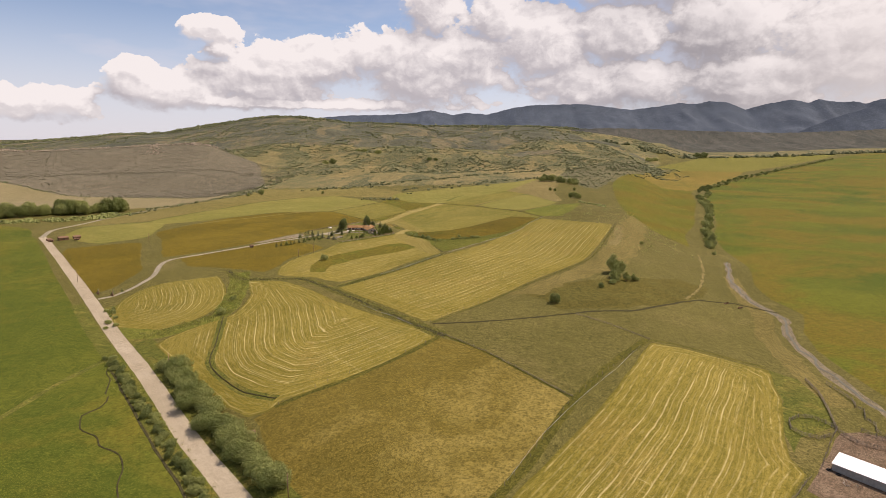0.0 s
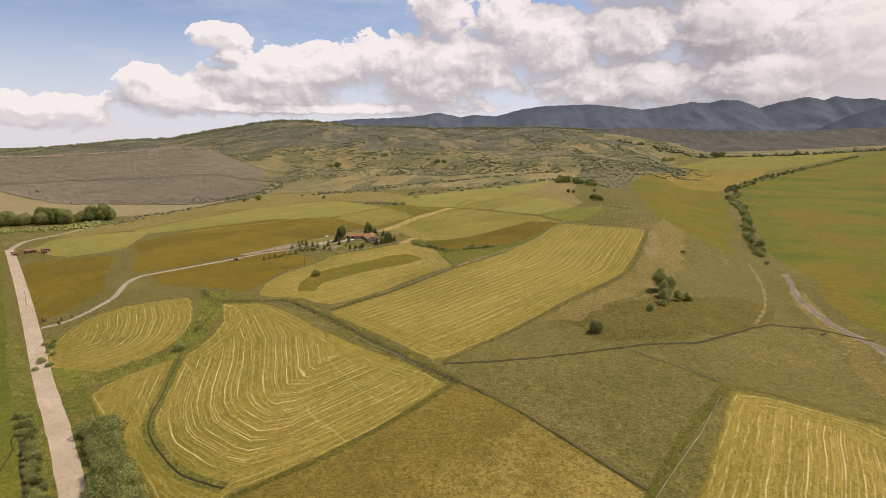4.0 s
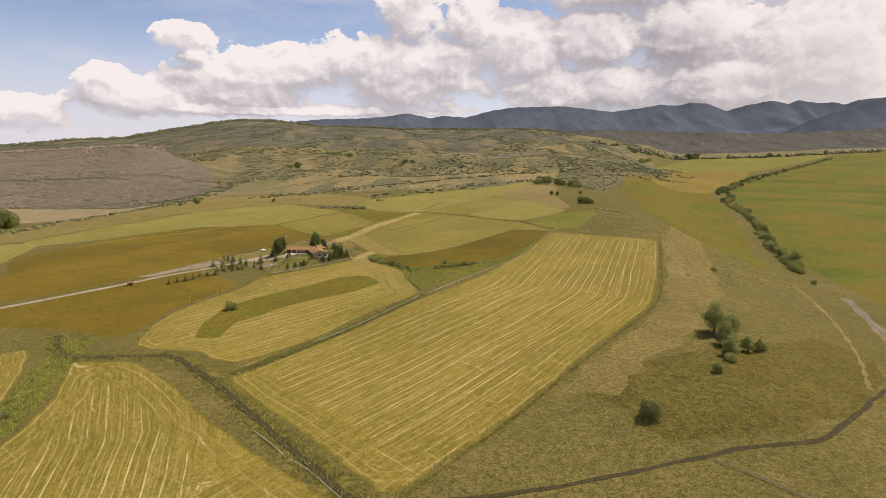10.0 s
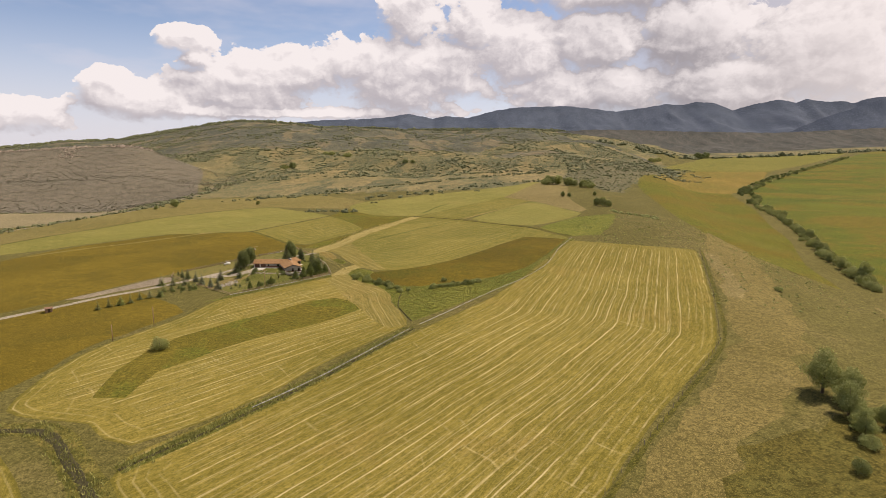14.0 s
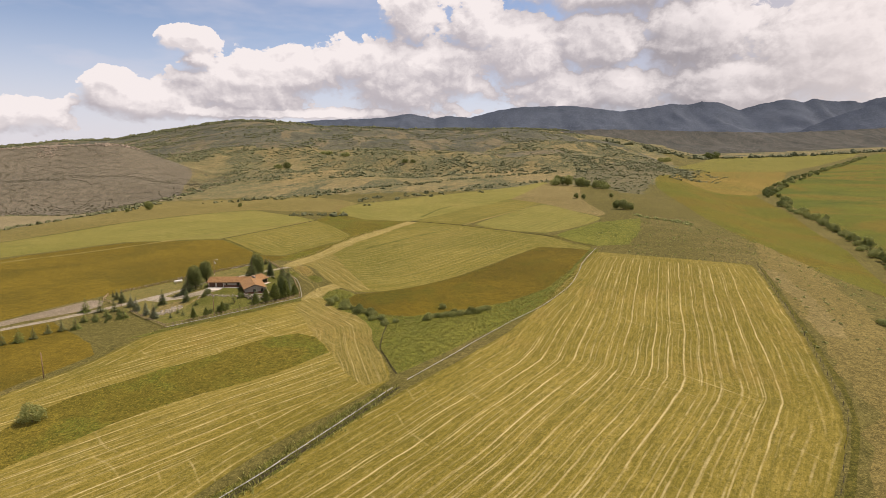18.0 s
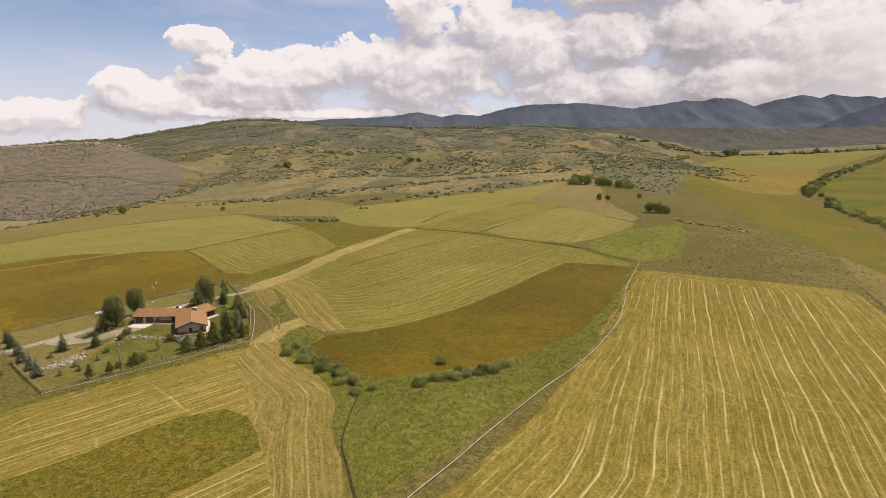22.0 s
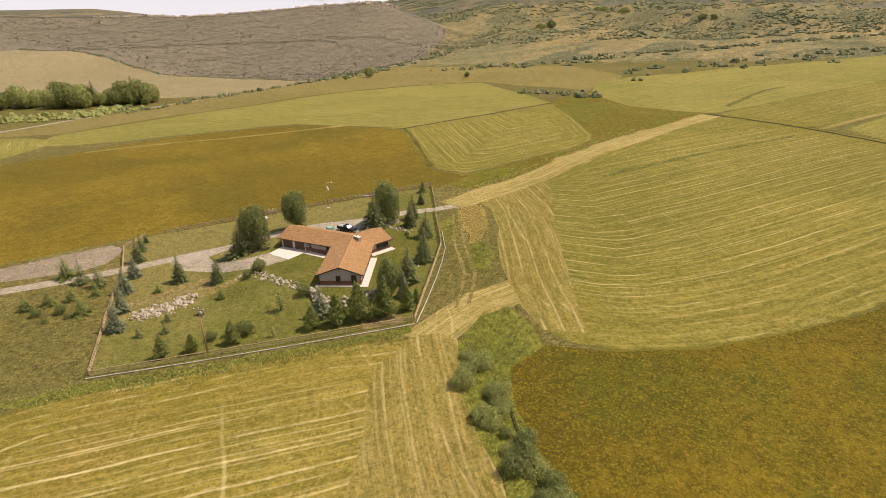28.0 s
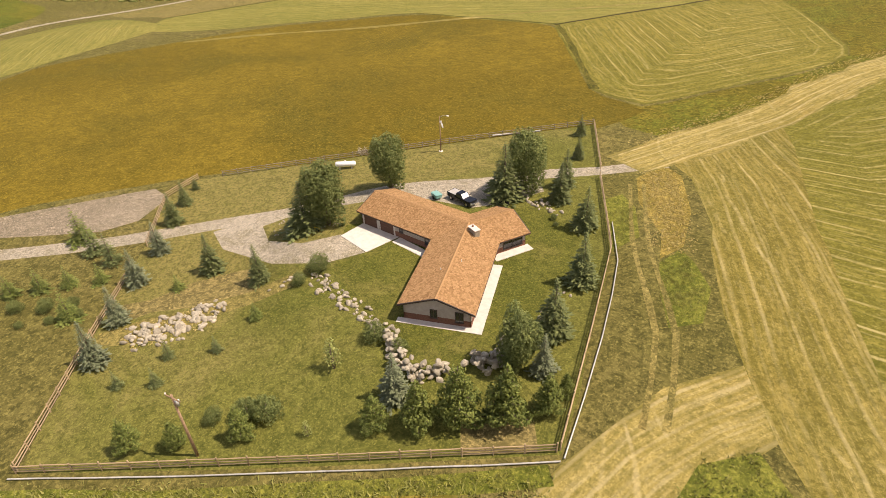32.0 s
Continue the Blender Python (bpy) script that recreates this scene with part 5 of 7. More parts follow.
for x, y, h in [(-70.7, 509.4, 3.4), (-72.6, 508.3, 3.0), (-75.3, 505.7, 2.2), (-85.6, 529.9, 3.4), (-85.6, 526.2, 2.2), (-69.1, 524.3, 3.0), (-65.1, 524.6, 2.3), (-117.8, 499.9, 2.2), (-114.0, 502.8, 2.5), (-111.5, 505.5, 2.0), (-110.5, 501.8, 1.4), (-113.3, 498.8, 1.2), (-108.6, 504.9, 1.5), (-65.5, 561.8, 1.2), (-64.2, 560.2, 1.0)]:
    plant("garden_shrub", BUSH[1], on_ground(x, y, rng.uniform(0, 6), 0, h / 3.4), "rounded dark green garden shrub", "shrub", "garden shrubs")
for x, y, h in [(-65.2, 510.3, 2.4), (-70.1, 518.4, 4.9)]:
    plant("sapling", broad_tree("sapling", 41, 10, 5, 260, "willow_leaf", 0.32), on_ground(x, y, 1, 0, h / 10), "thin sparse young tree on the lawn", "tree")
for x, y, h in [(116.7, 363.4, 13.5), (114.0, 350.3, 9.5), (118.5, 357, 10.5), (110.5, 340.5, 7.5), (119.6, 345.2, 6.3), (124.9, 346.9, 5.1), (113, 346, 6.0)]:
    plant("cottonwood_tree", BROAD[0], on_ground(x, y, rng.uniform(0, 6), 0, h / 10), "grey-green tree in a clump on the pasture", "tree", "pasture trees")
for x, y, h in [(108, 336, 4), (122, 350, 4), (127, 349, 3.6), (112, 343, 4.5), (64.9, 299.9, 6.0), (98.0, 326.3, 3.4), (173.3, 470.3, 3.2), (240.4, 478.3, 3.5), (-87.6, 419.1, 5.2), (-118, 292, 4.5), (-121, 318, 3)]:
    plant("lone_bush", rng.choice(BUSH[:3]), on_ground(x, y, rng.uniform(0, 6), 0, h / 3.1), "grey-green bush standing alone in the grass", "bush", "pasture bushes")


def inside(poly, x, y):
    hit = False
    for (x0, y0), (x1, y1) in zip(poly, poly[1:] + poly[:1]):
        if (y0 > y) != (y1 > y) and x < x0 + (y - y0) / (y1 - y0) * (x1 - x0):
            hit = not hit
    return hit


def along(line, gap, spread):
    c = smooth(line, min(2.0, gap), False)
    run, out = 0.0, []
    for a, b in zip(c[:-1], c[1:]):
        run += (b - a).length
        if run >= gap:
            run = 0.0
            t = (b - a).normalized()
            s = rng.uniform(-spread, spread)
            out.append((b.x - t.y * s + rng.uniform(-1, 1), b.y + t.x * s + rng.uniform(-1, 1)))
    return out


ROAD_EAST = [(-42, 143), (-58, 158), (-72, 174), (-90, 197), (-107, 219), (-118, 232)]
ROAD_WEST = [(-54, 128), (-68, 145), (-83, 163), (-103, 187), (-121, 208), (-136, 226), (-151, 244)]
for x, y in along(ROAD_EAST, 2.0, 2.6) + along(ROAD_EAST, 4.0, 4.5):
    plant("roadside_willow", rng.choice((BUSH[0], BUSH[2], BUSH[4])), on_ground(x, y, rng.uniform(0, 6), 0, rng.uniform(1.1, 2.3)), "dense grey-green willow bush beside the road", "bush", "roadside willows")
for x, y in along(ROAD_WEST, 1.2, 1.5):
    plant("roadside_willow", rng.choice((BUSH[1], BUSH[0], BUSH[2])), on_ground(x, y, rng.uniform(0, 6), 0, rng.uniform(0.5, 1.0)), "low grey-green willow bush beside the road", "bush", "roadside willows")
for x, y in along([(-172, 282), (-182, 298), (-194, 318)], 3.0, 2.5):
    plant("roadside_willow", BUSH[2], on_ground(x, y, rng.uniform(0, 6), 0, rng.uniform(0.5, 0.9)), "low grey-green willow bush beside the road", "bush", "roadside willows")
WILLOW = along([(-28, 519), (-25, 510), (-20, 502), (-13, 494.5), (-6, 487.5), (0, 480)], 1.7, 1.8) + along([(9, 482), (15, 485), (21, 488), (28, 489.5), (36, 492.5)], 1.3, 1.7) + [(18, 496.7), (-20, 505), (-15, 500), (-9, 492.5)]
for x, y in WILLOW:
    plant("ditch_willow", rng.choice((BUSH[0], BUSH[2], BUSH[1])), on_ground(x, y, rng.uniform(0, 6), 0.3, rng.uniform(0.55, 1.05)), "grey-green willow bush in the wet hollow", "bush", "ditch willows")
HEDGE = [(247, 502), (263, 530), (273, 560), (308, 637), (354, 728), (401, 835), (505, 1066), (660, 1262), (873, 1479), (1114, 1721), (1400, 2030)]
for k, (x, y) in enumerate(along(HEDGE[:6], 5.0, 4)):
    kit = rng.choice((BUSH[0], BUSH[2], BROAD[0]))
    plant("creek_willow", kit, on_ground(x, y, rng.uniform(0, 6), 0.3, rng.uniform(0.9, 1.3) if kit is BROAD[0] and k < 5 else rng.uniform(0.6, 0.9) if kit is BROAD[0] else rng.uniform(1.4, 2.4)), "green willow in the row along the meadow ditch", "tree", "creek willows")
for x, y in along(HEDGE[5:], 12, 9):
    plant("creek_willow", rng.choice(SCRUB), on_ground(x, y, rng.uniform(0, 6), 0.3, rng.uniform(1.2, 2.2)), "green willow in the row along the meadow ditch", "tree", "creek willows")
for x, y, s in [(505, 1075, 2.6), (530, 1100, 2.2), (670, 1275, 2.4), (700, 1310, 2.6)]:
    plant("creek_willow", SCRUB[0], on_ground(x, y, 1, 0.3, s), "tall willow in the row along the meadow ditch", "tree", "creek willows")
for x, y, h in [(-289.4, 905.7, 12), (-188.4, 898.1, 6), (-305, 890.2, 5.9), (205, 1032, 17), (215, 1003, 15), (224, 973, 13), (195, 1054, 15), (186, 768, 11), (181, 772, 9.6), (190, 762, 8), (207, 863, 6), (170, 864, 7), (176, 858, 6), (212, 1010, 13), (219, 992, 11), (200, 1042, 14)]:
    plant("leafy_tree", rng.choice(FAR_TREE), on_ground(x, y, rng.uniform(0, 6), 0, h / 10), "green leafy tree beyond the hay fields", "tree", "far trees")
for x, y, h in [(-211, 1912, 20), (-263, 1940, 17), (-287, 1983, 15), (-315, 1648, 20), (-329, 1624, 16), (-34, 1652, 14), (-14, 1637, 12), (1060, 2344, 30), (1081, 2324, 32), (698, 1893, 19), (738, 1947, 20), (230, 960, 12), (190, 1040, 14), (236, 985, 12)]:
    plant("leafy_tree", rng.choice(SCRUB), on_ground(x, y, rng.uniform(0, 6), 0.5, h / 4), "dark green tree far off on the hill", "tree", "far trees")


def scatter(name, spots, leaf, label, category, tris=26, seed=3):
    """Countless low weeds and shrubs as one object, in loose leaf sprays."""
    rs = np.random.RandomState(seed)
    n = len(spots)
    p = np.array(spots, float)
    z = ground_heights(p[:, 0], p[:, 1])
    d = rs.normal(size=(n, tris, 3))
    d /= np.linalg.norm(d, axis=2, keepdims=True)
    d[..., 2] = np.abs(d[..., 2])
    size = p[:, 2][:, None, None]
    c = np.stack([p[:, 0], p[:, 1], z + p[:, 2] * 0.12], 1)[:, None, :] + d * size * np.array((0.75, 0.75, 0.5)) * (0.5 + 0.5 * rs.random((n, tris, 1)))
    out = d + 0.5 * rs.normal(size=d.shape) + np.array((0, 0, 0.7))
    a = np.cross(out, rs.normal(size=d.shape))
    a /= np.linalg.norm(a, axis=2, keepdims=True)
    b = np.cross(out, a)
    b /= np.linalg.norm(b, axis=2, keepdims=True)
    s = size * 0.36
    v = np.stack([c + a * s, c - a * s * 0.5 + b * s * 0.8, c - a * s * 0.5 - b * s * 0.8], 2).reshape(-1, 3)
    if leaf == "reed_leaf":
        foot = np.stack([p[:, 0], p[:, 1], z - 0.02], 1)[:, None, :] + rs.normal(size=(n, tris, 3)) * size * (0.8, 0.8, 0)
        turn = rs.uniform(0, 6.3, (n, tris, 1))
        side = np.concatenate([np.cos(turn), np.sin(turn), turn * 0], 2) * size * 0.2
        tip = foot + np.concatenate([rs.normal(size=(n, tris, 2)) * 0.45, rs.uniform(0.6, 1.2, (n, tris, 1))], 2) * size
        v = np.stack([foot - side, foot + side, tip], 2).reshape(-1, 3)
    me = mesh_of(name, v.tolist(), np.arange(len(v)).reshape(-1, 3).tolist(), leaf)
    return tagged(new(name, me), label, category, kind="stuff")


def thickets(name, spots, leaf, label, category, seed=3, lumps=3, squat=1.0):
    """Countless far bushes as one object, each a few uneven rounded crowns."""
    rs = np.random.RandomState(seed)
    ring = [(math.cos(k * math.pi / 3), math.sin(k * math.pi / 3)) for k in range(6)]
    form = np.array([(0, 0, 0.95)] + [(0.62 * c, 0.62 * s, 0.72) for c, s in ring] + [(c, s, 0.25) for c, s in ring] + [(0.8 * c, 0.8 * s, -0.25) for c, s in ring])
    tri = []
    for k in range(6):
        q = (k + 1) % 6
        tri.append((0, 1 + k, 1 + q))
        for lo in (1, 7):
            tri += [(lo + k, lo + 6 + k, lo + 6 + q), (lo + k, lo + 6 + q, lo + q)]
    tri = np.array(tri)
    p = np.repeat(np.array(spots, float), lumps, 0)
    n = len(p)
    w = p[:, 2] * rs.uniform(0.35, 0.8, n)
    x, y = p[:, 0] + rs.normal(size=n) * p[:, 2] * 0.55, p[:, 1] + rs.normal(size=n) * p[:, 2] * 0.55
    z = ground_heights(x, y)
    v = form[None] * (1 + 0.22 * rs.normal(size=(n, len(form), 1)))
    v = v * np.stack([w, w, w * squat * rs.uniform(0.8, 1.3, n)], 1)[:, None, :] + np.stack([x, y, z], 1)[:, None, :]
    f = tri[None] + (np.arange(n) * len(form))[:, None, None]
    me = mesh_of(name, v.reshape(-1, 3).tolist(), f.reshape(-1, 3).tolist(), leaf)
    return tagged(new(name, me), label, category, kind="stuff")


def clumps(count, ok, cell, seed, low, high):
    r, out = random.Random(seed), []
    while len(out) < count:
        x, y = ok[0] + r.random() * (ok[1] - ok[0]), ok[2] + r.random() * (ok[3] - ok[2])
        n = noise.fractal((x / cell, y * 0.4 / cell, seed), 0.8, 2.1, 4)
        if n + r.gauss(0, 0.14) > 0.16 and ok[4](x, y):
            out.append((x, y, r.uniform(low, high)))
    return out


def bearing(x, y):
    return math.degrees(math.atan2(x - 10, y - 300)), math.hypot(x - 10, y - 300)


def on_plateau(x, y):
    a, r = bearing(x, y)
    return -45 < a < 24 - 5 * math.sin(r * 0.004) and 1080 < r < 3950 and not (a < -20 and r < 1650 and y < 2000)


thickets("oak_brush", clumps(9000, (-3000, 1900, 1250, 4100, on_plateau), 150, 5, 3.0, 8.0), "brush_leaf", "dark scrub oak thickets over the far hills", "brush", lumps=2, squat=0.6)
thickets("low_brush", clumps(9000, (-1500, 1500, 1100, 2600, on_plateau), 60, 21, 1.5, 3.6), "brush_leaf", "low scattered brush over the far hills", "brush", 22, 1, 0.7)
thickets("hill_brush", clumps(1500, (-700, 800, 1040, 1800, on_plateau), 90, 8, 2.0, 4.5), "brush_leaf", "scattered dark bushes below the hills", "brush", 9, 2, 0.75)
thickets("ridge_trees", [(10 + math.sin(radians(a)) * r, 300 + math.cos(radians(a)) * r, rng.uniform(6, 14)) for a, r in ((rng.uniform(-42, 24), rng.uniform(3550, 3760)) for _ in range(1500))], "brush_leaf", "dark trees along the far ridge", "trees", 10)
thickets("creek_brush", [(rng.gauss(0, 1) * 16 + x, rng.gauss(0, 1) * 12 + y, rng.uniform(1.4, 4.2)) for x, y in along([(-230, 960), (-170, 985), (-130, 1015), (-100, 1080), (-50, 1135), (10, 1178), (80, 1265), (155, 1308), (240, 1345), (420, 1290), (560, 1500)], 2.2, 6) + along([(-60, 905), (40, 990), (120, 1080), (190, 1110), (260, 1140), (420, 1200)], 5.0, 10)], "brush_leaf", "bushes along the small creek behind the fields", "brush", 11)
thickets("lane_brush", [(x, y, rng.uniform(1.5, 4.0)) for x, y in along(LANE_N[3:], 3.5, 16)] + [(x, y, rng.uniform(1.0, 2.4)) for x, y in along([(-345, 1012), (-400, 996), (-460, 984), (-760, 966), (-900, 955)], 2.6, 3)] + [(x, y, rng.uniform(1.2, 2.6)) for x, y in along([(-355, 880), (-335, 930), (-345, 990)], 2.0, 24)] + [(x, y, rng.uniform(2, 4)) for x, y in along([(-115, 806), (-80, 800), (-60, 790)], 2.5, 3)], "brush_leaf", "small bushes scattered along the lane", "brush", 12)
thickets("valley_woods", [(x + rng.uniform(-60, 60), y + rng.uniform(-40, 40), rng.uniform(8, 18)) for x, y in along([(700, 2300), (1100, 2330), (1600, 2450), (2200, 2600)], 12, 20)], "brush_leaf", "dark woods across the head of the valley", "woods", 13)
thickets("hill_sage", [(x, y, rng.uniform(0.7, 1.9)) for x, y in ((rng.uniform(-1150, -330), rng.uniform(980, 1560)) for _ in range(5000)) if bearing(x, y)[0] < -19], "sage_dark", "dark sagebrush clumps over the dry hillside", "brush", 28, 1, 0.8)
scatter("sagebrush", [(x, y, rng.uniform(0.9, 2.1)) for x, y in ((rng.uniform(-1150, -330), rng.uniform(980, 1560)) for _ in range(13000)) if bearing(x, y)[0] < -19], "sage_leaf", "grey sagebrush over the dry hillside", "brush", 10, 14)
thickets("flat_brush", [(x, y, rng.uniform(1.0, 3.2)) for x, y in ((rng.uniform(200, 680), rng.uniform(720, 1600)) for _ in range(5200)) if inside(SAGE_FLAT, x, y) and noise.noise((x * 0.02, y * 0.01, 4)) + rng.uniform(-0.5, 0.5) > 0.0], "brush_leaf", "scattered sagebrush and bushes on the dry rise", "brush", 26, 1, 0.8)
thickets("fence_bushes", [(x, y, rng.uniform(1.0, 2.2)) for x, y in along([(180, 732), (186, 713), (196, 696), (201, 668)], 1.2, 1.6)], "willow_leaf", "row of low green bushes below the knoll", "brush", 27, 2)
scatter("pasture_brush", [(x, y, rng.uniform(0.5, 1.1)) for x, y in ((rng.uniform(120, 215), rng.uniform(440, 700)) for _ in range(450)) if not inside(HAY_C, x, y)], "willow_leaf", "low sagebrush on the dry pasture", "brush", 14, 15)
WOODS = [(-452, 806), (-466, 785), (-490, 770), (-516, 755), (-545, 735), (-580, 715), (-620, 700)]
for x, y in along(WOODS, 4.4, 16) + along(WOODS, 8.0, 8):
    plant("leafy_tree", rng.choice(FAR_TREE), on_ground(x, y, rng.uniform(0, 6), 0, rng.choice((0.8, 1.1, 1.5, 1.9, 2.3)) * rng.uniform(0.9, 1.1)), "green tree in the wood by the river road", "tree", "river wood")
for x, y, h in [(-462, 790, 25), (-490, 772, 24), (-466, 800, 21)]:
    plant("spruce_tree", rng.choice(SPRUCE), on_ground(x, y, 0, 0, h / 7), "tall dark spruce in the river wood", "tree", "river wood")
thickets("river_brush", [(x, y, rng.uniform(2, 4.5)) for x, y in along([(-438, 775), (-446, 745), (-458, 716), (-486, 694), (-530, 672), (-600, 655)], 0.9, 16)], "willow_leaf", "grey-green willow brush before the wood", "brush", 16)
scatter("ditch_reeds", [(x, y, rng.uniform(0.2, 0.45)) for x, y in ((rng.uniform(-34, 112), rng.uniform(436, 604)) for _ in range(34000)) if inside(WET_E, x, y) and not inside(GOLD_E, x, y)], "reed_leaf", "lush weeds and reeds in the wet hollow", "weeds", 8, 17)
scatter("canal_weeds", [(x, y, rng.uniform(0.4, 1.0)) for x, y in along([(-150, 390), (-132, 366), (-93, 361), (-75, 345), (-54, 321), (-35, 297), (-14, 273), (3, 252)], 0.3, 3.0) + along([(-62, 341), (-38, 371), (-23, 390), (2, 428)], 0.15, 2.0) + along([(-140, 385), (-126, 340), (-118, 300), (-120, 286), (-150, 270)], 0.2, 6.0)], "reed_leaf", "weeds along the canal banks", "weeds", 8, 18)
scatter("verge_weeds", [(x, y, rng.uniform(0.25, 0.55)) for x, y in along([(-88, 483), (-42, 518.5)], 0.1, 1.8) + along(ROAD_WEST, 0.3, 4.0) + along(ROAD_EAST, 0.3, 6.0)], "reed_leaf", "rough weeds along fence and road", "weeds", 8, 19)

thickets("rim_rocks", [(10 + math.sin(radians(a)) * r, 300 + math.cos(radians(a)) * r, rng.uniform(2.0, 5.0)) for a, r in ((rng.uniform(-50, -26.5), rng.gauss(1355, 9)) for _ in range(420))] + [(10 + math.sin(radians(a)) * r, 300 + math.cos(radians(a)) * r, rng.uniform(1.5, 3.0)) for a, r in ((rng.gauss(-33.0, 0.4), rng.uniform(1250, 1340)) for _ in range(60))], "crag_stone", "pale crags along the rim of the sagebrush hill", "rocks", 23)

scatter("dry_weeds", [(x, y, rng.uniform(0.14, 0.34)) for x, y in along([(-58, 586), (-53, 577), (-48.5, 567), (-46.5, 562)], 0.02, 2.6) + along([(-98.0, 506.5), (-95.5, 509.5), (-93.8, 513.0), (-93.0, 517.5)], 0.05, 2.2) + along([(-66, 596), (-52, 632), (-43, 662), (-24, 704)], 0.08, 2.0)], "straw_leaf", "tall dry straw-coloured weeds", "weeds", 8, 24)
scatter("green_weeds", [(x, y, rng.uniform(0.15, 0.3)) for x, y in along([(-57, 571), (-55, 564), (-54.5, 560)], 0.05, 1.8) + along([(-45, 560), (-42.5, 554), (-40.5, 549)], 0.03, 2.2) + along([(-87, 485.5), (-72.8, 496), (-54.5, 510.8), (-43.5, 520.3)], 0.1, 0.9)], "reed_leaf", "green weeds outside the yard fence", "weeds", 8, 25)

# ---- the house ----
HUB, PAD = Vector((-72.0, 547.6, -0.8)), -0.8


def wing_frame(angle):
    """x runs out along the wing from the hub, y to its left."""
    return Matrix.Translation(HUB) @ Matrix.Rotation(radians(angle), 4, "Z")


def slab_mesh(x0, x1, y0, z0, y1, z1, thick=0.16):
    """A sloping roof plane from the ridge (y0, z0) to the eave (y1, z1)."""
    bm = bmesh.new()
    vs = [bm.verts.new(v) for v in ((x0, y0, z0), (x1, y0, z0), (x1, y1, z1), (x0, y1, z1), (x0, y0, z0 - thick), (x1, y0, z0 - thick), (x1, y1, z1 - thick), (x0, y1, z1 - thick))]
    for f in ((0, 1, 2, 3), (7, 6, 5, 4), (0, 4, 5, 1), (1, 5, 6, 2), (2, 6, 7, 3), (3, 7, 4, 0)):
        bm.faces.new([vs[i] for i in f])
    bmesh.ops.recalc_face_normals(bm, faces=bm.faces)
    return bm


house = base("ranch_house", "single-storey tan ranch house with orange-brown shingle roof", "house", Matrix.Identity(4))
SLOPE, EAVE = 0.36, 2.5


def wall_run(parent, m, x0, x1, y0, y1, brick_to=0.95):
    """One straight outer wall: brick below, lapped siding above."""
    w = part("wall", block(x0, x1, y0, y1, -0.6, EAVE), "siding", parent)
    w.matrix_basis = m
    long_x = (x1 - x0) > (y1 - y0)
    bm = block(x0 - 0.05, x1 + 0.05, y0 - 0.05, y1 + 0.05, -0.5, brick_to)
    b = part("brick_base", bm, "brick", w, "low band of red-brown brick")
    z = brick_to + 0.02
    laps = bmesh.new()
    while z < EAVE - 0.1:
        box(laps, x0 - 0.025, x1 + 0.025, y0 - 0.025, y1 + 0.025, z, z + 0.19)
        z += 0.215
    part("lap_boards", laps, "siding", w)
    return w


def window(parent, m, wide, high, name="window"):
    """A framed window in the local xz plane, facing -y."""
    w = part(name, merged([block(-wide / 2, wide / 2, -0.10, 0.05, 0, 0.07), block(-wide / 2, wide / 2, -0.10, 0.05, high - 0.07, high), block(-wide / 2, -wide / 2 + 0.07, -0.10, 0.05, 0, high), block(wide / 2 - 0.07, wide / 2, -0.10, 0.05, 0, high), block(-0.025, 0.025, -0.08, 0.05, 0, high)]), "dark_trim", parent)
    w.matrix_basis = m
    part("pane", block(-wide / 2 + 0.05, wide / 2 - 0.05, -0.05, 0.04, 0.05, high - 0.05), "window_glass", w)
    part("window_sill", block(-wide / 2 - 0.06, wide / 2 + 0.06, -0.16, 0.02, -0.06, 0.0), "dark_trim", w)
    return w


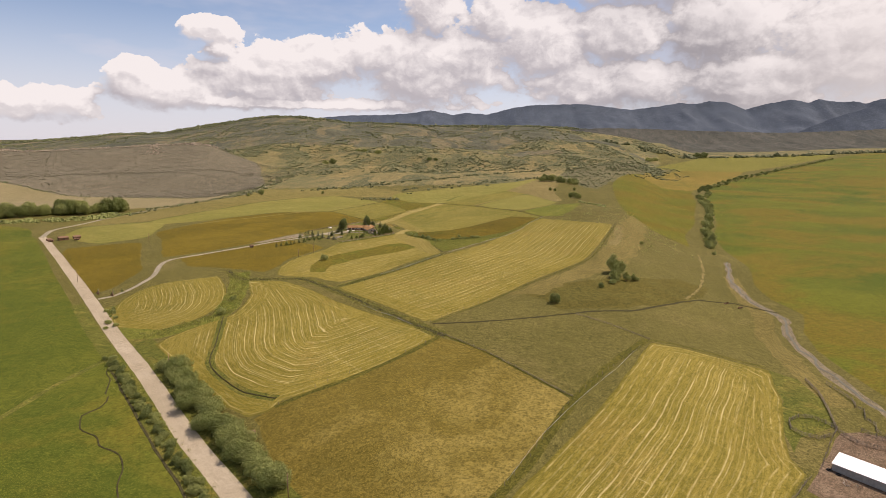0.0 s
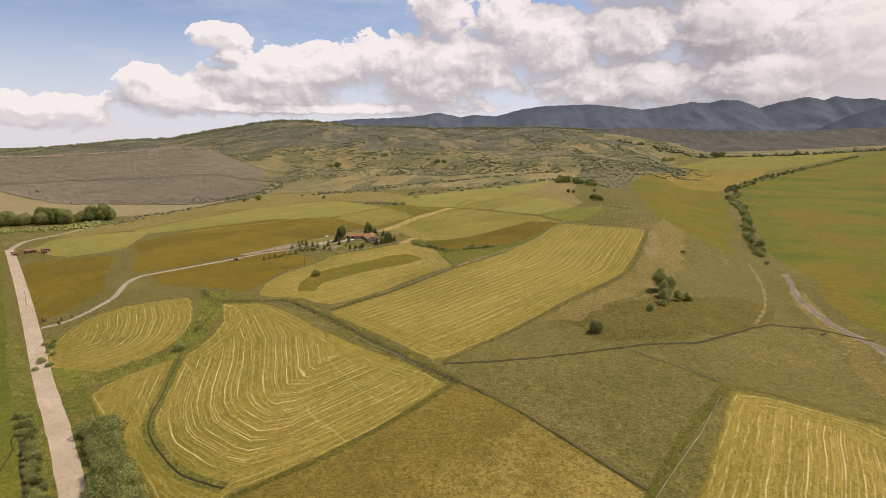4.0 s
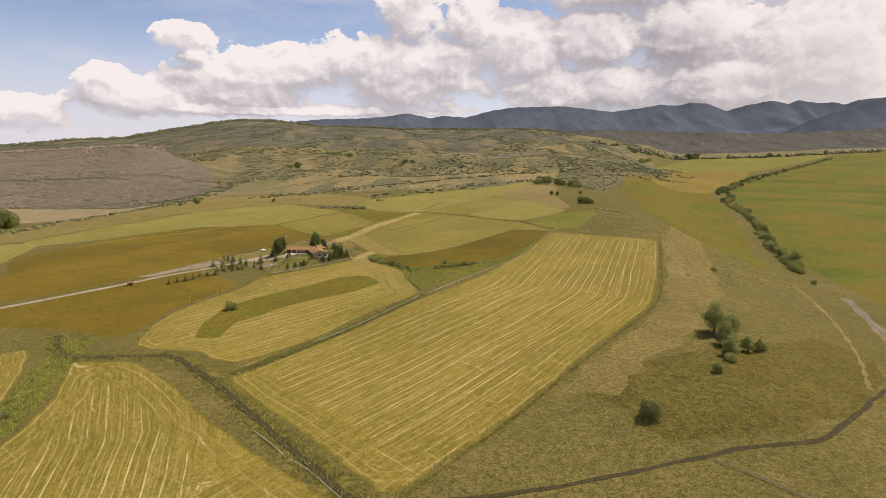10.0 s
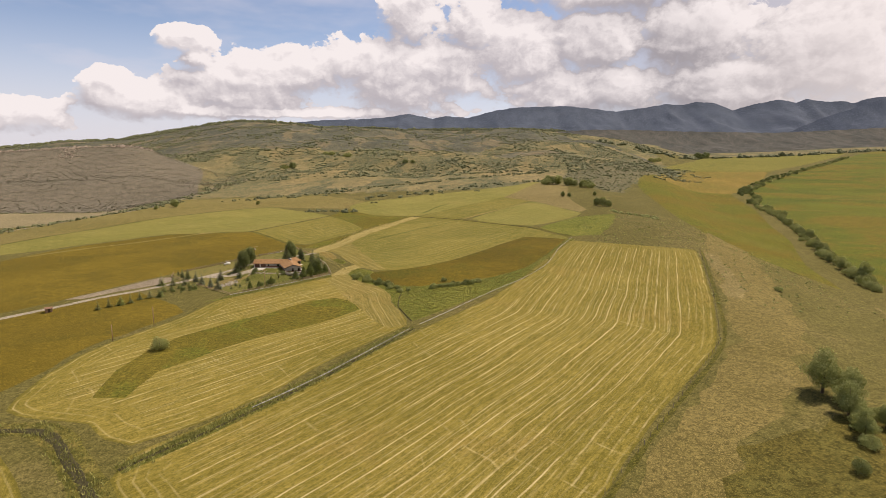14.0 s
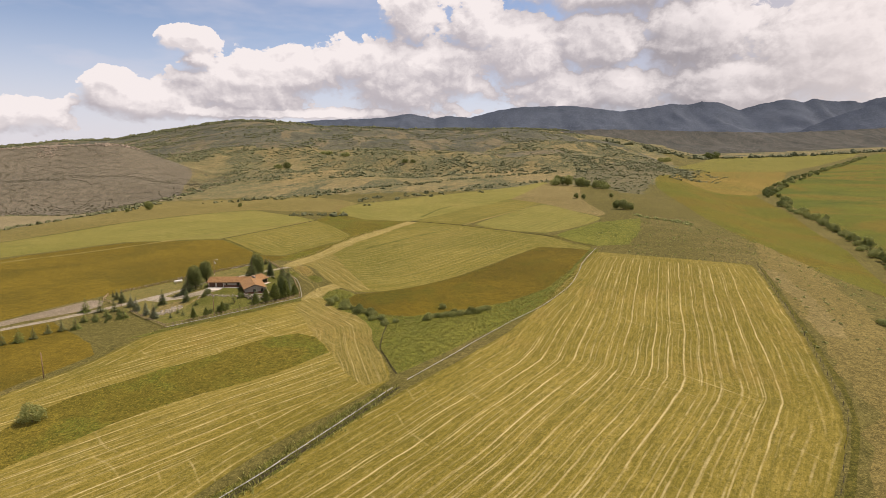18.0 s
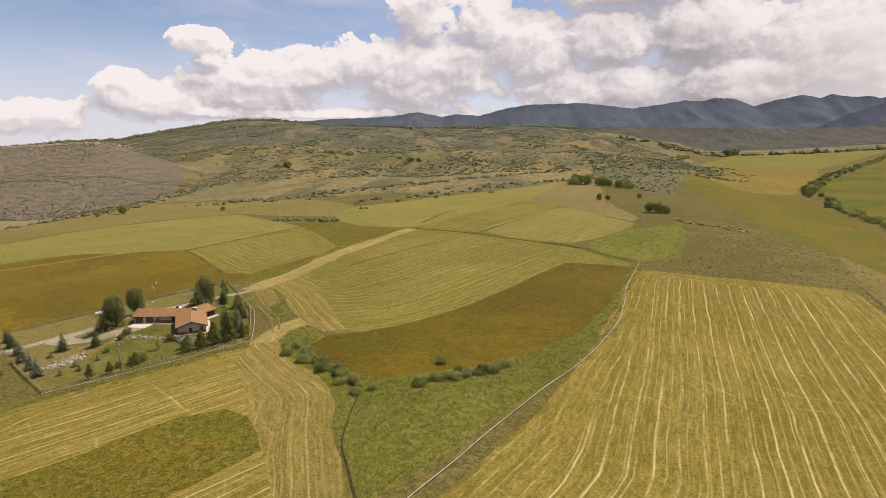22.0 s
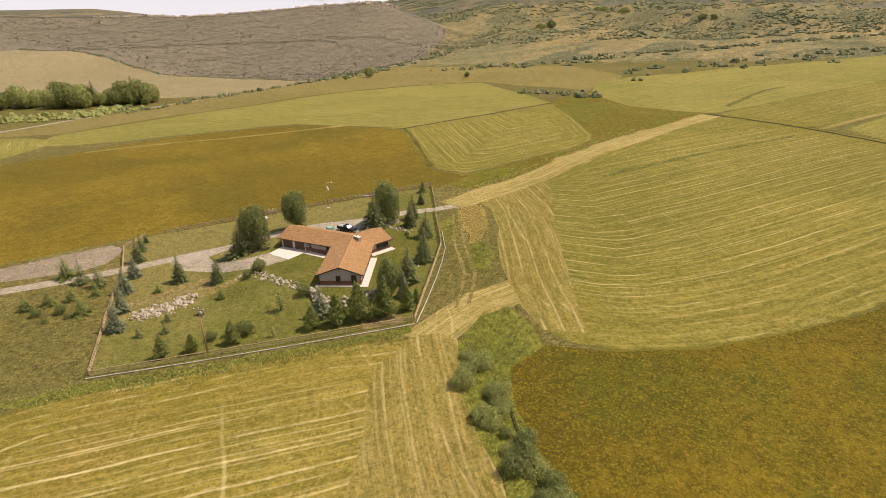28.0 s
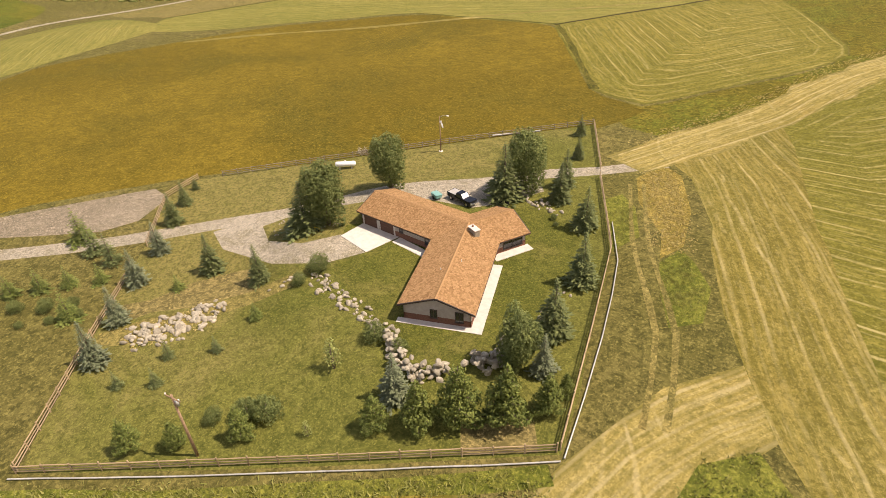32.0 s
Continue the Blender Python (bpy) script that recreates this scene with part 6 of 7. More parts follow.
def wing(angle, length, half, sides=(1, 1)):
    m = wing_frame(angle)
    over, ridge = 0.65, EAVE + half * SLOPE
    for s in (-1, 1):
        y = s * half
        wall_run(house, m, 2.5 if s < 0 else 2.5, length, min(y, y - s * 0.2), max(y, y - s * 0.2))
        edge = s * (half + over)
        r = part("roof", slab_mesh(-0.2, length + 0.5, 0.0, ridge + 0.16, edge, EAVE - over * SLOPE + 0.16), "roof_deck", house)
        r.matrix_basis = m
        # courses of shingles, each tab its own piece
        run = math.hypot(half + over, (half + over) * SLOPE)
        n = int(run / 0.22)
        vs, fs = [], []
        for k in range(n):
            ya, yb = s * (half + over) * k / n, s * (half + over) * (k + 1.08) / n
            za, zb = ridge + 0.175 - abs(ya) * SLOPE, ridge + 0.19 - abs(yb) * SLOPE
            x = -0.2
            while x < length + 0.45:
                wd = min(rng.uniform(0.16, 0.36), length + 0.5 - x)
                h = rng.uniform(0.0, 0.015)
                i = len(vs)
                vs += [(x, ya, za), (x + wd - 0.012, ya, za), (x + wd - 0.012, yb, zb + h), (x, yb, zb + h), (x, yb, zb - 0.02), (x + wd - 0.012, yb, zb - 0.02)]
                fs += [(i, i + 1, i + 2, i + 3), (i + 3, i + 2, i + 5, i + 4)]
                x += wd
        q = piece("shingle_course", mesh_of("shingle_course", vs, fs, "shingle"), r)
        tagged(q, kind="stuff")
        g = part("gutter", block(0.8, length + 0.5, edge - 0.06, edge + 0.06, EAVE - over * SLOPE - 0.06, EAVE - over * SLOPE + 0.05), "dark_trim", house)
        g.matrix_basis = m
    # gable end
    wall_run(house, m, length - 0.2, length, -half, half)
    bm = bmesh.new()
    vs = [bm.verts.new(v) for v in ((length - 0.2, -half, EAVE), (length - 0.2, half, EAVE), (length - 0.2, 0, ridge), (length + 0.02, -half, EAVE), (length + 0.02, half, EAVE), (length + 0.02, 0, ridge))]
    for f in ((0, 1, 2), (5, 4, 3), (0, 3, 4, 1), (1, 4, 5, 2), (2, 5, 3, 0)):
        bm.faces.new([vs[i] for i in f])
    gb = part("gable", bm, "siding", house)
    gb.matrix_basis = m
    for s in (-1, 1):
        bm = slab_mesh(length + 0.42, length + 0.54, 0.0, ridge + 0.2, s * (half + over), EAVE - over * SLOPE + 0.2, 0.24)
        t = part("barge_board", bm, "dark_trim", house)
        t.matrix_basis = m
    cap = part("ridge_cap", merged([slab_mesh(-0.2, length + 0.52, 0.0, ridge + 0.23, s * 0.18, ridge + 0.2 - 0.18 * SLOPE, 0.04) for s in (-1, 1)]), "shingle", house)
    cap.matrix_basis = m
    return m


FRONT = wing(-66.5, 17.9, 4.35)
GARAGE = wing(-178.5, 18.3, 4.0)
EAST = wing(66.0, 7.4, 4.0)
# front gable: two windows and a small vent
face = FRONT @ Matrix.Translation((17.92, 0, 0)) @ Matrix.Rotation(radians(90), 4, "Z")
window(house, face @ Matrix.Translation((-0.4, 0, 0.75)), 0.95, 1.35)
window(house, face @ Matrix.Translation((2.9, 0, 0.6)), 1.1, 1.6)
v = part("gable_vent", block(-0.2, 0.2, -0.06, 0.03, 0, 0.25), "dark_trim", house)
v.matrix_basis = face @ Matrix.Translation((0, 0, 3.55))
# garage doors on the courtyard side
side = GARAGE @ Matrix.Translation((0, 4.0, 0)) @ Matrix.Rotation(radians(180), 4, "Z")
for x in (-16.4, -12.9):
    d = part("garage_door", block(-1.4, 1.4, -0.09, 0.04, 0.0, 2.15), "brown_door", house, "dark red-brown panelled garage door")
    d.matrix_basis = side @ Matrix.Translation((x, 0, 0))
    for k in range(4):
        part("panel", block(-1.34, 1.34, -0.12, 0.0, 0.05 + k * 0.53, 0.52 + k * 0.53, 0.01), "brown_door", d)
    for px in (-1.55, 1.55):
        t = part("door_post", block(px - 0.15, px + 0.15, -0.1, 0.03, 0.0, 2.3), "concrete", house)
        t.matrix_basis = side @ Matrix.Translation((x, 0, 0))
window(house, side @ Matrix.Translation((-9.9, 0, 1.0)), 0.8, 0.9)
window(house, side @ Matrix.Translation((-4.6, 0, 0.6)), 1.3, 1.5)
# wide windows and porch at the east wing
es = EAST @ Matrix.Translation((0, -4.0, 0))
window(house, es @ Matrix.Translation((5.2, 0, 0.5)), 3.4, 1.5)
ws = FRONT @ Matrix.Translation((0, 4.35, 0)) @ Matrix.Rotation(radians(180), 4, "Z")
for x in (-15.0, -11.5, -8.0):
    window(house, ws @ Matrix.Translation((x, 0, 0.9)), 1.2, 1.2)
# chimney
ch = part("chimney", block(-0.85, 0.85, -0.4, 0.4, 2.6, 4.6, 0.02), "stone_pale", house, "square stone-clad chimney")
ch.matrix_basis = Matrix.Translation((-70.0, 546.2, PAD)) @ Matrix.Rotation(radians(-20), 4, "Z")
part("chimney_cap", block(-0.95, 0.95, -0.5, 0.5, 4.58, 4.7, 0.02), "concrete", ch)
part("flue", tube([(-0.3, 0, 4.6), (-0.3, 0, 5.0)], [0.14, 0.14], 10), "rust_metal", ch)
for x, y in ((9.5, 1.2), (12.0, -1.0)):
    t = part("vent_pipe", tube([(x, y, 3.2), (x, y, EAVE + (4.35 - abs(y)) * SLOPE + 0.5)], [0.06, 0.06], 8), "pipe_metal", house)
    t.matrix_basis = FRONT
# paving
apron = base("concrete_apron", "pale concrete apron in front of the garage", "paving", Matrix.Identity(4), kind="structure")


def ground_slab(points, top=0.07):
    bm = bmesh.new()
    lo = [bm.verts.new((x, y, PAD - 0.5)) for x, y in points]
    hi = [bm.verts.new((x, y, PAD + top)) for x, y in points]
    bm.faces.new(hi)
    for i in range(len(points)):
        j = (i + 1) % len(points)
        bm.faces.new((lo[i], lo[j], hi[j], hi[i]))
    bmesh.ops.recalc_face_normals(bm, faces=bm.faces)
    return bm


part("slab", ground_slab([(-90.2, 538.2), (-83.6, 537.2), (-82.4, 543.3), (-90.0, 543.3)]), "concrete", apron)
part("walkway", ground_slab([(-82.3, 541.6), (-75.9, 541.2), (-75.9, 542.8), (-82.2, 543.3)], 0.062), "concrete", apron)
walk_r = base("side_walk", "pale concrete walk along the house wall", "paving", Matrix.Identity(4), kind="structure")
pts = [FRONT @ Vector(p) for p in ((18.9, 4.3, 0), (18.9, 5.9, 0), (4.0, 5.9, 0), (4.0, 4.3, 0))]
part("walkway", ground_slab([(p.x, p.y) for p in pts], 0.05), "concrete", walk_r)
pts = [EAST @ Vector(p) for p in ((1.5, -4.0, 0), (1.5, -5.6, 0), (7.9, -5.6, 0), (7.9, -4.0, 0))]
part("porch_floor", ground_slab([(p.x, p.y) for p in pts], 0.09), "concrete", walk_r)
pts = [FRONT @ Vector(p) for p in ((18.9, -5.2, 0), (18.9, 4.3, 0), (17.95, 4.3, 0), (17.95, -5.2, 0))]
part("walkway", ground_slab([(p.x, p.y) for p in pts], 0.045), "concrete", walk_r)

# ---- rocks ----
def boulder(seed):
    bm = bmesh.new()
    bmesh.ops.create_icosphere(bm, subdivisions=2, radius=0.5)
    for v in bm.verts:
        n = noise.noise(v.co * 1.7 + Vector((seed * 7.1, 0, 0)))
        v.co *= 1 + 0.45 * n
        v.co.z *= 0.72
    me = bpy.data.meshes.new("stone")
    bm.to_mesh(me)
    bm.free()
    me.materials.append(MATS["stone_pale"])
    return me


ROCK = [boulder(k) for k in range(6)]


def stones(name, line, rows, gap, size, label, rise=0.0, spread=0.3):
    ob = base(name, label, "stone wall" if rise else "rocks", Matrix.Identity(4))
    for k in range(rows):
        for x, y in along(line, gap, spread):
            s = rng.uniform(*size)
            piece("stone", rng.choice(ROCK), ob, Matrix.LocRotScale((x, y, ground_z(x, y) + 0.1 * s + k * rise), Euler((rng.uniform(0, 6), rng.uniform(-0.4, 0.4), rng.uniform(0, 6))), (s * rng.uniform(0.9, 1.5), s, s)))
    return ob


stones("retaining_wall", [(-67.8, 525.6), (-64.5, 523.4), (-62.0, 522.8), (-59.5, 524.4), (-58.4, 525.6)], 6, 0.42, (0.45, 0.85), "dry-stacked retaining wall of pale boulders below the lawn", 0.27, 0.14)
stones("retaining_wall", [(-57.4, 527.4), (-55.6, 528.4), (-54.9, 530.6), (-55.1, 534.0)], 6, 0.42, (0.45, 0.85), "dry-stacked retaining wall of pale boulders below the lawn", 0.27, 0.14)
stones("rock_border", [(-85.7, 529.0), (-80.6, 527.6), (-75.2, 526.8), (-71.9, 526.2), (-68.4, 525.4)], 2, 0.35, (0.3, 0.85), "border of pale boulders along the lawn", 0.1, 0.9)
stones("rock_border", [(-55.2, 535.5), (-55.3, 540.7), (-54.6, 546.3)], 1, 0.7, (0.3, 0.7), "border of pale stones along the lawn", 0.0, 0.4)
stones("rock_border", [(-72.8, 565.3), (-69.3, 564.9), (-66.0, 563.7)], 2, 0.5, (0.3, 0.8), "small stone border under the spruce", 0.05, 0.5)
stones("rock_garden", [(-98.0, 506.5), (-95.5, 509.5), (-93.8, 513.0), (-93.0, 517.5)], 2, 0.12, (0.35, 0.95), "heap of pale boulders on dry grass", 0.1, 2.4)
stones("rock_garden", [(-90.0, 523.5), (-87.0, 526.0), (-84.5, 528.5)], 1, 0.6, (0.3, 0.8), "scattered pale boulders beside the turning loop", 0.0, 1.2)
stones("island_border", [(-92.5, 541.5), (-95.0, 536.8), (-99.0, 534.6), (-103.5, 535.0), (-105.6, 538.5)], 1, 0.5, (0.2, 0.35), "low stone edging of the driveway island", 0.0, 0.1)

# ---- fences ----
POST = tube([(0, 0, -0.4), (0, 0, 1.0)], [0.5, 0.5], 6)
POST_ME, POST_GREY = bpy.data.meshes.new("post"), None
POST.to_mesh(POST_ME)
POST.free()
POST_GREY = POST_ME.copy()
POST_ME.materials.append(MATS["rail_wood"])
POST_GREY.materials.append(MATS["grey_wood"])
RAIL = tube([(0, 0, 0), (1, 0, 0)], [0.5, 0.5], 6)
RAIL_ME = bpy.data.meshes.new("rail")
RAIL.to_mesh(RAIL_ME)
RAIL.free()
RAIL_GREY = RAIL_ME.copy()
RAIL_ME.materials.append(MATS["rail_wood"])
RAIL_GREY.materials.append(MATS["grey_wood"])


def rail_between(parent, me, a, b, thick):
    d = Vector(b) - Vector(a)
    q = Vector((1, 0, 0)).rotation_difference(d)
    piece("rail", me, parent, Matrix.LocRotScale(Vector(a), q, (d.length, thick, thick)))


def fence(name, line, gap, label, rails=(0.35, 0.75, 1.15), tall=1.35, thick=0.16, rail_thick=0.13, grey=False, jitter=0.0):
    ob = base(name, label, "fence", Matrix.Identity(4))
    spots = []
    for (x0, y0), (x1, y1) in zip(line[:-1], line[1:]):
        n = max(1, round(math.hypot(x1 - x0, y1 - y0) / gap))
        spots += [(x0 + (x1 - x0) * k / n, y0 + (y1 - y0) * k / n) for k in range(n)]
    spots.append(line[-1])
    tops = []
    for x, y in spots:
        x, y, h = x + rng.uniform(-jitter, jitter), y + rng.uniform(-jitter, jitter), tall * rng.uniform(0.94, 1.06)
        z = ground_z(x, y)
        piece("post", POST_GREY if grey else POST_ME, ob, Matrix.LocRotScale((x, y, z), Euler((rng.uniform(-0.03, 0.03), rng.uniform(-0.03, 0.03), rng.uniform(0, 6))), (thick, thick, h)))
        tops.append((x, y, z))
    for (x0, y0, z0), (x1, y1, z1) in zip(tops[:-1], tops[1:]):
        for r in rails:
            rail_between(ob, RAIL_GREY if grey else RAIL_ME, (x0, y0, z0 + r + rng.uniform(-0.05, 0.05)), (x1, y1, z1 + r + rng.uniform(-0.05, 0.05)), rail_thick)
    return ob


fence("yard_fence", [(-86.3, 489.8), (-43.5, 523.0)], 3.0, "weathered three-rail wooden fence along the yard")
fence("yard_fence", [(-43.3, 523.4), (-48, 539), (-54, 558), (-65.5, 578.5)], 3.0, "weathered three-rail wooden fence along the yard")
fence("yard_fence", [(-67.0, 582.0), (-78, 602)], 3.0, "weathered three-rail wooden fence along the yard")
fence("yard_fence", [(-78.4, 602.2), (-107, 569), (-130.5, 542.5)], 3.0, "weathered three-rail wooden fence along the meadow", grey=True)
fence("yard_fence", [(-86.6, 490.0), (-102, 504), (-111.5, 513.2)], 2.6, "weathered three-rail wooden fence beside the row of spruces")
fence("yard_fence", [(-118.0, 519.8), (-132, 531), (-134, 539)], 2.6, "weathered three-rail wooden fence beside the row of spruces")
fence("field_fence", [(-4, 271), (67, 351), (110, 404), (133, 453), (173, 546)], 4.5, "line of grey fence posts along the hay field", (), 1.3, 0.12, grey=True, jitter=0.15)
fence("field_fence", [(173, 546), (140, 575), (110, 603)], 5.0, "line of grey fence posts at the end of the hay field", (), 1.3, 0.12, grey=True, jitter=0.15)
fence("field_fence", [(1, 256), (21, 232), (49, 187)], 4.0, "low grey pole fence across the pasture", (0.3, 0.7), 1.2, 0.12, grey=True, jitter=0.2)
fence("field_fence", [(16, 133), (28, 151), (49, 187), (98, 246)], 5.0, "line of grey fence posts beside the ditch", (), 1.2, 0.12, grey=True, jitter=0.2)
fence("field_fence", [(99, 248), (83, 266), (72, 279)], 4.0, "low grey pole fence on the pasture", (0.3, 0.7), 1.2, 0.12, grey=True, jitter=0.2)
fence("road_fence", [(-58, 190), (-20, 226), (0, 252)], 5.0, "line of grey fence posts along the hay field", (), 1.2, 0.12, grey=True, jitter=0.2)
PEN = [(125.5, 182), (128, 187), (134, 191), (139, 191), (142, 187.5), (143, 183), (139, 179), (132, 176), (127, 178), (125.5, 182)]
fence("round_pen", PEN, 2.4, "round pen of grey weathered rails", (0.35, 0.7, 1.05, 1.4), 1.7, 0.18, 0.12, True, 0.1)
fence("corral_fence", [(158, 224), (155, 210), (149, 196), (143, 183.5)], 2.4, "grey weathered corral rail fence", (0.35, 0.7, 1.05, 1.4), 1.7, 0.18, 0.12, True, 0.2)
fence("corral_fence", [(165, 221), (165, 216), (165, 206), (162, 200), (163, 197), (159, 191), (159, 186), (156, 181), (158, 176)], 2.6, "zigzag grey rail fence beside the creek", (0.4, 0.8, 1.2), 1.5, 0.18, 0.12, True, 0.2)
fence("corral_fence", [(142.5, 181.5), (143.5, 174), (150, 169), (158, 164)], 2.4, "grey weathered corral rail fence", (0.35, 0.7, 1.05, 1.4), 1.7, 0.18, 0.12, True, 0.1)
fence("corral_fence", [(151, 182), (154, 176), (160, 172)], 2.4, "grey weathered corral rail fence", (0.35, 0.7, 1.05, 1.4), 1.7, 0.18, 0.12, True, 0.1)
fence("corral_fence", [(138, 178), (130, 169), (121, 158.5)], 2.4, "grey weathered corral rail fence", (0.5, 1.0), 1.4, 0.16, 0.1, True, 0.2)
fence("corral_fence", [(113, 152), (102, 142), (90, 130)], 3.0, "grey weathered rail fence beside the farm lane", (0.5, 1.0), 1.4, 0.16, 0.1, True, 0.2)


def pipe(name, line, radius, label, lift=0.25, spacing=4.0):
    c = smooth(line, spacing, False, 0.3)
    ob = base(name, label, "pipe", Matrix.Identity(4))
    for a, b in zip(c[:-1], c[1:]):
        d = (b - a).normalized() * 0.02
        bm = tube([(a.x, a.y, ground_z(a.x, a.y) + lift), (b.x - d.x, b.y - d.y, ground_z(b.x, b.y) + lift)], [radius, radius], 8, False)
        part("pipe_length", bm, "pipe_metal", ob)
    return ob


pipe("irrigation_pipe", [(-86.0, 489.0), (-64, 505.6), (-42.6, 522.2)], 0.085, "white irrigation pipe lying along the yard fence", 0.2, 4.0)
pipe("irrigation_pipe", [(-42.4, 522.6), (-46.8, 540), (-52, 556), (-57, 565)], 0.085, "white irrigation pipe lying along the yard fence", 0.2, 6.0)
pipe("irrigation_pipe", [(-40, 369), (-22, 391), (2, 427)], 0.11, "white irrigation pipe along the hay field", 0.4, 4.0)
pipe("irrigation_pipe", [(6, 432), (39, 475), (55, 493), (74, 521), (84, 543), (94, 568), (112, 605)], 0.085, "white irrigation pipe around the hay field", 0.4, 4.0)
pipe("irrigation_pipe", [(20, 140), (34, 163), (52, 187), (72, 212), (92, 240)], 0.035, "thin white pipe along the field edge", 0.1, 8.0)
pipe("irrigation_pipe", [(-43.9, 302.4), (-37.9, 296.1), (-32.0, 288.7)], 0.08, "pale pipe lying beside the canal", 0.5, 4.0)
pipe("irrigation_pipe", [(-30.5, 287.5), (-25.9, 283.3), (-18.6, 274.9), (-12.6, 267.5)], 0.08, "pale pipe lying beside the canal", 0.5, 4.0)
pipe("white_pipe", [(-93.5, 585.5), (-86.2, 593.0)], 0.2, "short white pipe lying on the yard grass", 0.22, 4.0)


# ---- ditches ----
def ditch(name, line, wide, label, material="dark_mud", wobble=0.8, lift=0.06):
    """A narrow cut with raised, ragged lips lying along the ground."""
    c = smooth(line, 2.5, False, wobble)
    vs, fs = [], []
    for i, v in enumerate(c):
        t = (c[min(i + 1, len(c) - 1)] - c[max(i - 1, 0)]).normalized()
        s = Vector((-t.y, t.x))
        w = wide * (0.75 + 0.5 * noise.noise((v.x * 0.2, v.y * 0.2, 2)))
        for k, (f, z) in enumerate(((-1.0, -0.12), (-0.62, lift + 0.16), (-0.3, lift + 0.02), (0.3, lift + 0.02), (0.62, lift + 0.16), (1.0, -0.12))):
            p = v + s * w * f
            vs.append((p.x, p.y, ground_z(p.x, p.y) + z))
        if i:
            for k in range(5):
                a = (i - 1) * 6 + k
                fs.append((a, a + 1, a + 7, a + 6))
    me = mesh_of(name, vs, fs, material, False)
    return tagged(new(name, me), label, "ditch", kind="structure")


ditch("pasture_ditch", [(-3, 269), (21, 270), (51, 276), (79, 283), (105, 288), (130, 306), (161, 330), (184, 334), (202, 317)], 1.2, "narrow dark ditch winding across the pasture")
ditch("meadow_rill", [(-129, 207), (-127, 196), (-129, 190), (-125, 181), (-118, 176), (-113, 170), (-106, 168), (-102, 165), (-97, 157), (-94, 148), (-85, 138)], 0.38, "narrow dark rill winding through the green meadow", wobble=2.5)
ditch("meadow_rill", [(-148, 238), (-139, 222), (-131, 207)], 0.38, "narrow dark rill winding through the green meadow", wobble=2.0)
ditch("canal", [(-150, 390), (-132, 366), (-93, 361), (-75, 345), (-54, 321), (-35, 297), (-14, 272), (3, 252)], 1.9, "dark canal between the hay fields", wobble=0.6)
ditch("field_ditch", [(-62, 341), (-36, 372), (-21, 391), (4, 428)], 0.7, "narrow ditch along the hay field", wobble=0.4)
ditch("field_ditch", DITCH_A, 0.4, "narrow ditch inside the hay field", wobble=0.5)
ditch("meadow_bank", [(-41, 102), (-66, 137), (-92, 168), (-143, 231)], 0.7, "dark ditch along the road", wobble=0.6)
ditch("creek_water", CREEK, 1.0, "shallow brown water of the creek", "water", 2.2, 0.02)
ditch("hollow_rill", [(3, 437), (-3, 455), (-4, 470), (-3, 481), (-10, 492), (-17, 502), (-22, 511)], 0.35, "dark rill in the wet hollow", wobble=0.8)
ditch("boundary_bank", [(-134, 685), (-82, 767)], 0.7, "dark uncut grass line between fields")
ditch("boundary_bank", [(0, 740), (44, 704), (95, 643)], 0.8, "dark grass bank between fields")

# ---- poles ----
def utility_pole(x, y, h, arm=True):
    ob = base("utility_pole", "weathered brown wooden utility pole", "pole", on_ground(x, y, rng.uniform(0, 1.5)), "utility poles")
    part("pole", tube([(0, 0, -0.8), (0, 0, h)], [0.17, 0.11], 9), "pole_wood", ob)
    if arm:
        part("crossarm", block(-1.0, 1.0, -0.06, 0.06, h - 0.55, h - 0.42, 0.01), "pole_wood", ob)
        for k in (-0.9, 0.0, 0.9):
            part("insulator", tube([(k, 0, h - 0.42), (k, 0, h - 0.2)], [0.05, 0.07], 8), "white_paint", ob, "white ceramic insulator")
        part("fuse_box", tube([(0.22, 0.1, h - 1.5), (0.22, 0.1, h - 0.8)], [0.16, 0.16], 10), "pipe_metal", ob, "grey transformer can")
    return ob


utility_pole(-72.7, 502.1, 9.0)
for x, y, h in [(-41.1, 140.6, 7.6), (-116.1, 228.4, 8.0), (-251.7, 379.4, 9.0), (-266.7, 506.3, 9.0), (-102.0, 445.4, 8.0), (-110.1, 429.6, 6.5)]:
    utility_pole(x, y, h, False)
lp = base("yard_light_pole", "tall dark yard light pole with a windsock", "pole", on_ground(-98.5, 573.8))
part("pole", tube([(0, 0, -0.5), (0, 0, 7.6)], [0.13, 0.08], 9), "pole_wood", lp)
part("light_arm", tube([(0, 0, 7.3), (0.6, 0.3, 7.7), (1.3, 0.6, 7.75)], [0.04, 0.035, 0.03], 6), "pipe_metal", lp)
part("lamp_head", tube([(1.3, 0.6, 7.75), (1.7, 0.8, 7.65)], [0.1, 0.16], 10), "white_paint", lp, "white lamp head")
part("windsock", tube([(0.15, 0, 6.5), (0.7, -0.2, 6.1), (1.0, -0.3, 5.5)], [0.28, 0.22, 0.12], 10, False), "white_paint", lp, "drooping white windsock")
part("concrete_foot", tube([(0, 0, -0.3), (0, 0, 0.12)], [0.45, 0.42], 12), "concrete", lp)

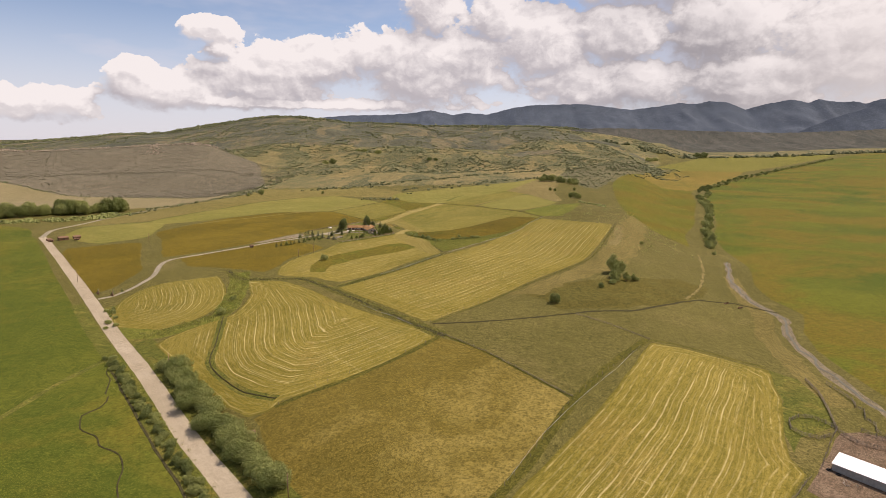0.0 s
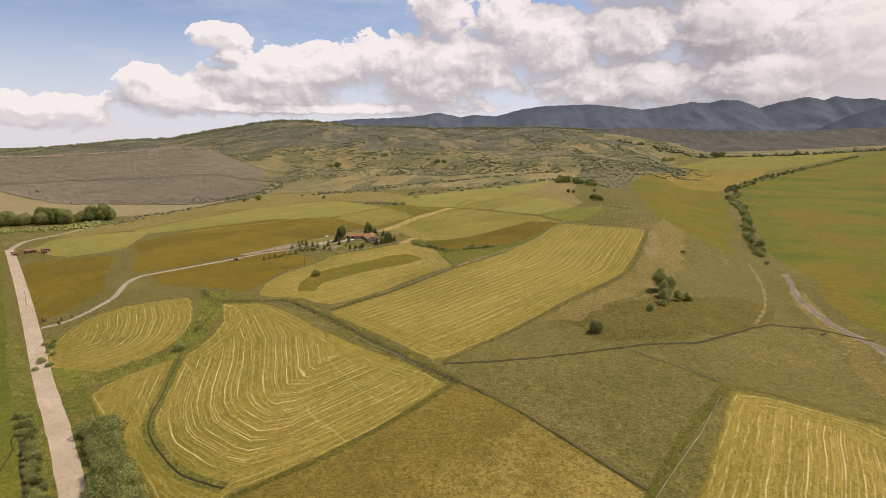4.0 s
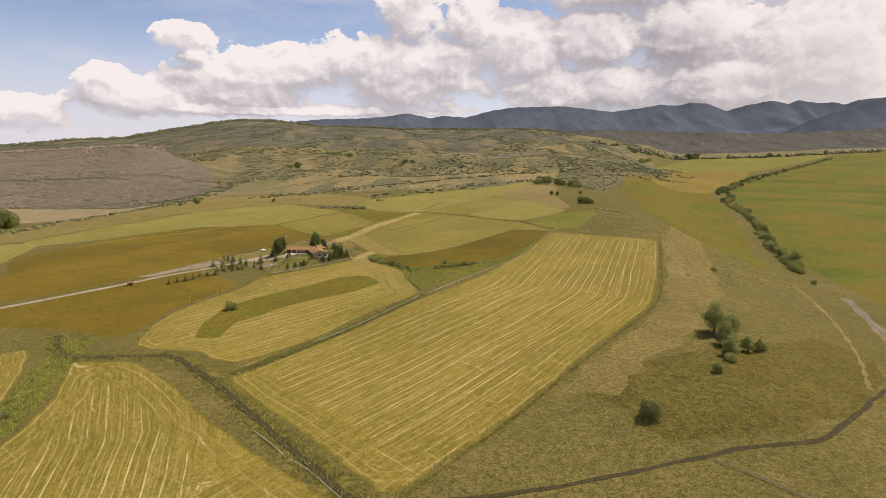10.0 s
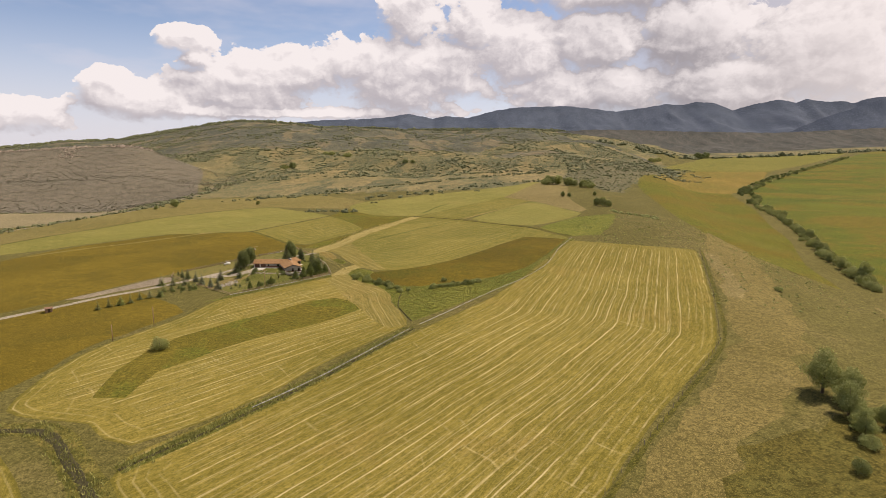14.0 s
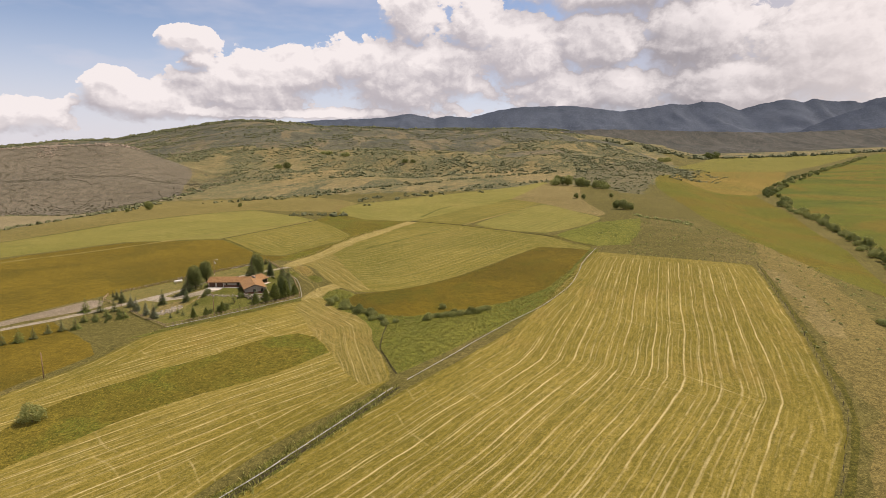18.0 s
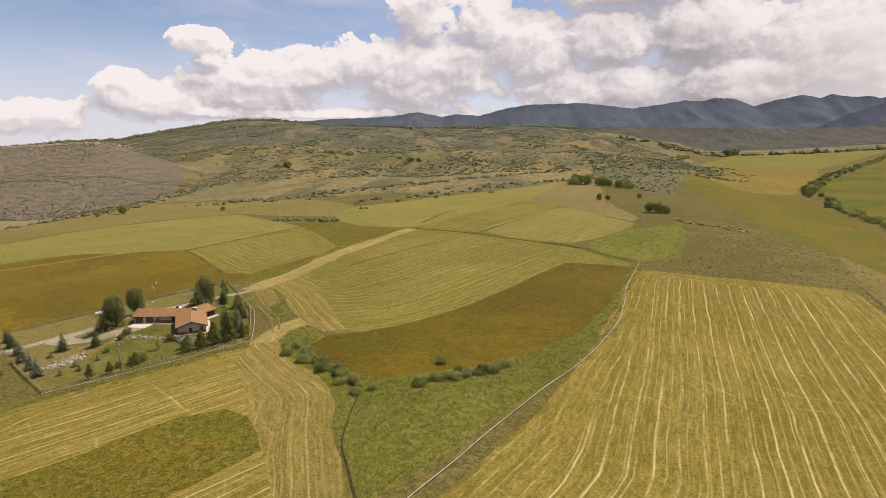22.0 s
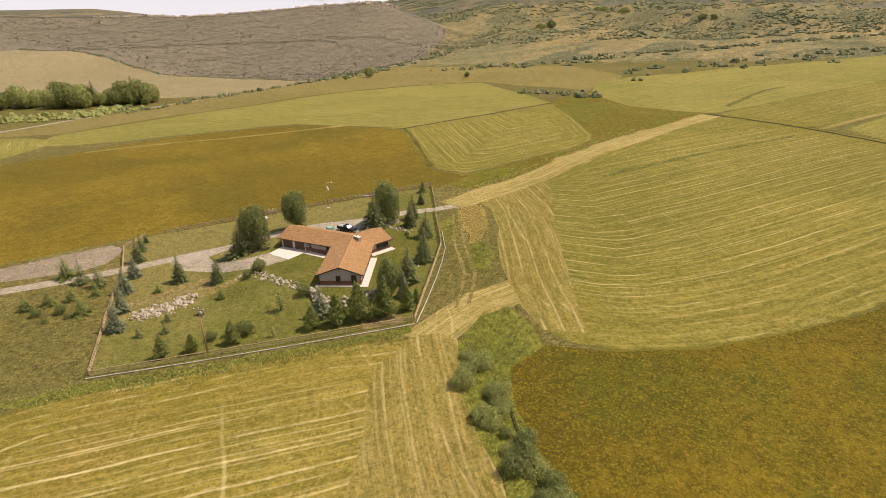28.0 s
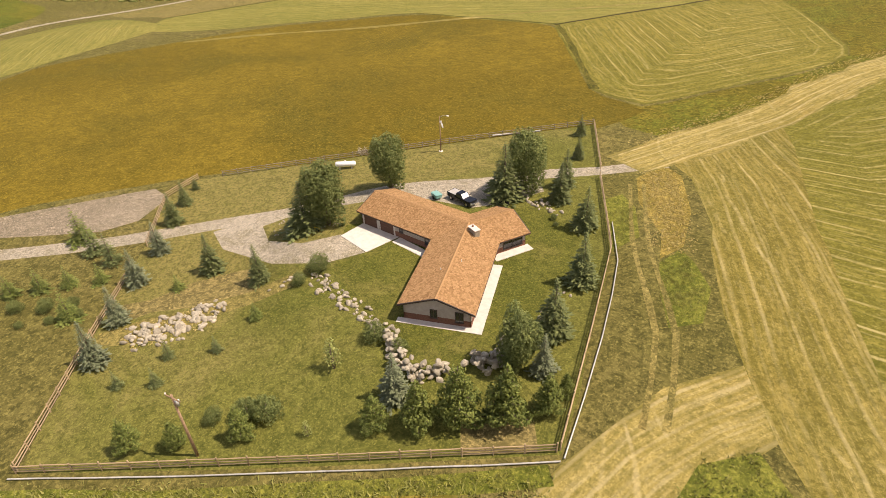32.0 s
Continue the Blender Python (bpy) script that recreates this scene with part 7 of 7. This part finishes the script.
# ---- tank, truck, huts ----
tk = base("propane_tank", "white horizontal propane tank on steel legs", "tank", on_ground(-110.4, 558.0, radians(42)))
part("tank_shell", tube([(-2.1, 0, 1.0), (-2.0, 0, 1.0), (-1.75, 0, 1.0), (1.75, 0, 1.0), (2.0, 0, 1.0), (2.1, 0, 1.0)], [0.12, 0.36, 0.52, 0.52, 0.36, 0.12], 18), "white_paint", tk)
part("valve_hood", tube([(0, 0, 1.48), (0, 0, 1.68), (0, 0, 1.72)], [0.2, 0.2, 0.1], 12), "white_paint", tk)
for x in (-1.2, 1.2):
    part("leg", block(x - 0.09, x + 0.09, -0.35, 0.35, -0.2, 0.62, 0.01), "concrete", tk)
pile = base("brush_pile", "pile of pale cut branches by the fence", "brush pile", on_ground(-112.5, 565.0))
for k in range(26):
    a, r = rng.uniform(0, 6.3), rng.uniform(0.2, 1.6)
    part("branch", tube([(math.cos(a) * r, math.sin(a) * r, 0.0), (math.cos(a) * r * 0.3 + rng.uniform(-1, 1), math.sin(a) * r * 0.3 + rng.uniform(-1, 1), rng.uniform(0.5, 1.3))], [0.06, 0.03], 5), "stone_pale", pile)


def pickup():
    ob = base("pickup_truck", "black pickup truck parked on the gravel court", "truck", on_ground(-81.2, 558.2, radians(-8)))
    bm = merged([block(-2.8, 2.75, -0.95, 0.95, 0.55, 1.02, 0.08), block(0.75, 2.7, -0.9, 0.9, 1.0, 1.14, 0.06), block(-2.8, -2.68, -0.92, 0.92, 0.95, 1.35, 0.02), block(-2.8, -0.75, -0.95, -0.85, 0.95, 1.35, 0.02), block(-2.8, -0.75, 0.85, 0.95, 0.95, 1.35, 0.02)])
    part("body", bm, "black_paint", ob)
    cab = bmesh.new()
    vs = [cab.verts.new(v) for v in ((-0.85, -0.9, 1.0), (1.05, -0.9, 1.0), (1.05, 0.9, 1.0), (-0.85, 0.9, 1.0), (-0.7, -0.74, 1.78), (0.3, -0.74, 1.78), (0.3, 0.74, 1.78), (-0.7, 0.74, 1.78))]
    for f in ((0, 1, 5, 4), (1, 2, 6, 5), (2, 3, 7, 6), (3, 0, 4, 7), (4, 5, 6, 7), (3, 2, 1, 0)):
        cab.faces.new([vs[i] for i in f])
    bmesh.ops.bevel(cab, geom=list(cab.edges), offset=0.06, segments=2, affect="EDGES")
    part("cab", cab, "black_paint", ob)

    def quad(name, pts, mat, label=""):
        bm = bmesh.new()
        q = [bm.verts.new(p) for p in pts]
        bm.faces.new(q)
        r = bmesh.ops.extrude_face_region(bm, geom=bm.faces[:])
        bmesh.ops.translate(bm, vec=(0, 0, -0.012), verts=[v for v in r["geom"] if isinstance(v, bmesh.types.BMVert)])
        part(name, bm, mat, ob, label)
    quad("windscreen", [(1.02, -0.78, 1.1), (1.02, 0.78, 1.1), (0.4, 0.66, 1.74), (0.4, -0.66, 1.74)], "white_paint", "windscreen with a silver sun shade")
    for s in (-1, 1):
        part("side_window", block(-0.6, 0.55, s * 0.84 - 0.03, s * 0.84 + 0.03, 1.2, 1.62), "window_glass", ob)
        part("headlight", block(2.7, 2.79, s * 0.7 - 0.16, s * 0.7 + 0.16, 0.78, 0.96), "chrome", ob)
        part("mirror", block(0.75, 0.9, s * 1.05 - 0.1, s * 1.05 + 0.1, 1.15, 1.32, 0.02), "black_paint", ob)
    part("bed_cover", block(-2.68, -0.8, -0.86, 0.86, 1.28, 1.34), "grey_siding", ob, "grey tonneau cover over the bed")
    part("bumper", block(2.72, 2.86, -0.9, 0.9, 0.5, 0.72, 0.03), "chrome", ob)
    for x in (-1.85, 1.8):
        for s in (-1, 1):
            w = part("wheel", tube([(x, s * 0.98, 0.4), (x, s * 0.72, 0.4)], [0.4, 0.4], 16), "rubber", ob)
            part("rim", tube([(x, s * 0.995, 0.4), (x, s * 0.9, 0.4)], [0.24, 0.24], 12), "chrome", w)


pickup()
cart = base("garden_cart", "teal plastic bin trailer beside the truck", "cart", on_ground(-85.6, 556.6, radians(-20)))
part("bin", merged([block(-0.9, 0.9, -0.6, 0.6, 0.35, 0.95, 0.05), block(-0.95, 0.95, -0.65, 0.65, 0.9, 1.0, 0.02)]), "teal_plastic", cart)
for s in (-1, 1):
    part("wheel", tube([(0, s * 0.75, 0.3), (0, s * 0.62, 0.3)], [0.3, 0.3], 14), "rubber", cart)
gear = base("garden_pots", "dark flower pots beside the truck", "pot", on_ground(-76.2, 561.5))
for k in range(4):
    part("pot", tube([(k * 0.7, rng.uniform(-0.4, 0.4), 0), (k * 0.7, 0, 0.5)], [0.2, 0.3], 10), "rubber", gear)
toy = base("yellow_sprinkler", "yellow toy wagon at the driveway island", "toy", on_ground(-94.6, 537.2, 0.4))
part("tray", merged([block(-0.45, 0.45, -0.25, 0.25, 0.25, 0.45, 0.03), block(-0.5, -0.4, -0.25, 0.25, 0.4, 0.7, 0.02)]), "yellow_plastic", toy)
for x in (-0.3, 0.3):
    for s in (-1, 1):
        part("wheel", tube([(x, s * 0.3, 0.14), (x, s * 0.22, 0.14)], [0.14, 0.14], 10), "rubber", toy)


def hut(name, x, y, turn, wide, deep, high, label, wall="grey_wood", roof="rust_metal"):
    ob = base(name, label, "hut", on_ground(x, y, radians(turn)))
    w = part("wall", block(-wide / 2, wide / 2, -deep / 2, deep / 2, -0.4, high), wall, ob)
    n = int(wide / 0.4)
    for k in range(n):
        px = -wide / 2 + (k + 0.5) * wide / n
        for s in (-1, 1):
            part("board", block(px - 0.16, px + 0.16, s * deep / 2 - 0.03, s * deep / 2 + 0.03, -0.3, high), wall, w)
    for s in (-1, 1):
        r = part("roof", slab_mesh(-wide / 2 - 0.3, wide / 2 + 0.3, 0, high + deep * 0.22, s * (deep / 2 + 0.3), high - 0.1, 0.08), roof, ob)
    part("door", block(-0.45, 0.45, -deep / 2 - 0.06, -deep / 2 + 0.02, 0, 1.9), "dark_trim", ob)
    return ob


hut("driveway_hut", -161.3, 472.7, 40, 2.6, 2.2, 1.9, "small dark wooden hut beside the driveway", "pole_wood")
hut("log_cabin", -366.0, 536.9, 50, 8.0, 5.0, 2.6, "small old log cabin by the road bend", "rust_metal")
hut("log_shed", -356.0, 542.0, 50, 6.0, 4.0, 2.3, "small old log shed by the road bend", "rust_metal")
for x, y, t in ((-372, 528, 20), (-378, 534, 70), (-350, 533, 10)):
    hut("farm_trailer", x, y, t, 4.0, 2.2, 1.8, "rusty farm trailer by the road bend", "rust_metal", "rust_metal")
cul = base("loading_ramp", "old wooden loading ramp beside the willows", "ramp", on_ground(-62.5, 173.5, radians(35)))
for k in range(7):
    part("plank", block(-1.6 + k * 0.46, -1.2 + k * 0.46, -1.0, 1.0, 0.5 + k * 0.06, 0.58 + k * 0.06), "rust_metal", cul)
for x in (-1.4, 1.4):
    for s in (-1, 1):
        part("leg", block(x - 0.08, x + 0.08, s * 0.85 - 0.08, s * 0.85 + 0.08, -0.3, 0.75), "rust_metal", cul)
for x, y in ((-205.5, 341.6), (-217.8, 347.1)):
    gp = base("gate_post", "rustic log gate post at the driveway entrance", "gate post", on_ground(x, y), "gate posts")
    part("post", tube([(0, 0, -0.4), (0, 0, 3.4)], [0.3, 0.25], 8), "pole_wood", gp)
    part("brace", tube([(0.9, 0, 0), (0, 0, 2.0)], [0.12, 0.1], 6), "pole_wood", gp)
    part("panel", block(-1.4, -0.2, -0.08, 0.08, 0.3, 1.6, 0.02), "rust_metal", gp)
for x, y in ((-209, 348), (-204, 349.5), (-221, 352)):
    plant("young_conifer", YOUNG[1], on_ground(x, y, 1, 0, 1.3), "small dark conifer at the driveway entrance", "tree", "young conifers")

# the long shed by the corrals
bs = base("long_shed", "long low grey shed with a white metal roof", "shed", Matrix.Translation((123.9, 158.1, ground_z(124, 158))) @ Matrix.Rotation(radians(-50.4), 4, "Z"))
part("wall", block(0, 32, 0, 6.5, -0.8, 2.3), "grey_siding", bs)
part("roof", slab_mesh(-0.3, 32.3, 6.9, 3.4, -0.35, 2.35, 0.12), "white_roof", bs, "white sheet metal roof")
ribs = bmesh.new()
for k in range(54):
    x = -0.2 + k * 0.6
    vs = [ribs.verts.new(v) for v in ((x, 6.88, 3.44), (x + 0.05, 6.88, 3.44), (x + 0.05, -0.33, 2.39), (x, -0.33, 2.39), (x, 6.88, 3.38), (x + 0.05, 6.88, 3.38), (x + 0.05, -0.33, 2.33), (x, -0.33, 2.33))]
    for f in ((0, 1, 2, 3), (0, 4, 5, 1), (1, 5, 6, 2), (2, 6, 7, 3), (3, 7, 4, 0)):
        ribs.faces.new([vs[i] for i in f])
part("roof_ribs", ribs, "white_roof", bs)
for k in range(9):
    part("wall_panel", block(0.2 + k * 3.55, 3.6 + k * 3.55, -0.05, 0.02, -0.3, 2.2, 0.01), "grey_siding", bs)
for x, y in ((122.6, 157.6), (124.2, 155.4)):
    ty = base("old_tyre", "old black tractor tyre lying by the shed", "tyre", on_ground(x, y))
    bm = bmesh.new()
    for k in range(16):
        a = k * math.pi / 8
        for j in range(8):
            b = j * math.pi / 4
            r = 0.55 + 0.2 * math.cos(b)
            bm.verts.new((math.cos(a) * r, math.sin(a) * r, 0.2 + 0.2 * math.sin(b)))
    bm.verts.ensure_lookup_table()
    for k in range(16):
        for j in range(8):
            bm.faces.new([bm.verts[i] for i in (k * 8 + j, (k + 1) % 16 * 8 + j, (k + 1) % 16 * 8 + (j + 1) % 8, k * 8 + (j + 1) % 8)])
    part("tyre", bm, "rubber", ty)
jk = base("scrap_heap", "heap of rusty farm scrap beside the shed", "scrap", on_ground(124.5, 150.5))
for k in range(24):
    x, y = rng.uniform(-2.5, 2.5), rng.uniform(-1.5, 1.5)
    part("scrap_bar", tube([(x, y, 0), (x + rng.uniform(-1, 1), y + rng.uniform(-1, 1), rng.uniform(0.3, 1.2))], [0.08, 0.06], 5), rng.choice(("rust_metal", "pipe_metal", "grey_wood")), jk)
for x, y in ((178, 332), (183, 325)):
    tr = base("feed_trough", "low rusty feed trough on the creek bank", "trough", on_ground(x, y, 0.6))
    part("trough", merged([block(-2.2, 2.2, -0.5, 0.5, 0.1, 0.2), block(-2.2, 2.2, -0.5, -0.42, 0.1, 0.6), block(-2.2, 2.2, 0.42, 0.5, 0.1, 0.6), block(-2.2, -2.1, -0.5, 0.5, 0.1, 0.6), block(2.1, 2.2, -0.5, 0.5, 0.1, 0.6)]), "rust_metal", tr)
